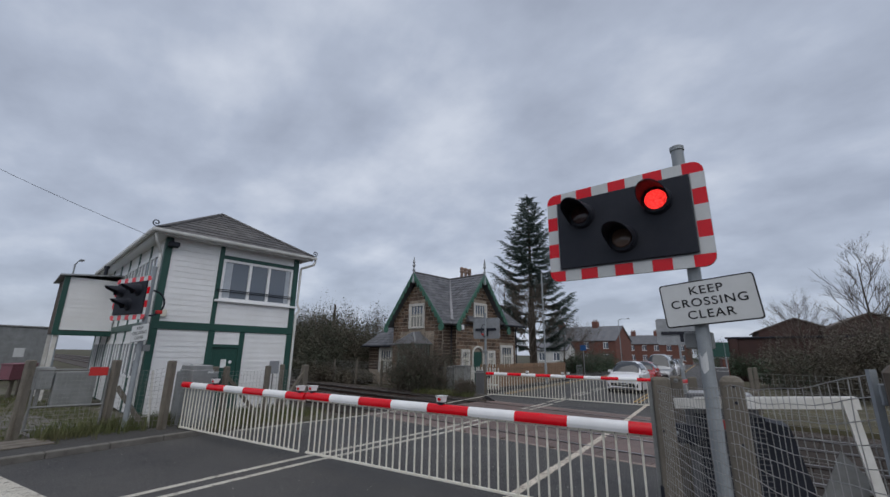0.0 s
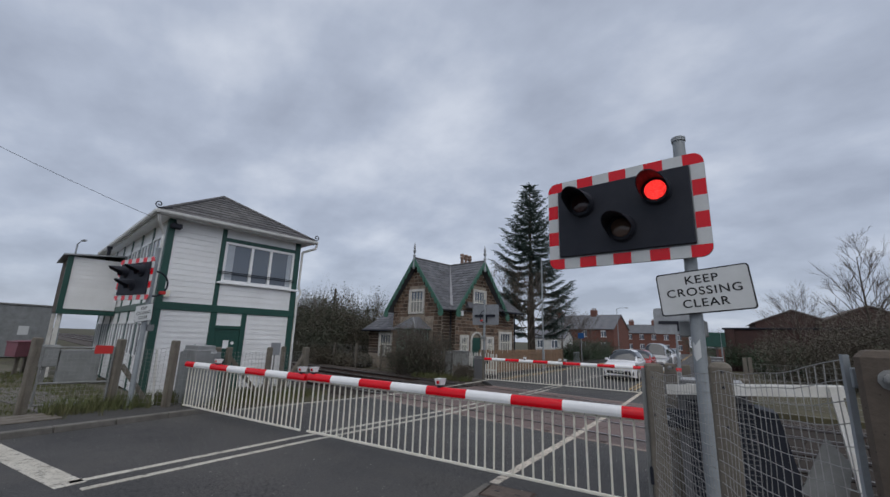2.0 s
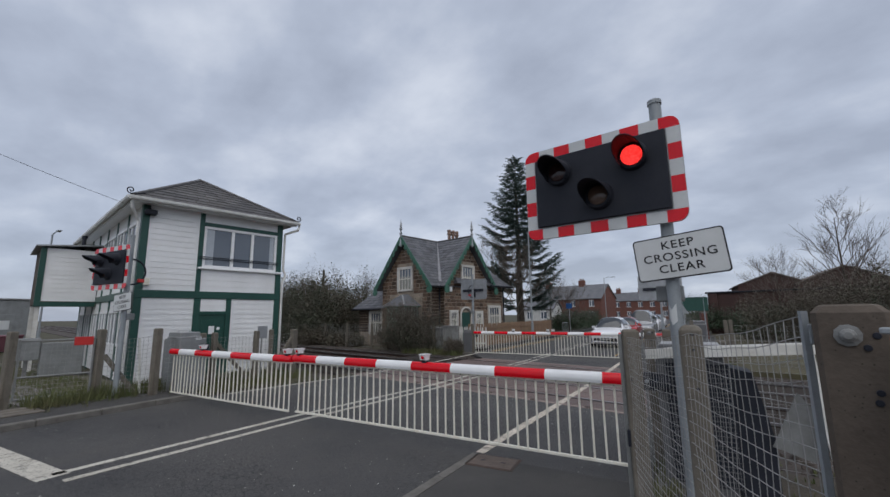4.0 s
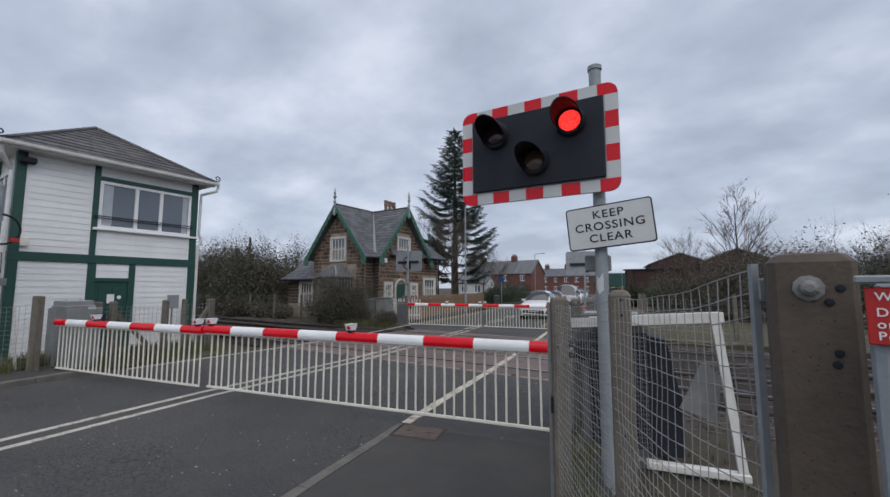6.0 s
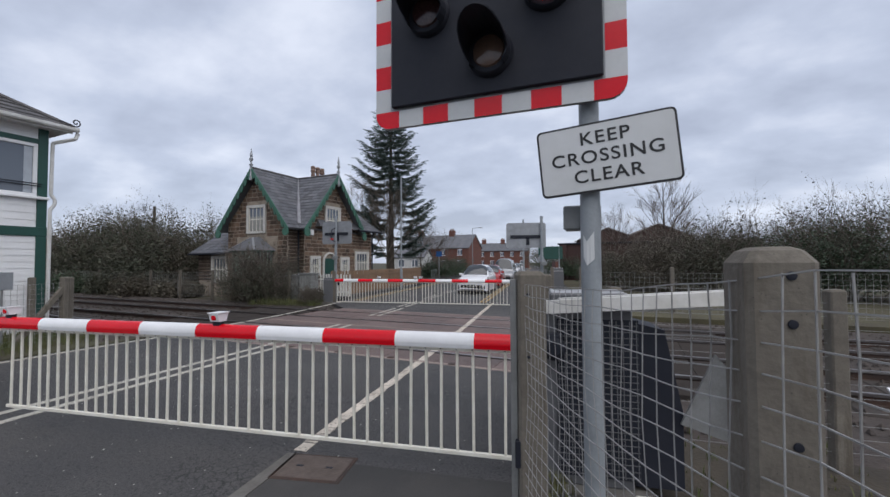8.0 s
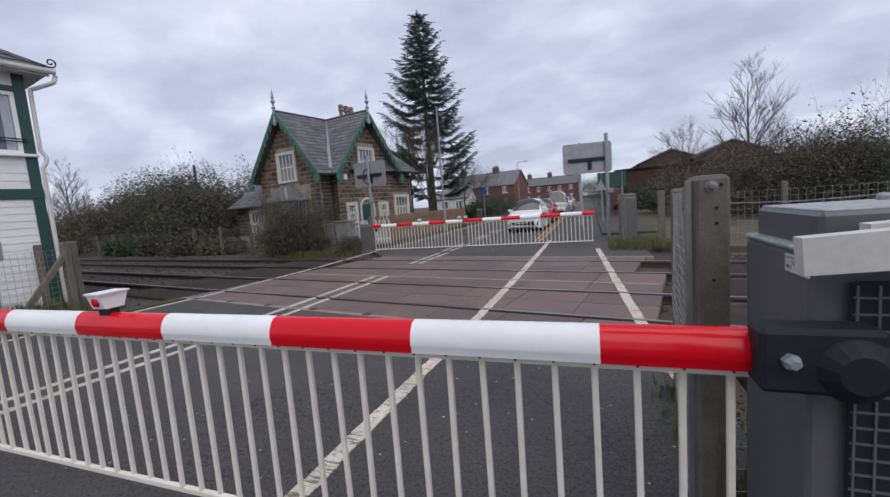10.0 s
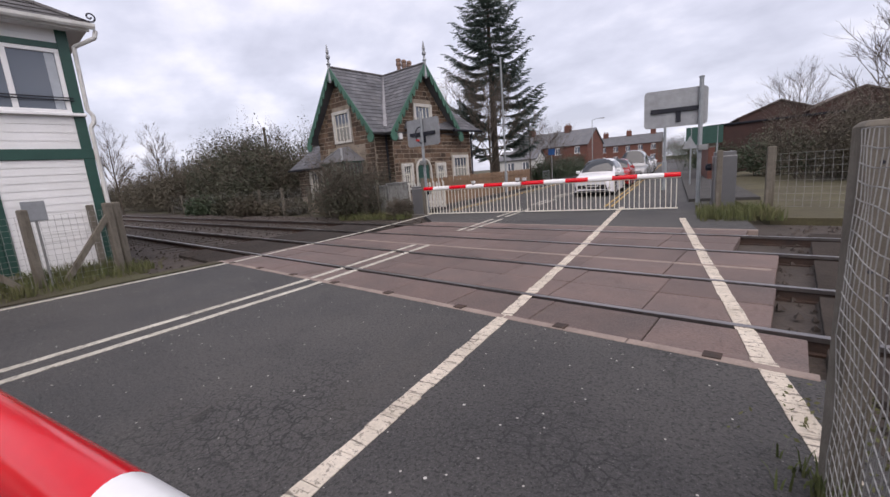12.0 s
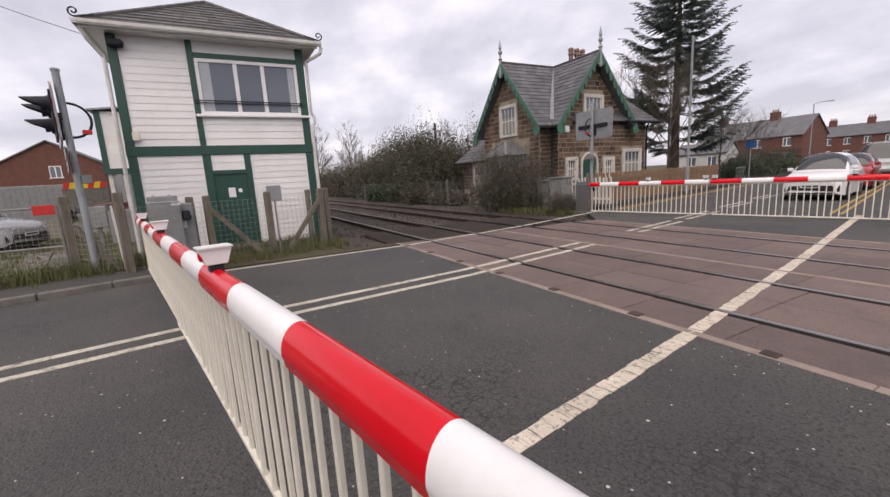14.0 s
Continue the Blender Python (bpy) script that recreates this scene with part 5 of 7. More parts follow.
    if cable:
        pts = [(0.0, 0.06 + 0.30 * math.sin(t), 3.02 + 0.30 * math.cos(t)) for t in [math.pi * k / 12 for k in range(13)]]
        pts = [(0.0, 0.06, 3.32)] + pts + [(0.0, 0.06, 2.7)]
        part("cable", Geo().path(pts, 0.022, 8), BLACK, s, "looped black cable")
        part("gland", Geo().box(-0.04, 0.20, 2.78, 0.04, 0.34, 2.86, 0.01), SIGNRED, s, "red cable gland")
    part("junction_box", Geo().box(-0.16, 0.05, 1.90, 0.06, 0.20, 2.05, 0.01), BOXGREY_L, s, "small grey junction box")
    if sign:
        p = part("sign_plate", Geo(), BLACKPAINT, s, "white plate reading keep crossing clear")
        p.matrix_local = pose(0.092, -0.10, 2.308, 0, -5.0, 0)
        q = Geo().prism([(x, 0, z) for x, z in rounded(-0.372, -0.20, 0.372, 0.20, 0.03, ("tl", "tr", "bl", "br"))], (0, 0.012, 0))
        p.data = q.mesh("sign_plate", BLACKPAINT)
        f = Geo().prism([(x, -0.003, z) for x, z in rounded(-0.360, -0.188, 0.360, 0.188, 0.022, ("tl", "tr", "bl", "br"))], (0, 0.002, 0))
        part("sign_face", f, SIGNFACE, p, "white sign face")
        for word, z in (("KEEP", 0.108), ("CROSSING", 0.0), ("CLEAR", -0.108)):
            text_part("lettering", word, 0.103, BLACKPAINT, p, pose(0, -0.0045, z, 90, 0, 0) @ Matrix.Diagonal((1.10, 1, 1, 1)))
    return s


road_signal(pose(0.274, 4.615, 0, 0, 0, -7.9), "crossing signal with a lit red lamp above a white plate", True, True, cable=False)
road_signal(pose(-10.85, 4.62, -0.12, 0, 0, 4), "crossing signal by the signal box with its lamps unlit", False, True)
road_signal(pose(-9.15, 19.0, -0.05, 0, 0, 172), "far crossing signal showing its grey back beside the house", False, False, shift=0.6)
road_signal(pose(0.0, 19.0, -0.35, 0, 0, 188), "far crossing signal showing its grey back by the kerb", False, False, cable=False, shift=1.2)

# ---- mesh fences and posts ----


def concrete_post(m, h, w, d, label, holes=(), bolts=(), cap=0.012, finish=None):
    p = thing("fence_post", m, label, "fence post", "concrete fence posts")
    b = min(0.012, w * 0.1)
    rings = []
    for z, k in ((-0.3, 0.0), (h - cap - 0.008, 0.0), (h - cap * 0.35, b * 0.9 + cap * 0.25), (h, b * 1.5 + cap * 0.7)):
        x, y = w / 2 - k, d / 2 - k * 0.7
        rings.append([(-x + b, -y, z), (x - b, -y, z), (x, -y + b, z), (x, y - b, z), (x - b, y, z), (-x + b, y, z), (-x, y - b, z), (-x, -y + b, z)])
    fs = [tuple(range(8))[::-1], tuple(range(24, 32))]
    for k in range(3):
        fs += [(8 * k + i, 8 * k + (i + 1) % 8, 8 * k + 8 + (i + 1) % 8, 8 * k + 8 + i) for i in range(8)]
    shaft = part("shaft", Geo().add([q for r in rings for q in r], fs), finish or CONCRETE, p, "stained cast concrete shaft")
    for z, x in holes:
        part("bolt_hole", Geo().lathe((x, -d / 2 - 0.001, z), [(0.008, 0.0), (0.007, 0.003), (0.003, 0.0035)], 10, (0, -1, 0)), BLACK, shaft, "dark bolt hole")
    for z, x in bolts:
        q = part("bolt", Geo().lathe((x, -d / 2, z), [(0.026, 0), (0.026, 0.004), (0.016, 0.006), (0.015, 0.016), (0.008, 0.02)], 10, (0, -1, 0)), GALV_DULL, shaft, "rusty galvanised bolt")
    return p


def aim(p, q):
    return math.degrees(math.atan2(q[1] - p[1], q[0] - p[0]))


def mesh_panel(name, pts, z0, tops, pitch, label, sag=0.03, r=0.0021, wob=0.006):
    """Welded wire mesh hung along a polyline, with slack top wire."""
    t = thing(name, Matrix(), label, "mesh fence", "mesh fences")
    g = Geo()
    lens = [0.0]
    for a, b in zip(pts[:-1], pts[1:]):
        lens.append(lens[-1] + math.hypot(b[0] - a[0], b[1] - a[1]))

    def at(s):
        for k in range(len(pts) - 1):
            if s <= lens[k + 1] or k == len(pts) - 2:
                f = (s - lens[k]) / (lens[k + 1] - lens[k])
                top = tops[k] + (tops[k + 1] - tops[k]) * f - sag * 4 * f * (1 - f)
                x = pts[k][0] + (pts[k + 1][0] - pts[k][0]) * f
                y = pts[k][1] + (pts[k + 1][1] - pts[k][1]) * f
                return x, y, top
    n = int(lens[-1] / pitch)
    r_ = random.Random(3)
    cols = []
    for i in range(n + 1):
        x, y, top = at(lens[-1] * i / n)
        cols.append((x, y, top))
    rows = int((tops[0] - z0) / pitch)
    for j in range(rows + 1):
        f = j / rows
        step = max(1, n // 16)
        prev = None
        for i in list(range(0, n, step)) + [n]:
            x, y, top = cols[i]
            bulge = 0.010 * math.sin(3.1 * i / max(n, 1) * 2 + j * 0.35) * math.sin(math.pi * f)
            p = (x + bulge, y, z0 + (top - z0) * f + 0.004 * math.sin(i * 0.8 + j))
            if prev:
                g.tube(prev, p, r, r, 4, False)
            prev = p
    for i, (x, y, top) in enumerate(cols):
        prev = None
        for j in range(0, rows + 1, max(1, rows // 7)):
            f = j / rows
            bulge = 0.010 * math.sin(3.1 * i / max(n, 1) * 2 + j * 0.35) * math.sin(math.pi * f)
            p = (x + bulge + 0.004 * math.sin(j * 1.3 + i), y, z0 + (top - z0) * f)
            if prev:
                g.tube(prev, p, r, r, 4, False)
            prev = p
        if prev:
            g.tube(prev, (x, y, top), r, r, 4, False)
    tagged(part("wire_mesh", g, WIRE, t, "galvanised welded wire mesh"), kind="stuff")
    return t


P1, P2, P3, PT = (-0.07, 4.14), (0.40, 2.87), (0.79, 1.56), (0.665, 1.755)
concrete_post(pose(*P1, 0, 0, 0, 12), 1.66, 0.135, 0.13, "slim concrete fence post beside the barrier", ((1.55, -0.02), (1.25, -0.02)))
concrete_post(pose(P2[0] - 0.015, P2[1] + 0.05, 0, 0, 0, -3), 1.73, 0.108, 0.115, "stained concrete fence post holding the mesh", ((1.68, 0.01), (1.60, 0.01), (1.40, 0.012), (1.0, 0.0)), (), 0.02)
concrete_post(pose(P3[0] - 0.055, P3[1] + 0.10, 0, 0, 0, -12), 1.815, 0.14, 0.13, "weathered concrete gatepost with a large bolt", ((1.714, 0.022), (1.593, 0.026), (1.742, 0.04), (1.615, 0.03), (1.3, -0.02)), ((1.742, -0.008),), 0.012, BROWNPOST)
mesh_panel("mesh_fence", [(P1[0] - 0.02, P1[1] - 0.07), (P2[0] - 0.03, P2[1] - 0.07), PT], 0.02, [1.60, 1.69, 1.79], 0.052, "sagging galvanised mesh fence between concrete posts", 0.03, 0.0018)
angle = thing("fence_stake", pose(*PT, 0, 0, 0, 15), "galvanised angle stake carrying the mesh", "fence stake")
part("angle", Geo().prism([(-0.008, -0.008, 0), (0.008, -0.008, 0), (0.008, -0.004, 0), (-0.004, -0.004, 0), (-0.004, 0.008, 0), (-0.008, 0.008, 0)], (0, 0, 1.80)), GALV, angle)
part("lug", Geo().box(0.0, -0.02, 1.71, 0.03, -0.012, 1.765, 0.003), GALV, angle, "grey fixing lug")
bar = thing("fence_stake", pose(P1[0] - 0.075, P1[1] - 0.02, 0), "thin upright steel angle beside the post", "fence stake")
part("angle", Geo().box(-0.02, -0.02, 0, 0.012, 0.02, 1.62, 0.003), GALV_DULL, bar)
part("latch", Geo().box(0.0, -0.05, 0.72, 0.03, -0.02, 0.85, 0.004), BLACK, bar, "black steel latch")

# posts and mesh beyond the boom
P4, P6 = (-0.075, 6.03), (0.045, 7.25)
concrete_post(pose(*P4, 0, 0, 0, 4), 1.60, 0.13, 0.16, "weathered concrete post with bolts and drilled holes", ((1.555, 0.03), (1.46, 0.012), (1.395, 0.012), (1.15, 0.0), (0.90, 0.02), (0.80, 0.0)), ((1.55, -0.005), (0.86, -0.01)))
concrete_post(pose(*P6, 0, 0, 0, 5), 1.55, 0.11, 0.11, "slim concrete post at the crossing edge", ((1.4, 0.0), (1.0, 0.0)))
mesh_panel("mesh_fence", [(P4[0] - 0.085, P4[1] - 0.06), (P6[0] - 0.06, P6[1] - 0.06)], 0.02, [1.57, 1.52], 0.06, "bowed galvanised mesh between posts by the track", 0.02)
for q in ((0.66, 6.20), (2.40, 6.2), (4.3, 6.2), (6.4, 6.0), (8.6, 5.7)):
    concrete_post(pose(*q, -0.06, 0, 0, 0), 1.52, 0.12, 0.12, "plain concrete line post of the wire fence")
wires = thing("wire_fence", Matrix(), "strained line wires between concrete posts along the railway", "wire fence")
for k in range(13):
    z = 0.12 + k * 0.113
    g = Geo()
    pts = [(P4[0], P4[1], z), (0.66, 6.20, z - 0.01), (2.4, 6.2, z - 0.02), (4.3, 6.2, z - 0.02), (6.4, 6.0, z - 0.02), (8.6, 5.7, z)]
    for a, b in zip(pts[:-1], pts[1:]):
        mid = ((a[0] + b[0]) / 2, (a[1] + b[1]) / 2, (a[2] + b[2]) / 2 - 0.012)
        g.tube(a, mid, 0.0022, None, 4, False).tube(mid, b, 0.0022, None, 4, False)
    tagged(part("wire", g, WIRE, wires), kind="stuff")
stake4 = thing("fence_stake", pose(P4[0] - 0.085, P4[1] - 0.065, 0, 0, 0, 4), "flat steel strip holding the mesh to the post", "fence stake")
part("strip", Geo().box(-0.012, -0.006, 0, 0.012, 0.006, 1.58, 0.002), GALV_DULL, stake4)
brace = thing("fence_brace", Matrix(), "slanting concrete brace of the corner post", "fence brace")
part("strut", Geo().beam((0.0, 6.09, 0.85), (0.62, 6.75, -0.1), 0.09, 0.09), CONCRETE, brace)

# warning sign and mesh gate behind the gatepost
d0 = Vector((0.80, 1.43, 0))
gate = thing("mesh_gate", pose(0.752, 1.49, 0, 0, 0, -25), "grey mesh gate carrying a red warning notice", "gate")
part("gate_stile", Geo().tube((0.02, 0.03, 0.05), (0.02, 0.03, 1.73), 0.02, None, 8), GALV, gate)
part("gate_rail", Geo().tube((0.02, 0.03, 1.73), (0.75, 0.03, 1.73), 0.02, None, 8), GALV, gate)
part("gate_rail", Geo().tube((0.02, 0.03, 0.1), (0.75, 0.03, 0.1), 0.02, None, 8), GALV, gate)
part("gate_stile", Geo().tube((0.75, 0.03, 0.05), (0.75, 0.03, 1.73), 0.02, None, 8), GALV, gate)
gm = Geo()
for k in range(15):
    gm.tube((0.03 + 0.05 * k, 0.03, 0.1), (0.03 + 0.05 * k, 0.03, 1.73), 0.003, None, 4, False)
for k in range(24):
    gm.tube((0.02, 0.034, 0.1 + 0.068 * k), (0.75, 0.034, 0.1 + 0.068 * k), 0.003, None, 4, False)
part("wire_mesh", gm, WIRE, gate)
wp = part("notice", Geo().box(0.0, 0.0, 1.645, 0.185, 0.005, 1.743, 0.002), SIGNRED, gate, "red notice with white lettering")
for body, z in (("Warning", 1.727), ("Do not trespass", 1.700), ("on the Railway", 1.680), ("Penalty £1000", 1.660)):
    text_part("lettering", body, 0.0205, WHITE, wp, pose(0.012, -0.0015, z, 90, 0, 0), 0.0004, "LEFT")
part("hanging_bar", Geo().box(-0.012, -0.012, 1.750, 0.76, 0.012, 1.764, 0.003), GALV, gate, "flat galvanised top bar")
part("hanging_post", Geo().box(0.012, 0.02, 0.02, 0.05, 0.045, 1.75, 0.004), GALV, gate, "galvanised gate upright")

# left side: posts, stake, gate, mesh along the pavement
LP = [(-11.5, 3.0), (-11.1, 4.34), (-10.28, 5.12)]
for (x, y), h in zip(LP, (1.5, 1.5, 1.5)):
    concrete_post(pose(x, y, 0.08, 0, 0, 10), h, 0.15, 0.14, "leaning grey concrete gatepost on the pavement edge")
RP = [(-10.45, 6.25), (-10.45, 6.55), (-10.42, 7.75), (-10.35, 8.95), (-10.5, 9.15)]
for x, y in RP:
    concrete_post(pose(x, y, 0.0, 0, 0, 8), 1.42, 0.13, 0.12, "grey concrete post before the signal box")
mesh_panel("mesh_fence", [(-10.28, 5.12), (-10.45, 6.5), (-10.42, 7.75), (-10.35, 8.95)], 0.05, [1.3, 1.3, 1.3, 1.3], 0.10, "rusty mesh fence before the signal box", 0.02, 0.003)
mesh_panel("mesh_fence", [(-11.1, 4.34), (-10.28, 5.12)], 0.1, [1.45, 1.45], 0.09, "curled mesh between two gateposts", 0.1, 0.003)
for a, b in (((-10.45, 6.55, 1.2), (-10.2, 7.5, 0.05)), ((-10.35, 8.95, 1.2), (-10.4, 8.1, 0.05)), ((-11.08, 4.42, 1.0), (-10.75, 4.98, 0.1))):
    s = thing("fence_brace", Matrix(), "slanting grey brace against a fence post", "fence brace", "fence braces")
    part("strut", Geo().beam(a, b, 0.09, 0.09), CONCRETE, s)
st = thing("marker_stake", pose(-10.75, 5.05, 0.1, 2, -6, 0), "white marker stake leaning by the pavement", "stake")
part("stake", Geo().box(-0.025, -0.02, 0, 0.025, 0.02, 1.25, 0.004), WHITE_DIRTY, st)
fg = thing("field_gate", pose(-11.45, 3.12, 0.1, 0, 0, aim((-11.45, 3.12), (-11.12, 4.24))), "low grey tubular gate with mesh infill", "gate")
Lg = 1.16
for z in (0.12, 0.55, 1.28):
    part("gate_rail", Geo().tube((0, 0, z), (Lg, 0, z), 0.02, None, 8), GALV_DULL, fg)
for x in (0.0, Lg):
    part("gate_stile", Geo().tube((x, 0, 0.1), (x, 0, 1.3), 0.022, None, 8), GALV_DULL, fg)
gm = Geo()
for k in range(15):
    gm.tube((0.08 * k, 0, 0.12), (0.08 * k, 0, 1.28), 0.0025, None, 4, False)
for k in range(14):
    gm.tube((0, 0.003, 0.12 + 0.085 * k), (Lg, 0.003, 0.12 + 0.085 * k), 0.0025, None, 4, False)
part("wire_mesh", gm, WIRE, fg)
part("notice", Geo().box(Lg - 0.34, -0.03, 1.15, Lg - 0.02, -0.022, 1.33, 0.004), SIGNRED, fg, "small red notice")

lbl = thing("location_case", pose(-10.75, 5.95, 0.02, 0, 0, 4), "pale grey trackside cabinet beside the boom", "cabinet")
part("body", Geo().box(-0.35, -0.3, 0, 0.45, 0.3, 1.28, 0.02), BOXGREY_L, lbl)
part("door", Geo().box(-0.3, -0.315, 0.1, 0.4, -0.3, 1.2, 0.006), BOXGREY_L, lbl)
part("label_plate", Geo().box(0.455, -0.05, 0.8, 0.46, 0.15, 0.95), SIGNFACE, lbl, "white label plate")
phone = thing("telephone_sign", pose(-10.4, 7.9, 0.0, 0, 0, 90), "small grey plate on a thin post", "sign")
part("post", Geo().tube((0, 0, 0), (0, 0, 1.35), 0.02, None, 8), GALV_DULL, phone)
part("plate", Geo().box(-0.16, -0.03, 1.2, 0.16, -0.02, 1.55, 0.006), BACKGREY, phone)

# ---- house surroundings ----


def picket_fence(name, p, q, h, pitch, w, material, label, rails=True):
    f = thing(name, Matrix(), label, "fence", "picket fences")
    L = math.hypot(q[0] - p[0], q[1] - p[1])
    ang = math.degrees(math.atan2(q[1] - p[1], q[0] - p[0]))
    me = Geo().prism([(-w / 2, -0.01, 0), (w / 2, -0.01, 0), (w / 2, -0.01, h - 0.05), (0, -0.01, h), (-w / 2, -0.01, h - 0.05)], (0, 0.02, 0)).mesh("picket", material)
    n = int(L / pitch)
    for k in range(n + 1):
        s = k / n
        o = new("picket", me)
        o.parent = f
        o.matrix_local = pose(p[0] + (q[0] - p[0]) * s, p[1] + (q[1] - p[1]) * s, 0.06 + rnd.uniform(-0.015, 0.015), 0, rnd.uniform(-1.2, 1.2), ang)
    for z in (0.3, h - 0.2):
        part("rail", Geo().beam((*p, z), (*q, z), 0.04, 0.08), material, f)
    return f


picket_fence("brown_fence", (-9.55, 21.2), (-9.35, 33.0), 1.25, 0.135, 0.10, PICKET, "brown timber picket fence along the pavement")
picket_fence("brown_fence", (-10.4, 20.9), (-9.55, 21.2), 1.25, 0.135, 0.10, PICKET, "short brown picket return by the gate")
picket_fence("white_fence", (-12.1, 20.35), (-9.0, 20.1), 1.10, 0.16, 0.08, WHITE_DIRTY, "white picket fence and gate before the house")

for x, y, h, w in ((-10.35, 18.75, 1.25, 0.7), (-11.2, 19.0, 1.15, 0.6)):
    c = thing("relay_cabinet", pose(x, y, -0.05, 0, 0, RAIL_A), "weathered grey relay cabinet by the track", "cabinet", "relay cabinets")
    part("body", Geo().box(-w / 2, -0.25, 0, w / 2, 0.25, h, 0.02), STAINED, c)
    part("door", Geo().box(-w / 2 + 0.04, -0.27, 0.1, w / 2 - 0.04, -0.25, h - 0.1, 0.006), STAINED, c)
    part("roof", Geo().box(-w / 2 - 0.04, -0.3, h, w / 2 + 0.04, 0.3, h + 0.05, 0.01), GALV_DULL, c)

# line fence along the railway before the house and away to the west
posts_line = [rail_xy(-8.2 - 2.6 * k, 7.1) for k in range(12)]
for k, (x, y) in enumerate(posts_line):
    concrete_post(pose(x, y, -0.15, 0, 0, RAIL_A), 1.5, 0.12, 0.12, "grey concrete post of the lineside fence")
mesh_panel("mesh_fence", [posts_line[0], posts_line[5], posts_line[11]], -0.05, [1.25, 1.25, 1.25], 0.16, "grey lineside mesh fence", 0.0, 0.004)
posts_w = [rail_xy(-9.3 - 2.4 * k, -2.3) for k in range(3)]
for x, y in posts_w:
    concrete_post(pose(x, y, -0.1, 0, 0, RAIL_A), 1.5, 0.12, 0.12, "grey concrete post beside the signal box")

posts_e = [(0.35, 17.2), (1.35, 17.4), (1.55, 18.3), (4.2, 17.0), (7.5, 16.4), (11, 15.7)]
for x, y in posts_e:
    concrete_post(pose(x, y, 0, 0, 0, 0), 1.5, 0.12, 0.12, "grey concrete post on the far side of the line")
mesh_panel("mesh_fence", posts_e[2:], 0.0, [1.3, 1.3, 1.3, 1.3], 0.16, "lineside mesh fence on the far side", 0.0, 0.004)

# ---- plants ----


def leaf(g, p, s, r):
    a = Vector((r.uniform(-1, 1), r.uniform(-1, 1), r.uniform(-0.6, 0.6))).normalized() * s
    b = Vector((r.uniform(-1, 1), r.uniform(-1, 1), r.uniform(-1, 1)))
    b = (b - a * (b.dot(a) / a.length_squared)).normalized() * s * 0.55
    g.add([p - a, p + b, p + a, p - b], [(0, 1, 2, 3)])


def grow(g, p, d, L, r, depth, rr, ends, spread=0.55, up=0.25, n=3):
    q = p + d * L
    g.tube(p, q, r, r * 0.62, 5 if r > 0.03 else 3, False)
    ends.append(q)
    if depth == 0:
        return
    for k in range(n):
        s = rr.uniform(0.45, 1.0)
        a = p.lerp(q, s)
        nd = (d + Vector((rr.gauss(0, spread), rr.gauss(0, spread), rr.gauss(0, spread * 0.7) + up))).normalized()
        grow(g, a, nd, L * rr.uniform(0.55, 0.82), r * 0.55, depth - 1, rr, ends, spread, up, n)


def bare_tree(x, y, h, seed, label="bare deciduous tree with fine winter twigs", wide=0.30, z0=-0.2):
    """Tapered leader with rising limbs, each breaking into fine twigs; rounded open crown."""
    rr = random.Random(seed)
    t = thing("bare_tree", pose(x, y, z0), label, "tree", "bare trees")
    trunk, tw, ends = Geo(), Geo(), []
    r = h * 0.012
    pts = [Vector((0, 0, 0))]
    for k in range(6):
        pts.append(pts[-1] + Vector((rr.gauss(0, 0.02 * h / 6), rr.gauss(0, 0.02 * h / 6), h / 6)))
    for k in range(5):
        trunk.tube(pts[k], pts[k + 1], r * (1 - k / 6.0), r * (1 - (k + 1) / 6.0), 7, False)
    for k in range(22):
        f = 0.22 + 0.70 * k / 21
        i = min(5, int(f * 6))
        p = pts[i].lerp(pts[i + 1], f * 6 - i)
        a = k * 2.4 + rr.uniform(-0.4, 0.4)
        L = h * wide * (1.15 - f) * rr.uniform(0.75, 1.15)
        d = Vector((math.cos(a) * 0.75, math.sin(a) * 0.75, 1.0)).normalized()
        grow(tw, p, d, L, r * 0.42 * (1.1 - f), 3, rr, ends, 0.38, 0.18, 4)
    part("trunk", trunk, BARK, t)
    part("crown", tw, TWIG, t, "fine bare branches")
    return t


def shrub(x, y, z, w, h, seed, material, label, leaves=700, stems=26, size=0.07, group="lineside shrubs"):
    rr = random.Random(seed)
    leaves, size = int(leaves * 3.0), size * 0.62
    t = thing("shrub", pose(x, y, z), label, "shrub", group)
    st, lf, ends = Geo(), Geo(), []
    for k in range(stems):
        a = rr.uniform(0, 2 * math.pi)
        b = Vector((math.cos(a), math.sin(a), 0)) * w * 0.35 * math.sqrt(rr.random())
        d = Vector((b.x / w * 1.2 + rr.gauss(0, 0.22), b.y / w * 1.2 + rr.gauss(0, 0.22), 1)).normalized()
        grow(st, b, d, h * rr.uniform(0.28, 0.46), 0.026, 4, rr, ends, 0.5, 0.22, 3)
    for k in range(leaves):
        e = rr.choice(ends)
        s = rr.uniform(0.12, 1.0) ** 0.8
        p = Vector((e.x, e.y, e.z * s)) + Vector((rr.gauss(0, 0.07), rr.gauss(0, 0.07), rr.gauss(0, 0.06)))
        leaf(lf, p, size * rr.uniform(0.6, 1.5), rr)
    part("brushwood", st, TWIG, t, "thin brown stems")
    part("foliage", lf, material, t)
    return t


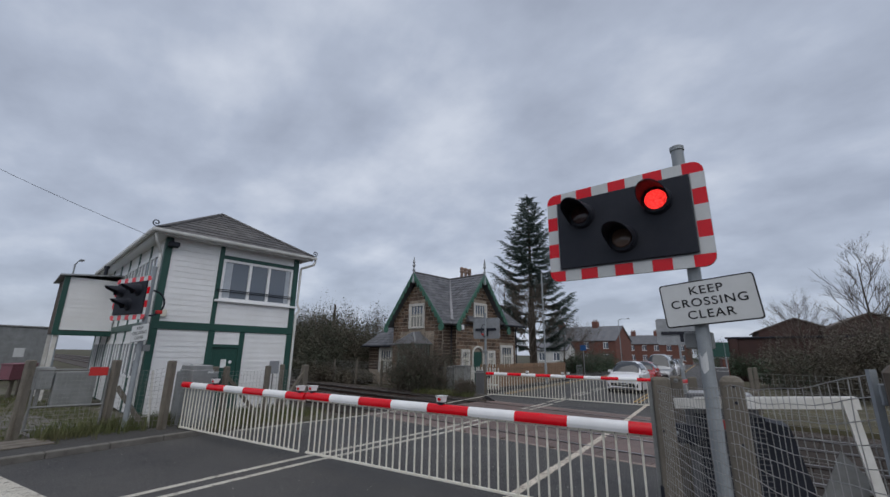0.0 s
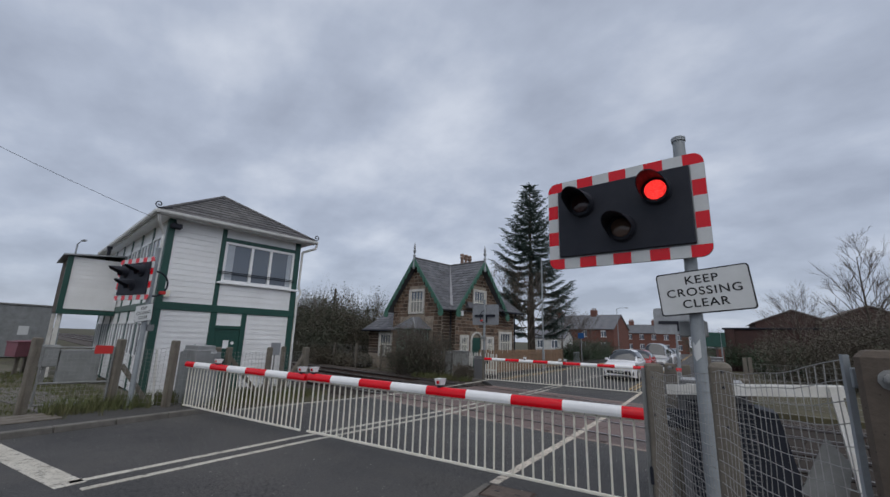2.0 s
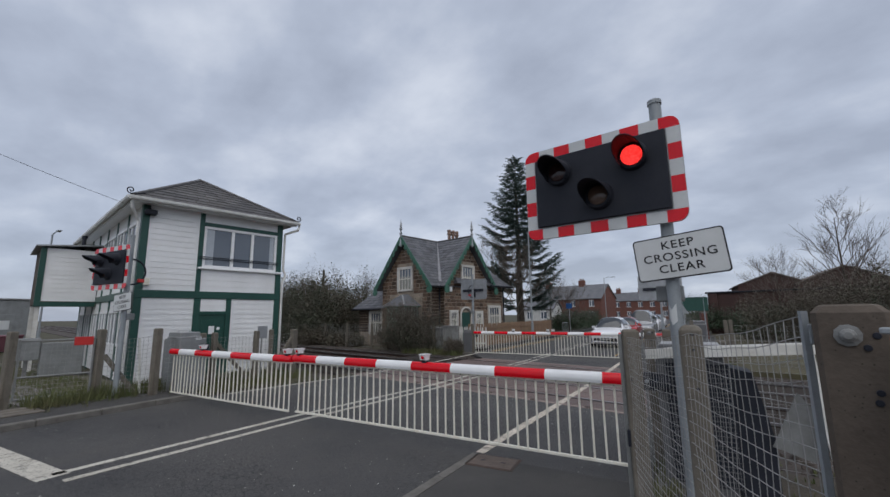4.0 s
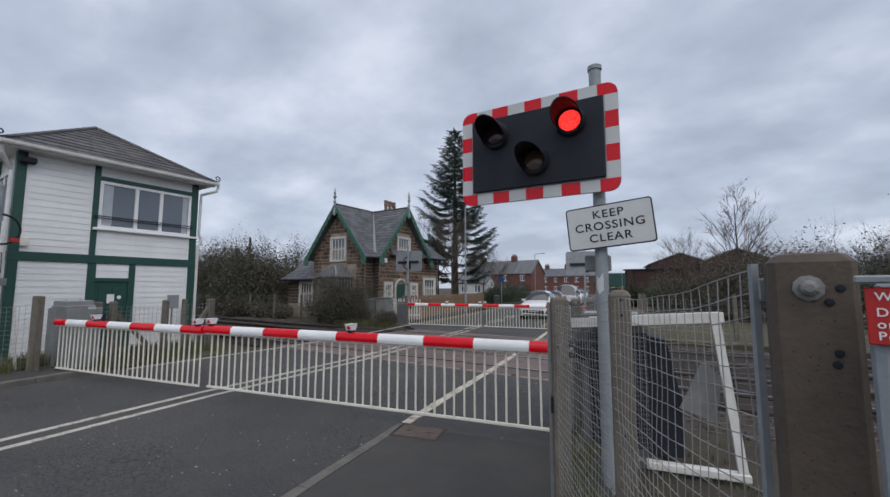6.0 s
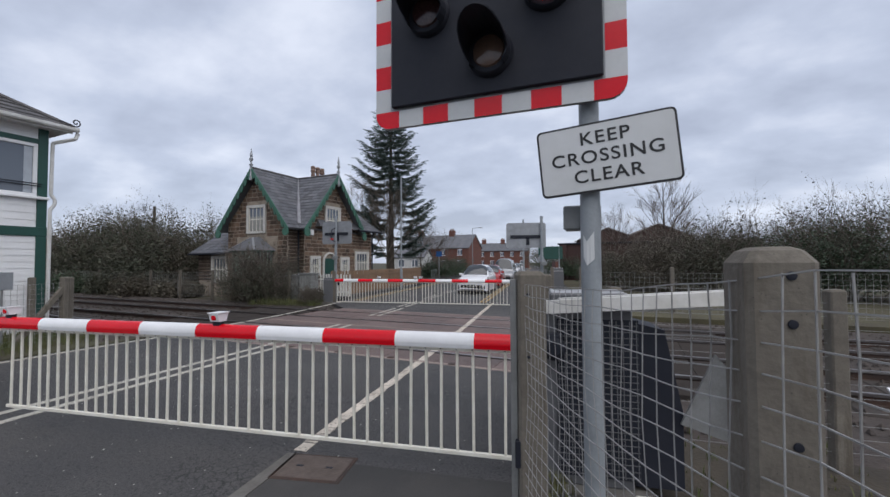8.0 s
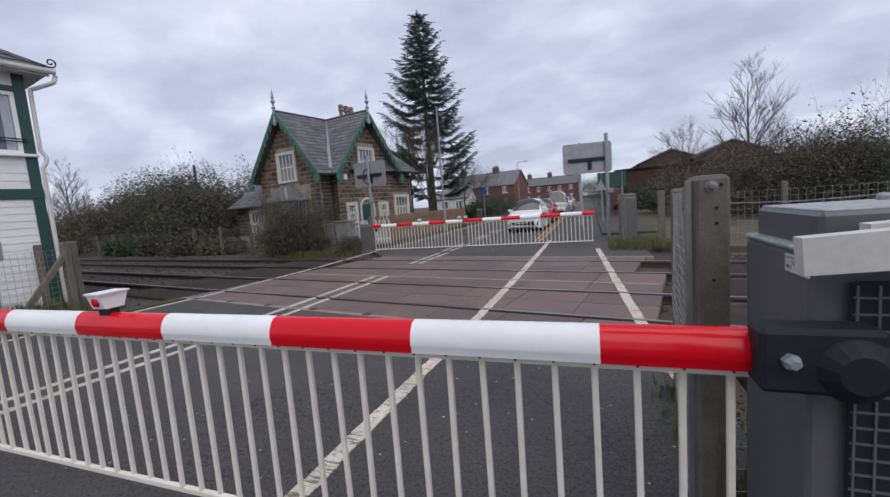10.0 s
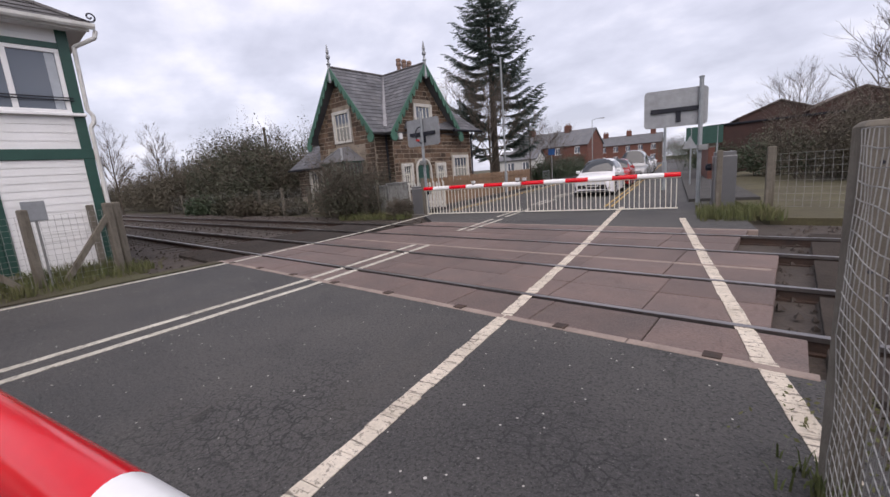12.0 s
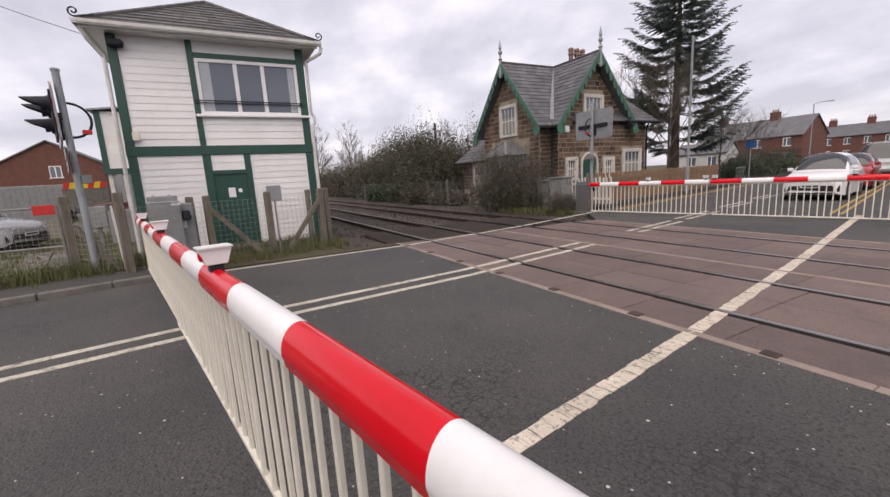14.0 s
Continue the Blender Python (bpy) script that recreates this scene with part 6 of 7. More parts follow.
def spray(g, p, d, w, rr):
    """One flat needle spray along d: a thin twig of short side sprigs."""
    d = d.normalized()
    side = d.cross(Vector((0, 0, 1)))
    side = side.normalized() if side.length > 0.01 else Vector((1, 0, 0))
    n = max(3, int(w / 0.055))
    for k in range(n):
        f = (k + rr.random()) / n
        q = p + d * (w * f) + Vector((0, 0, -0.10 * w * f * f))
        for sg in (-1, 1):
            tip = q + side * (sg * w * 0.34 * (1 - 0.6 * f) * rr.uniform(0.6, 1.2)) + d * (w * 0.22) + Vector((0, 0, rr.uniform(-0.07, 0.03)))
            m = q.lerp(tip, 0.5)
            g.add([q, m + d * 0.020 + Vector((0, 0, 0.012)), tip, m - d * 0.020 - Vector((0, 0, 0.02))], [(0, 1, 2, 3)])


def spruce(x, y, h, seed):
    """Cedar-like conifer: open tiers of rising boughs, each a drooping fan of needle sprays."""
    rr = random.Random(seed)
    t = thing("conifer", pose(x, y, -0.2), "tall dark blue-green conifer with layered upswept branches", "tree")
    tr, br, nd = Geo(), Geo(), Geo()
    tr.lathe((0, 0, 0), [(0.34, 0), (0.26, h * 0.2), (0.18, h * 0.5), (0.08, h * 0.8), (0.015, h)], 9)
    z, tier = h * 0.17, 0
    while z < h * 0.985:
        f = (z / h - 0.17) / 0.83
        reach = 4.55 * (1 - f) ** 0.82 * (0.72 + 0.28 * min(1, f / 0.18)) + 0.16
        n = 5 if f < 0.8 else 4
        a0 = tier * 2.4
        for k in range(n):
            a = a0 + 2 * math.pi * k / n + rr.uniform(-0.4, 0.4)
            L = reach * rr.uniform(0.62, 1.12)
            if f < 0.8 and rr.random() < 0.12:
                continue
            out = Vector((math.cos(a), math.sin(a), 0))
            side = Vector((-math.sin(a), math.cos(a), 0))
            m = 8
            rise = rr.uniform(0.10, 0.30) + 0.22 * f
            bend = rr.uniform(-0.15, 0.15)
            pts = []
            for i in range(m + 1):
                q = i / m
                pts.append(out * (L * q) + side * (bend * L * q * q) + Vector((0, 0, z + L * (rise * q - 0.16 * math.sin(math.pi * q)))))
            for i in range(m):
                r = (0.045 * (1 - f * 0.6)) * (1 - i / m) + 0.006
                br.tube(pts[i], pts[i + 1], r, r * 0.8, 4, False)
            bare = 0.30 if f < 0.35 else 0.12
            count = int(5 + L * 7)
            for j in range(count):
                q = bare + (1 - bare) * (j + rr.random()) / count
                i = min(m - 1, int(q * m))
                p = pts[i].lerp(pts[i + 1], q * m - i)
                w = (0.30 + 0.20 * L * (1 - q) ** 0.6) * rr.uniform(0.6, 1.15)
                for sg in (-1, 1):
                    d = out * rr.uniform(0.5, 1.1) + side * sg * rr.uniform(0.5, 1.0) + Vector((0, 0, rr.uniform(-0.30, 0.10)))
                    spray(nd, p, d, w, rr)
                if rr.random() < 0.5:
                    spray(nd, p, out + Vector((0, 0, rr.uniform(-0.5, 0.25))), w * 0.8, rr)
            spray(nd, pts[-1], out + Vector((0, 0, 0.15)), 0.45, rr)
        z += (0.30 + 0.42 * (1 - f)) * rr.uniform(0.8, 1.2)
        tier += 1
    for k in range(10):
        spray(nd, Vector((0, 0, h * (0.955 + 0.004 * k))), Vector((math.cos(k * 2.4), math.sin(k * 2.4), 1.0)), 0.28, rr)
    part("trunk", tr, BARK, t)
    part("branchwork", br, BARK, t)
    part("crown", nd, NEEDLE, t, "dark blue-green needles")
    return t


spruce(-12.2, 34.0, 16.2, 11)
bare_tree(-11.3, 31.0, 8.0, 5, "bare tree standing before the conifer", 0.34)
bare_tree(-10.2, 36.0, 6.0, 6, "small bare tree by the fence", 0.36)
bare_tree(-13.6, 31.5, 8.4, 16, "bare tree behind the house", 0.34)
bare_tree(-9.9, 41.0, 4.6, 17, "low bare tree beside the pavement", 0.42)
shrub(-13.0, 18.9, -0.1, 2.6, 3.1, 21, BRAMBLE, "untidy bush in front of the bay window", 2600, 46, 0.055, "garden shrubs")
shrub(-14.6, 19.3, -0.1, 1.8, 1.5, 22, SCRUB, "low bush by the house wall", 1200, 26, 0.05, "garden shrubs")
shrub(-12.0, 18.7, -0.1, 1.5, 1.7, 23, BRAMBLE, "dull green bush behind the cabinets", 1300, 30, 0.05, "garden shrubs")
shrub(-9.75, 18.2, -0.1, 1.0, 0.9, 24, SCRUB, "dry weeds at the signal pole", 700, 26, 0.05, "garden shrubs")
# scrub on the west side, beyond the tracks
k = 0
for (x, y, w, h, m) in ((-22.2, 25.0, 4.0, 4.6, SCRUB), (-24.6, 24.2, 4.6, 6.0, BRAMBLE), (-27.2, 25.5, 5.0, 6.6, BRAMBLE), (-30.2, 25.5, 5.0, 6.0, BRAMBLE), (-33.6, 27, 5.4, 6.4, BRAMBLE), (-37.5, 27, 5.6, 6.2, SCRUB),
                         (-42, 30, 5.5, 5.4, SCRUB), (-47, 29, 6, 4.8, SCRUB), (-53, 30, 6, 4.6, SCRUB), (-60, 30, 7, 4.2, SCRUB), (-68, 29, 8, 4.0, SCRUB), (-20.8, 27.5, 3, 3.4, SCRUB), (-26, 22.0, 2.4, 1.6, BRAMBLE), (-22.6, 21.0, 2.4, 1.3, SCRUB), (-29.6, 22.3, 2.6, 1.7, IVY), (-19.8, 20.8, 2.2, 1.1, SCRUB)):
    shrub(x, y, -0.2, w, h, 100 + k, m, "tangled winter scrub beyond the tracks" if m is SCRUB else "dark evergreen bush among winter scrub", int(2400 + 170 * w * h), 34, 0.105)
    k += 1
for x, y, h, s in ((-28.5, 28, 6.6, 31), (-34, 30, 7.0, 32), (-41, 25.5, 8.0, 33), (-46, 24, 8.6, 34), (-57, 25, 9.0, 35), (-24.5, 28, 6.0, 36)):
    bare_tree(x, y, h, s, "slender bare tree in the lineside scrub", 0.24)
# overgrown bank on the east side
for (x, y, w, h, m) in ((5.2, 28.5, 3.6, 3.4, SCRUB), (7.2, 26.4, 3.8, 3.9, SCRUB), (9.6, 25, 4.2, 4.5, BRAMBLE), (12.2, 22.8, 4.4, 4.7, IVY), (14.9, 20.8, 4.6, 5.0, BRAMBLE), (17.7, 18.8, 4.8, 5.2, SCRUB),
                         (20.6, 17.0, 5.0, 5.4, BRAMBLE), (23.8, 15.0, 5.2, 5.8, IVY), (27.4, 13.4, 5.6, 6.0, SCRUB), (31.6, 11.8, 6, 6.2, BRAMBLE), (13.5, 26.0, 4, 5.2, SCRUB), (19, 22.5, 4.8, 5.8, SCRUB), (25.4, 19.2, 5, 6.4, SCRUB), (36, 9, 6, 6, SCRUB), (8.6, 29.6, 4, 4.6, SCRUB)):
    shrub(x, y, 0.0, w, h, 200 + k, m, "dense bramble and ivy scrub on the bank" if m is not SCRUB else "grey-brown winter scrub on the bank", int(1800 + 150 * w * h), 36, 0.075)
    k += 1
for x, y, h, s, wd in ((8.6, 34, 9.2, 41, 0.27), (6.2, 40, 6.6, 43, 0.34), (21, 21, 7.6, 44, 0.26), (26, 16.5, 8.2, 45, 0.26)):
    bare_tree(x, y, h, s, "bare tree rising above the bank", wd)
for (x, y, w, h) in ((4.3, 33.5, 3.2, 2.6), (6.6, 32.5, 3.2, 2.4), (-10.9, 43, 3.2, 2.2), (-10.7, 47.5, 3.4, 2.6), (-10.9, 52, 3.4, 2.6), (2.2, 46, 2.4, 2.8), (-0.4, 98, 5.0, 6.0), (3.4, 97, 5.5, 5.4)):
    shrub(x, y, 0.0, w, h, 300 + k, IVY, "dark green garden hedge", 2600, 30, 0.09, "hedges")
    k += 1

# tufts of grass and weeds along edges
tuft = Geo()
r_ = random.Random(77)


def tufts(n, pick, hmin, hmax):
    for _ in range(n):
        x, y, z = pick()
        for b in range(5):
            a = r_.uniform(0, 6.28)
            hgt = r_.uniform(hmin, hmax)
            l = Vector((math.cos(a), math.sin(a), 0)) * hgt * r_.uniform(0.15, 0.6)
            s = Vector((-math.sin(a), math.cos(a), 0)) * 0.006
            p = Vector((x + r_.uniform(-0.04, 0.04), y + r_.uniform(-0.04, 0.04), z))
            m = p + l * 0.45 + Vector((0, 0, hgt * 0.7))
            tuft.add([p - s, p + s, m + s * 0.7, m - s * 0.7, p + l + Vector((0, 0, hgt))], [(0, 1, 2, 3), (3, 2, 4)])


tufts(900, lambda: (r_.uniform(-12.1, -9.6), r_.uniform(5.8, 9.4), 0.0), 0.06, 0.28)
tufts(500, lambda: (-10.9 + r_.gauss(0, 0.25), r_.uniform(3.2, 5.6), 0.08), 0.08, 0.35)
tufts(2600, lambda: (r_.uniform(-22, -11.5), r_.uniform(1.5, 5.4), 0.05), 0.03, 0.12)
tufts(220, lambda: (0.02 + r_.gauss(0, 0.07), r_.uniform(3.6, 7.5), 0.0), 0.04, 0.16)
tufts(150, lambda: (r_.uniform(0.2, 2.6), r_.uniform(4.0, 7.2), -0.07), 0.03, 0.09)
tufts(400, lambda: (r_.uniform(-0.1, 1.4), r_.uniform(15.6, 17.6), 0.0), 0.08, 0.3)
tufts(500, lambda: (r_.uniform(-12.5, -9.2), r_.uniform(17.3, 18.8), -0.1), 0.06, 0.3)
solid("weeds", tuft, WEED, "rough grass and weeds along fences and kerbs", "weeds", "", "stuff")
moss = Geo()
for _ in range(1500):
    x, y = (0.03 + r_.gauss(0, 0.09), r_.uniform(3.4, 4.4)) if r_.random() < 0.4 else (0.45 + r_.gauss(0, 0.25), r_.uniform(6.2, 8.2))
    leaf(moss, Vector((x, y, r_.uniform(0.0, 0.06))), 0.018, r_)
solid("weeds", moss, WEED, "low mossy weeds at the fence foot", "weeds", "", "stuff")

# ---- cars ----


def car(m, paint, label, L=4.1, W=1.74, Hh=1.5, van=False):
    c = thing("car", m, label, "car", "queueing cars")
    hw = W / 2
    hood = 0.95 if not van else 0.6
    # body sections from nose (y=0) to tail: y, half width at sill, half width at waist, sill z, waist z
    sec = [(0.0, hw * 0.72, hw * 0.70, 0.28, 0.62), (0.10, hw * 0.88, hw * 0.84, 0.20, 0.76), (0.35, hw * 0.97, hw * 0.93, 0.17, 0.85), (0.8, hw, hw * 0.96, 0.17, 0.92), (hood + 0.25, hw, hw * 0.97, 0.17, 0.96),
           (2.2, hw, hw * 0.98, 0.17, 0.98), (L - 0.6, hw, hw * 0.97, 0.18, 1.0), (L - 0.1, hw * 0.95, hw * 0.92, 0.25, 0.95), (L, hw * 0.86, hw * 0.84, 0.32, 0.85)]
    g = Geo()
    ring = []
    for y, a, b, z0, z1 in sec:
        zm = (z0 + z1) / 2
        ring.append([(-a, y, z0), (-a * 1.0, y, zm), (-b, y, z1 - 0.08), (-b * 0.86, y, z1), (0, y, z1 + 0.03), (b * 0.86, y, z1), (b, y, z1 - 0.08), (a * 1.0, y, zm), (a, y, z0)])
    n = 9
    vs = [p for r in ring for p in r]
    fs = []
    for i in range(len(ring) - 1):
        for j in range(n):
            k = (j + 1) % n
            fs.append((i * n + j, i * n + k, (i + 1) * n + k, (i + 1) * n + j))
    fs += [tuple(range(n)), tuple(range((len(ring) - 1) * n, len(ring) * n))]
    g.add(vs, fs)
    part("body", g, paint, c, "", True)
    yb, yt, ye, yf = hood + 0.1, hood + 0.85, L - 0.75, L - 0.15
    if van:
        yt, ye = hood + 0.6, L - 0.2
    b0 = hw * 0.93

    def shell(y, t, off=0.0):
        """Point on the rounded cabin at length y and girth t (0 one waist, 1 the other), pushed out by off."""
        f = min(1.0, max(0.0, (y - yb) / (yt - yb)))
        r = min(1.0, max(0.0, (yf - y) / (yf - ye)))
        top = 0.93 + (Hh - 0.93 + off) * (math.sin(f * math.pi / 2) ** 0.85) * (math.sin(r * math.pi / 2) ** 0.6)
        a = math.pi * t
        c, d = math.cos(a), math.sin(a)
        w = b0 - 0.10 * (top - 0.93)
        return Vector((-(w + off) * math.copysign(abs(c) ** 0.62, c) * (1 - 0.16 * d), y - off * (1 - f), 0.93 + (top - 0.93) * max(0.0, d) ** 0.62))

    def skin(y0, y1, t0, t1, ny, nt, off):
        vs = [shell(y0 + (y1 - y0) * i / ny, t0 + (t1 - t0) * j / nt, off) for i in range(ny + 1) for j in range(nt + 1)]
        fs = [(i * (nt + 1) + j, i * (nt + 1) + j + 1, (i + 1) * (nt + 1) + j + 1, (i + 1) * (nt + 1) + j) for i in range(ny) for j in range(nt)]
        return Geo().add(vs, fs)
    cabin = part("cabin", skin(yb, yf, 0, 1, 22, 20, 0.0), paint, c, "", True)
    part("windscreen", skin(yb + 0.05, yt - 0.12, 0.17, 0.83, 8, 12, 0.012), CARGLASS, cabin, "dark windscreen", True)
    for s in (-1, 1):
        t0, t1 = (0.05, 0.24) if s < 0 else (0.76, 0.95)
        part("side_window", skin(yt - 0.35, ye - 0.1, t0, t1, 8, 4, 0.010), CARGLASS, cabin, "", True)
        mir = part("mirror", Geo().box(s * (hw + 0.02) - 0.09, hood + 0.35, 0.96, s * (hw + 0.02) + 0.09, hood + 0.45, 1.09, 0.03), paint, c)
        hl = part("headlight", Geo().prism([(s * hw * 0.46, 0.02, 0.70), (s * hw * 0.86, 0.14, 0.75), (s * hw * 0.88, 0.16, 0.67), (s * hw * 0.62, 0.035, 0.655)], (0, -0.02, 0.0)), CHROME, c, "clear headlight")
        part("rim_trim", Geo().prism([(s * hw * 0.62, 0.0, 0.42), (s * hw * 0.86, 0.08, 0.50), (s * hw * 0.86, 0.08, 0.30), (s * hw * 0.70, -0.005, 0.28)], (0, 0.04, 0)), PLASTIC, c, "black bumper corner")
        for y in (0.72, L - 0.78):
            w = part("wheel", Geo().lathe((s * (hw - 0.19), y, 0.31), [(0.20, 0), (0.30, 0.01), (0.315, 0.05), (0.315, 0.15), (0.30, 0.19), (0.20, 0.2)], 20, (s, 0, 0)), TYRE, c, "black tyre", True)
            part("rim", Geo().lathe((s * (hw + 0.006), y, 0.31), [(0.20, 0), (0.19, 0.01), (0.05, 0.0), (0.03, 0.012)], 16, (s, 0, 0)), CHROME, w, "alloy rim")
    part("grille", Geo().prism([(-hw * 0.66, -0.012, 0.50), (hw * 0.66, -0.012, 0.50), (hw * 0.74, 0.0, 0.30), (hw * 0.60, 0.01, 0.24), (-hw * 0.60, 0.01, 0.24), (-hw * 0.74, 0.0, 0.30)], (0, 0.05, 0)), PLASTIC, c, "wide black grille")
    part("upper_grille", Geo().prism([(-hw * 0.34, 0.012, 0.62), (hw * 0.34, 0.012, 0.62), (hw * 0.3, 0.01, 0.575), (-hw * 0.3, 0.01, 0.575)], (0, 0.03, 0)), PLASTIC, c)
    pl = part("number_plate", Geo().box(-0.26, -0.03, 0.43, 0.26, -0.016, 0.54, 0.003), SIGNFACE, c, "white number plate")
    part("plate_bar", Geo().box(-0.21, -0.034, 0.46, 0.21, -0.0302, 0.51), BLACKPAINT, pl)
    part("underbody", Geo().box(-hw * 0.9, 0.2, 0.14, hw * 0.9, L - 0.2, 0.3), PLASTIC, c)
    return c


car(pose(-3.62, 23.2, 0, 0, 0, -2), CARWHITE, "white hatchback waiting at the far barrier", 3.7, 1.68, 1.56)
car(pose(-3.5, 28.3, 0, 0, 0, 0), CARRED, "dark red car queueing behind the white one", 4.1, 1.78, 1.5)
car(pose(-3.1, 35.0, 0, 0, 0, 0), CARGREY, "silver van in the queue", 4.8, 1.9, 2.0, True)
car(pose(-3.2, 43.0, 0, 0, 0, 0), CARWHITE, "white car further back in the queue", 4.2, 1.78, 1.5)
car(pose(-3.3, 50.0, 0, 0, 0, 0), CARGREY, "silver car far back in the queue", 4.2, 1.78, 1.5)
car(pose(-3.4, 57.0, 0, 0, 0, 0), CARWHITE, "pale car at the end of the queue", 4.2, 1.78, 1.55)
car(pose(-18.6, 3.0, 0.06, 0, 0, 150), CARGREY, "silver off-road car parked in the yard", 4.5, 1.9, 1.75)

# ---- buildings in the distance ----


def house_row(name, m, L, D, eave, ridge, wallm, label, chimneys=(), windows=(), tiles=None):
    h = thing(name, m, label, "house", "distant houses")
    w = part("wall", Geo().prism([(0, 0, 0), (D, 0, 0), (D, 0, eave), (D / 2, 0, ridge - 0.1), (0, 0, eave)], (0, L, 0)), wallm, h)
    r = Geo()
    k = (ridge - eave) / (D / 2)
    for s in (-1, 1):
        r.slab([(D / 2, -0.2, ridge + 0.1), (D / 2 + s * (D / 2 + 0.3), -0.2, eave - 0.3 * k + 0.1), (D / 2 + s * (D / 2 + 0.3), L + 0.2, eave - 0.3 * k + 0.1), (D / 2, L + 0.2, ridge + 0.1)], 0.12 * s)
    rf = part("roof", r, tiles or SLATE2, h, "brown tiled roof" if tiles else "grey slate roof")
    for y in chimneys:
        ch = part("chimney", Geo().box(D / 2 - 0.45, y - 0.6, ridge - 0.6, D / 2 + 0.45, y + 0.6, ridge + 1.1, 0.03), BRICK, rf, "brick chimney stack")
        for q in (-0.35, 0.0, 0.35):
            part("pot", Geo().lathe((D / 2, y + q, ridge + 1.1), [(0.12, 0), (0.1, 0.4)], 8), TERRA, ch)
    for face, a, z in windows:
        if face == "front":
            g = Geo().box(a - 0.5, -0.04, z, a + 0.5, 0.02, z + 1.2)
            f = Geo().box(a - 0.6, -0.06, z - 0.1, a + 0.6, -0.02, z, 0.01)
        else:
            g = Geo().box(D - 0.02, a - 0.5, z, D + 0.04, a + 0.5, z + 1.2)
            f = Geo().box(D + 0.02, a - 0.6, z - 0.1, D + 0.06, a + 0.6, z, 0.01)
        wn = part("window", g, GLASS, h)
        part("sill", f, UPVC, wn)
        if face == "front":
            part("frame", Geo().box(a - 0.05, -0.07, z, a + 0.05, -0.03, z + 1.2).box(a - 0.5, -0.07, z + 1.1, a + 0.5, -0.03, z + 1.2).box(a - 0.5, -0.07, z, a - 0.42, -0.03, z + 1.2).box(a + 0.42, -0.07, z, a + 0.5, -0.03, z + 1.2), UPVC, wn)
        else:
            part("frame", Geo().box(D + 0.03, a - 0.05, z, D + 0.07, a + 0.05, z + 1.2).box(D + 0.03, a - 0.5, z + 1.1, D + 0.07, a + 0.5, z + 1.2).box(D + 0.03, a - 0.5, z, D + 0.07, a - 0.42, z + 1.2), UPVC, wn)
    return h


house_row("terrace_house", pose(-28.6, 96.3, 0, 0, 0, -104), 16, 7, 4.8, 7.6, BRICK, "red brick terrace with slate roof down the road", (2.5, 10.5), tuple(("side", 2 + 4.0 * i, z) for i in range(4) for z in (0.9, 3.2)))
house_row("outbuilding", pose(-25, 72, 0, 0, 0, -90), 6, 5, 2.6, 3.9, RENDER_W, "low white rendered outbuilding with slate roof", (), (("side", 2, 1.0), ("side", 4.4, 1.0)))
house_row("terrace_house", pose(-18.5, 126, 0, 0, 0, -90), 15, 8, 4.9, 7.1, BRICK, "row of red brick terraced houses closing the road", (2, 7.5, 13), tuple(("side", 2 + 2.8 * i, z) for i in range(5) for z in (0.9, 3.3)))
house_row("bungalow", pose(5.5, 62, 0, 0, 0, 0), 9, 7, 4.9, 6.3, BRICK_DK, "brown gabled house behind the shed", (), (), BROWN_TILE)
house_row("bungalow", pose(11.2, 61, 0, 0, 0, 0), 9, 8, 4.9, 6.6, BRICK_DK, "brown gabled house behind the bank", (), (), BROWN_TILE)

wall = thing("brick_shed", pose(1.8, 46, 0, 0, 0, -16), "long dark brick shed with a flat roof edge", "shed")
part("wall", Geo().box(0, 0, -0.2, 17, 8, 3.45), BRICK_DK, wall)
part("coping", Geo().box(-0.15, -0.15, 3.45, 17.15, 8.1, 3.6, 0.02), BLACK, wall, "dark felt roof edge")
for k in range(4):
    part("pilaster", Geo().box(0.2 + 5.1 * k, -0.2, -0.2, 0.75 + 5.1 * k, 0.0, 3.44), BRICK_DK, wall)
gate_pier = thing("brick_pier", pose(0.9, 31, 0), "red brick garden wall beside the road", "wall")
part("wall", Geo().box(0, 0, 0, 0.3, 9, 1.7, 0.02), BRICK, gate_pier)
part("coping", Geo().box(-0.05, 0, 1.7, 0.35, 9.05, 1.78, 0.01), KERB, gate_pier)

wh = house_row("warehouse", pose(-62.0, -3.35, 0, 0, 0, 81.2), 10, 8.6, 5.3, 7.7, BRICK, "red brick warehouse with a low slate roof", (), (("front", 4.6, 3.9), ("side", 3, 3.9), ("side", 7.5, 3.9)))
part("ground_cladding", Geo().box(-0.06, -0.12, 0, 8.66, -0.02, 3.0), KERB, wh, "grey cladding along the foot")
cont = thing("storage_container", pose(-45, 3.6, 0, 0, 0, -4), "grey steel storage container in the yard", "container")
part("body", Geo().box(-3, -5.5, 0, 0, 0, 2.7, 0.03), BOXGREY_L, cont)
for k in range(16):
    part("rib", Geo().box(0.0, -5.4 + 0.34 * k, 0.1, 0.03, -5.25 + 0.34 * k, 2.6, 0.006), BOXGREY_L, cont)
cabin = thing("site_cabin", pose(-33, 8.75, 0, 0, 0, 3), "grey steel site cabin with a plain door", "cabin")
part("body", Geo().box(-6, -2.9, 0.06, 0, 0, 2.95, 0.03), BOXGREY_L, cabin)
part("door", Geo().box(0.0, -1.7, 0.2, 0.03, -0.85, 2.15, 0.008), BOXGREY_L, cabin, "grey steel door")
part("roof_edge", Geo().box(-6.06, -2.96, 2.95, 0.06, 0.06, 3.05, 0.02), GALV_DULL, cabin)
part("sign", Geo().box(0.031, -1.5, 1.3, 0.036, -1.05, 1.8), SIGNFACE, cabin, "small white notice")
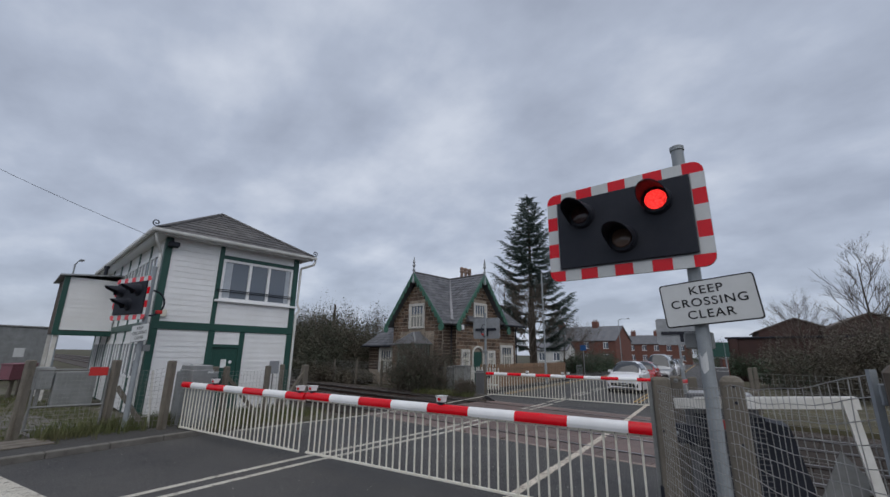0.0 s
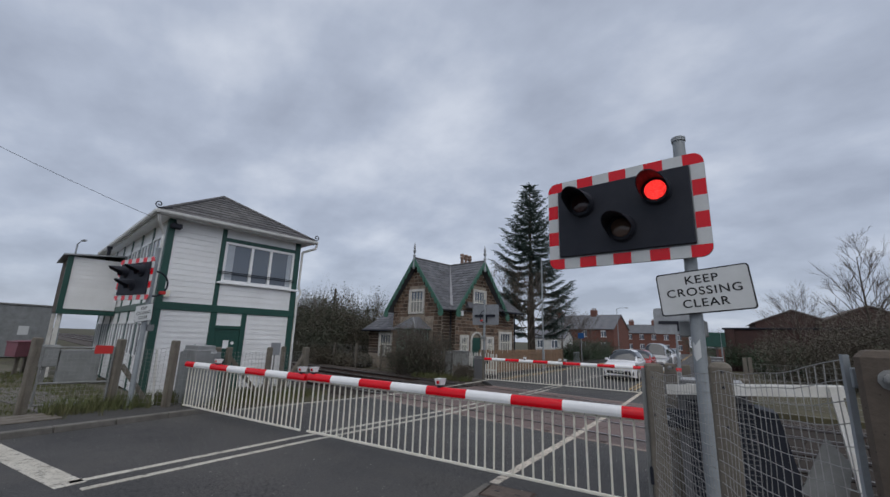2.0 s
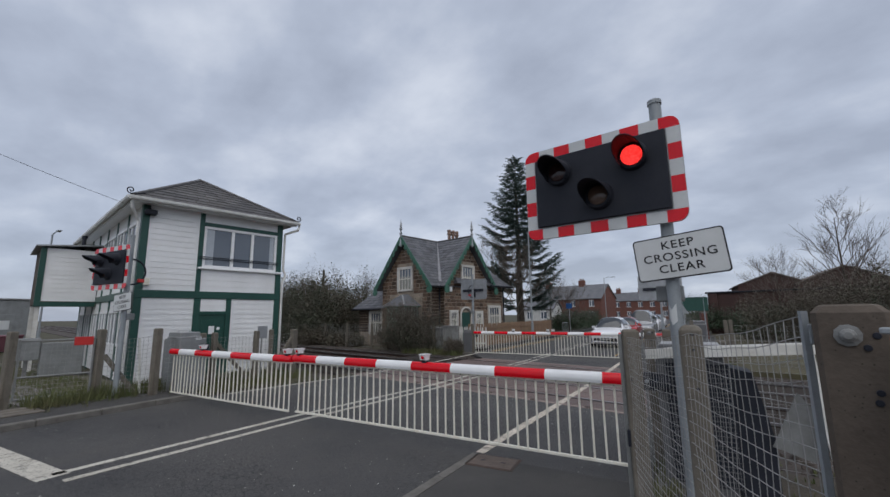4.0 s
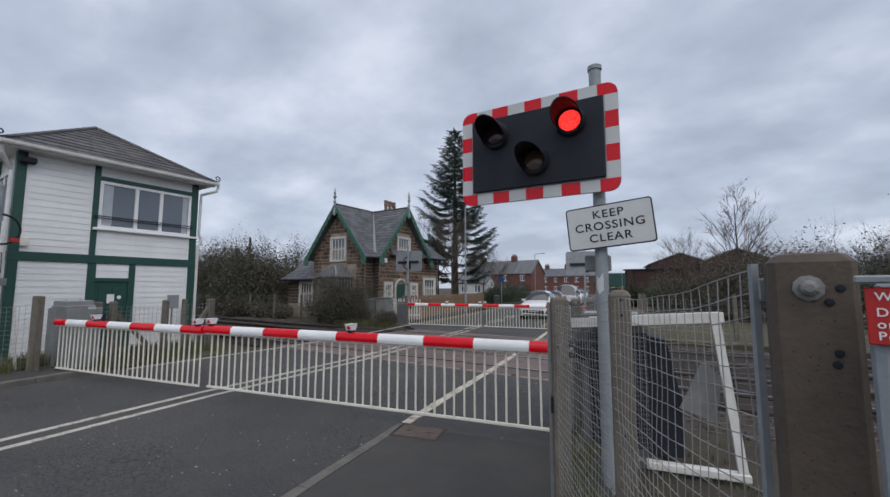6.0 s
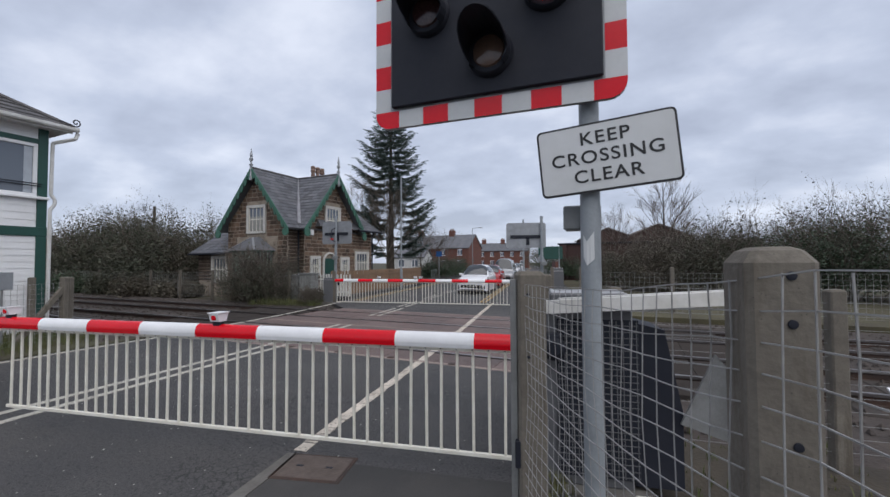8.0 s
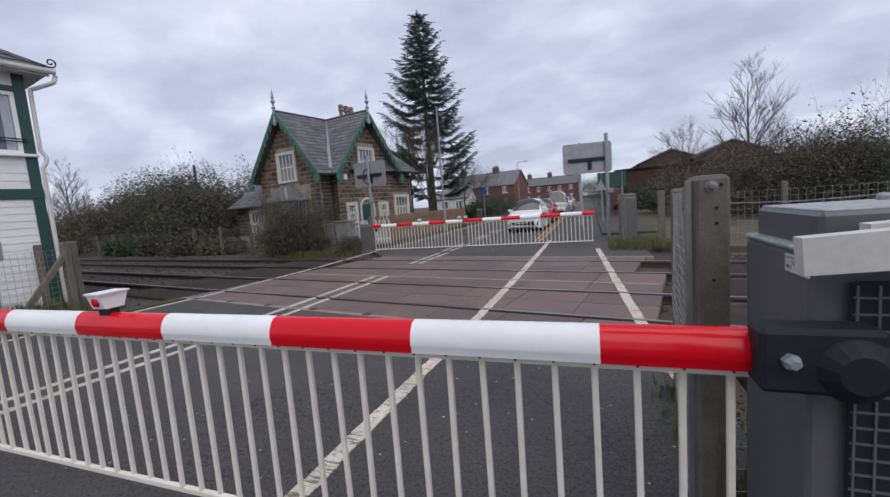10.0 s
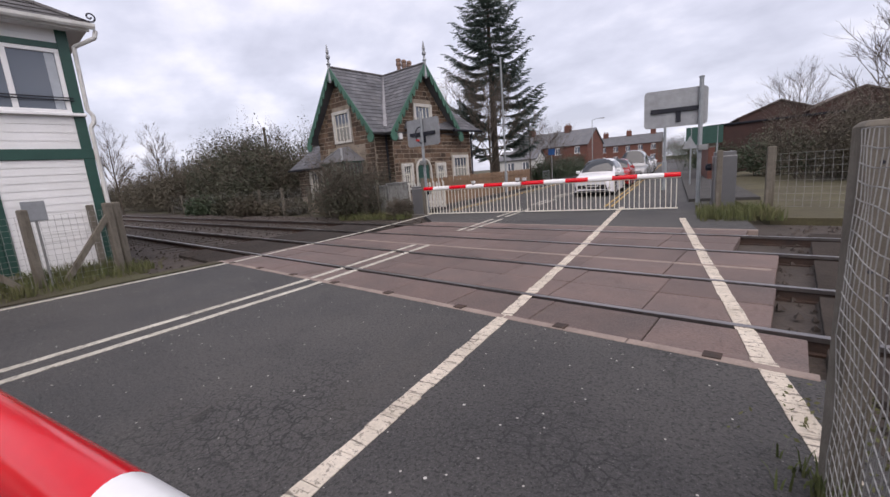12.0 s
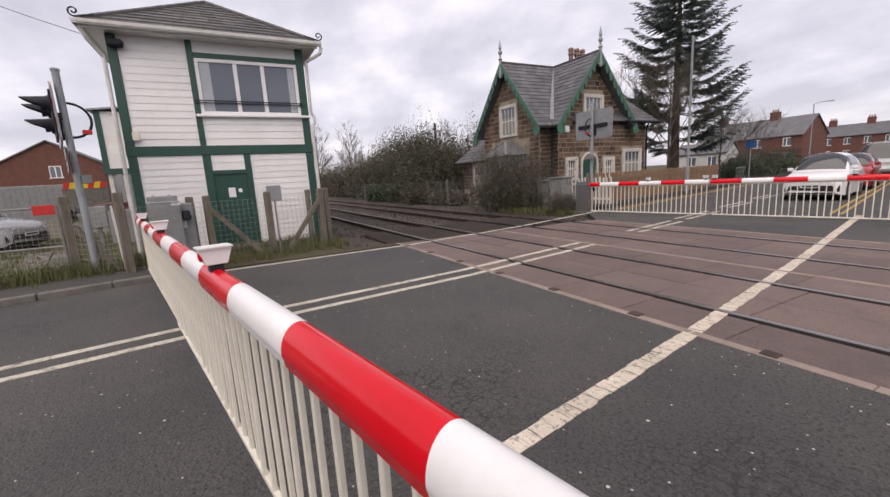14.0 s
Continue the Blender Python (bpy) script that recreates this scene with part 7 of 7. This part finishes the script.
truck = thing("works_truck", pose(-36, 3.95, 0, 0, 0, 0), "flatbed works truck with a yellow and red chevron board", "truck")
part("bed", Geo().box(-4, -1.1, 0.6, 0, 1.1, 0.85, 0.02), BLACK, truck)
part("tail_frame", Geo().box(-3.9, -1.1, 0.85, 0.0, 1.1, 2.2, 0.03), KERB, truck)
for k in range(7):
    y = -1.05 + 0.3 * k
    part("chevron", Geo().prism([(0.01, y, 2.15), (0.01, y + 0.3, 2.15), (0.01, y + 0.42, 2.55), (0.01, y + 0.12, 2.55)], (0.01, 0, 0)), YELLOW if k % 2 else SIGNRED, truck)
for y in (-0.8, 0.8):
    part("wheel", Geo().lathe((-0.9, y, 0.4), [(0.15, -0.12), (0.38, -0.12), (0.4, 0), (0.38, 0.12), (0.15, 0.12)], 16, (0, 1, 0)), TYRE, truck, "", True)
for x, y in ((-21.1, 4.9), (-21.9, 5.3)):
    bn = thing("salt_bin", pose(x, y, 0.06, 0, 0, 15), "faded red plastic bin in the yard", "bin", "bins")
    part("tub", Geo().prism([(-0.28, -0.25, 0.65), (0.28, -0.25, 0.65), (0.33, -0.25, 1.15), (-0.33, -0.25, 1.15)], (0, 0.5, 0)), PINK, bn)
    part("leg", Geo().box(-0.05, -0.05, 0, 0.05, 0.05, 0.65), TIMBER, bn)
    part("lid", Geo().box(-0.35, -0.28, 1.15, 0.35, 0.28, 1.2, 0.02), PINK, bn)
cabs = thing("meter_cabinet", pose(-17.0, 5.5, 0.05, 0, 0, RAIL_A), "pale grey electrical cabinet below the signal box", "cabinet")
part("body", Geo().box(-0.25, -0.55, 0, 0.25, 0.45, 1.05, 0.02), BOXGREY_L, cabs)
part("upper_box", Geo().box(-0.2, -1.1, 0.55, 0.2, -0.58, 1.2, 0.02), BOXGREY_L, cabs)
part("leg", Geo().box(-0.04, -0.9, 0, 0.04, -0.8, 0.55), GALV_DULL, cabs)

# ---- columns, wires, small signs ----


def lamp_column(x, y, h, arm, label):
    l = thing("street_lamp", pose(x, y, 0), label, "street lamp", "street lamps")
    part("column", Geo().lathe((0, 0, 0), [(0.09, 0), (0.09, 1.2), (0.055, 1.25), (0.045, h)], 10), GALV, l, "grey steel column")
    if arm:
        part("arm", Geo().path([(0, 0, h - 0.02), (arm * 0.5, 0, h + 0.1), (arm, 0, h + 0.12)], 0.03, 6), GALV, l)
        part("lantern", Geo().box(min(arm, arm * 1.5), -0.1, h + 0.06, max(arm, arm * 1.5), 0.1, h + 0.16, 0.02), BACKGREY, l)


lamp_column(-9.0, 27.5, 7.4, 0, "slender grey lamp column by the brown fence")
lamp_column(-11.0, 68, 7.2, 1.1, "grey street lamp with a short arm")
lamp_column(-1.0, 25.5, 4.1, 0, "thin grey pole beside the far signal")
lamp_column(-33, 9, 7, 0.8, "street lamp beyond the yard")
tp = thing("telegraph_pole", pose(-31.5, 29.5, 0), "dark timber telegraph pole in the scrub", "telegraph pole")
part("pole", Geo().lathe((0, 0, 0), [(0.14, 0), (0.1, 6.5)], 8), BARK, tp)
wire = thing("overhead_wire", Matrix(), "single black service wire to the signal box", "wire")
a, b = Vector((-12.9, 5.1, 5.0)), Vector((-26, -4.5, 13.0))
pts = [a.lerp(b, i / 14) - Vector((0, 0, 0.9 * 4 * (i / 14) * (1 - i / 14) * 0.5)) for i in range(15)]
part("wire", Geo().path(pts, 0.008, 4), BLACK, wire)
bs = thing("cycle_sign", pose(-9.6, 40, 0), "blue sign on a thin pole beside the pavement", "sign")
part("post", Geo().tube((0, 0, 0), (0, 0, 2.6), 0.035, None, 8), BACKGREY, bs)
part("plate", Geo().box(-0.28, -0.05, 2.25, 0.28, -0.035, 2.75, 0.01), BLUE, bs)
ds = thing("direction_sign", pose(0.5, 27, 0, 0, 0, 6), "grey-backed road sign beyond the crossing", "sign")
part("post", Geo().tube((-0.5, 0, 0), (-0.5, 0, 2.6), 0.035, None, 8), GALV, ds)
part("post", Geo().tube((0.5, 0, 0), (0.5, 0, 2.6), 0.035, None, 8), GALV, ds)
part("plate", Geo().box(-0.7, -0.03, 1.85, 0.7, -0.015, 2.6, 0.01), GREEN, ds, "dull green back plate")
part("warning_plate", Geo().prism([(-0.85, -0.05, 1.7), (-0.25, -0.05, 1.7), (-0.55, -0.05, 2.25)], (0, 0.012, 0)), BACKGREY, ds)
gr = thing("guard_rail", pose(-9.4, 36.5, 0), "short grey pedestrian guard rail", "guard rail")
for k in range(7):
    part("bar", Geo().tube((0, 0.3 * k, 0.1), (0, 0.3 * k, 1.0), 0.012, None, 6), GALV, gr)
for z in (0.15, 1.0):
    part("rail", Geo().tube((0, 0, z), (0, 1.8, z), 0.02, None, 6), GALV, gr)
litter = thing("litter", pose(4.6, 8.8, -0.1), "scrap of white rubbish on the ballast", "litter")
part("wrap", Geo().prism([(-0.12, -0.08, 0), (0.14, -0.05, 0.03), (0.1, 0.1, 0.02), (-0.08, 0.08, 0.05)], (0, 0, 0.03)), WHITE, litter)
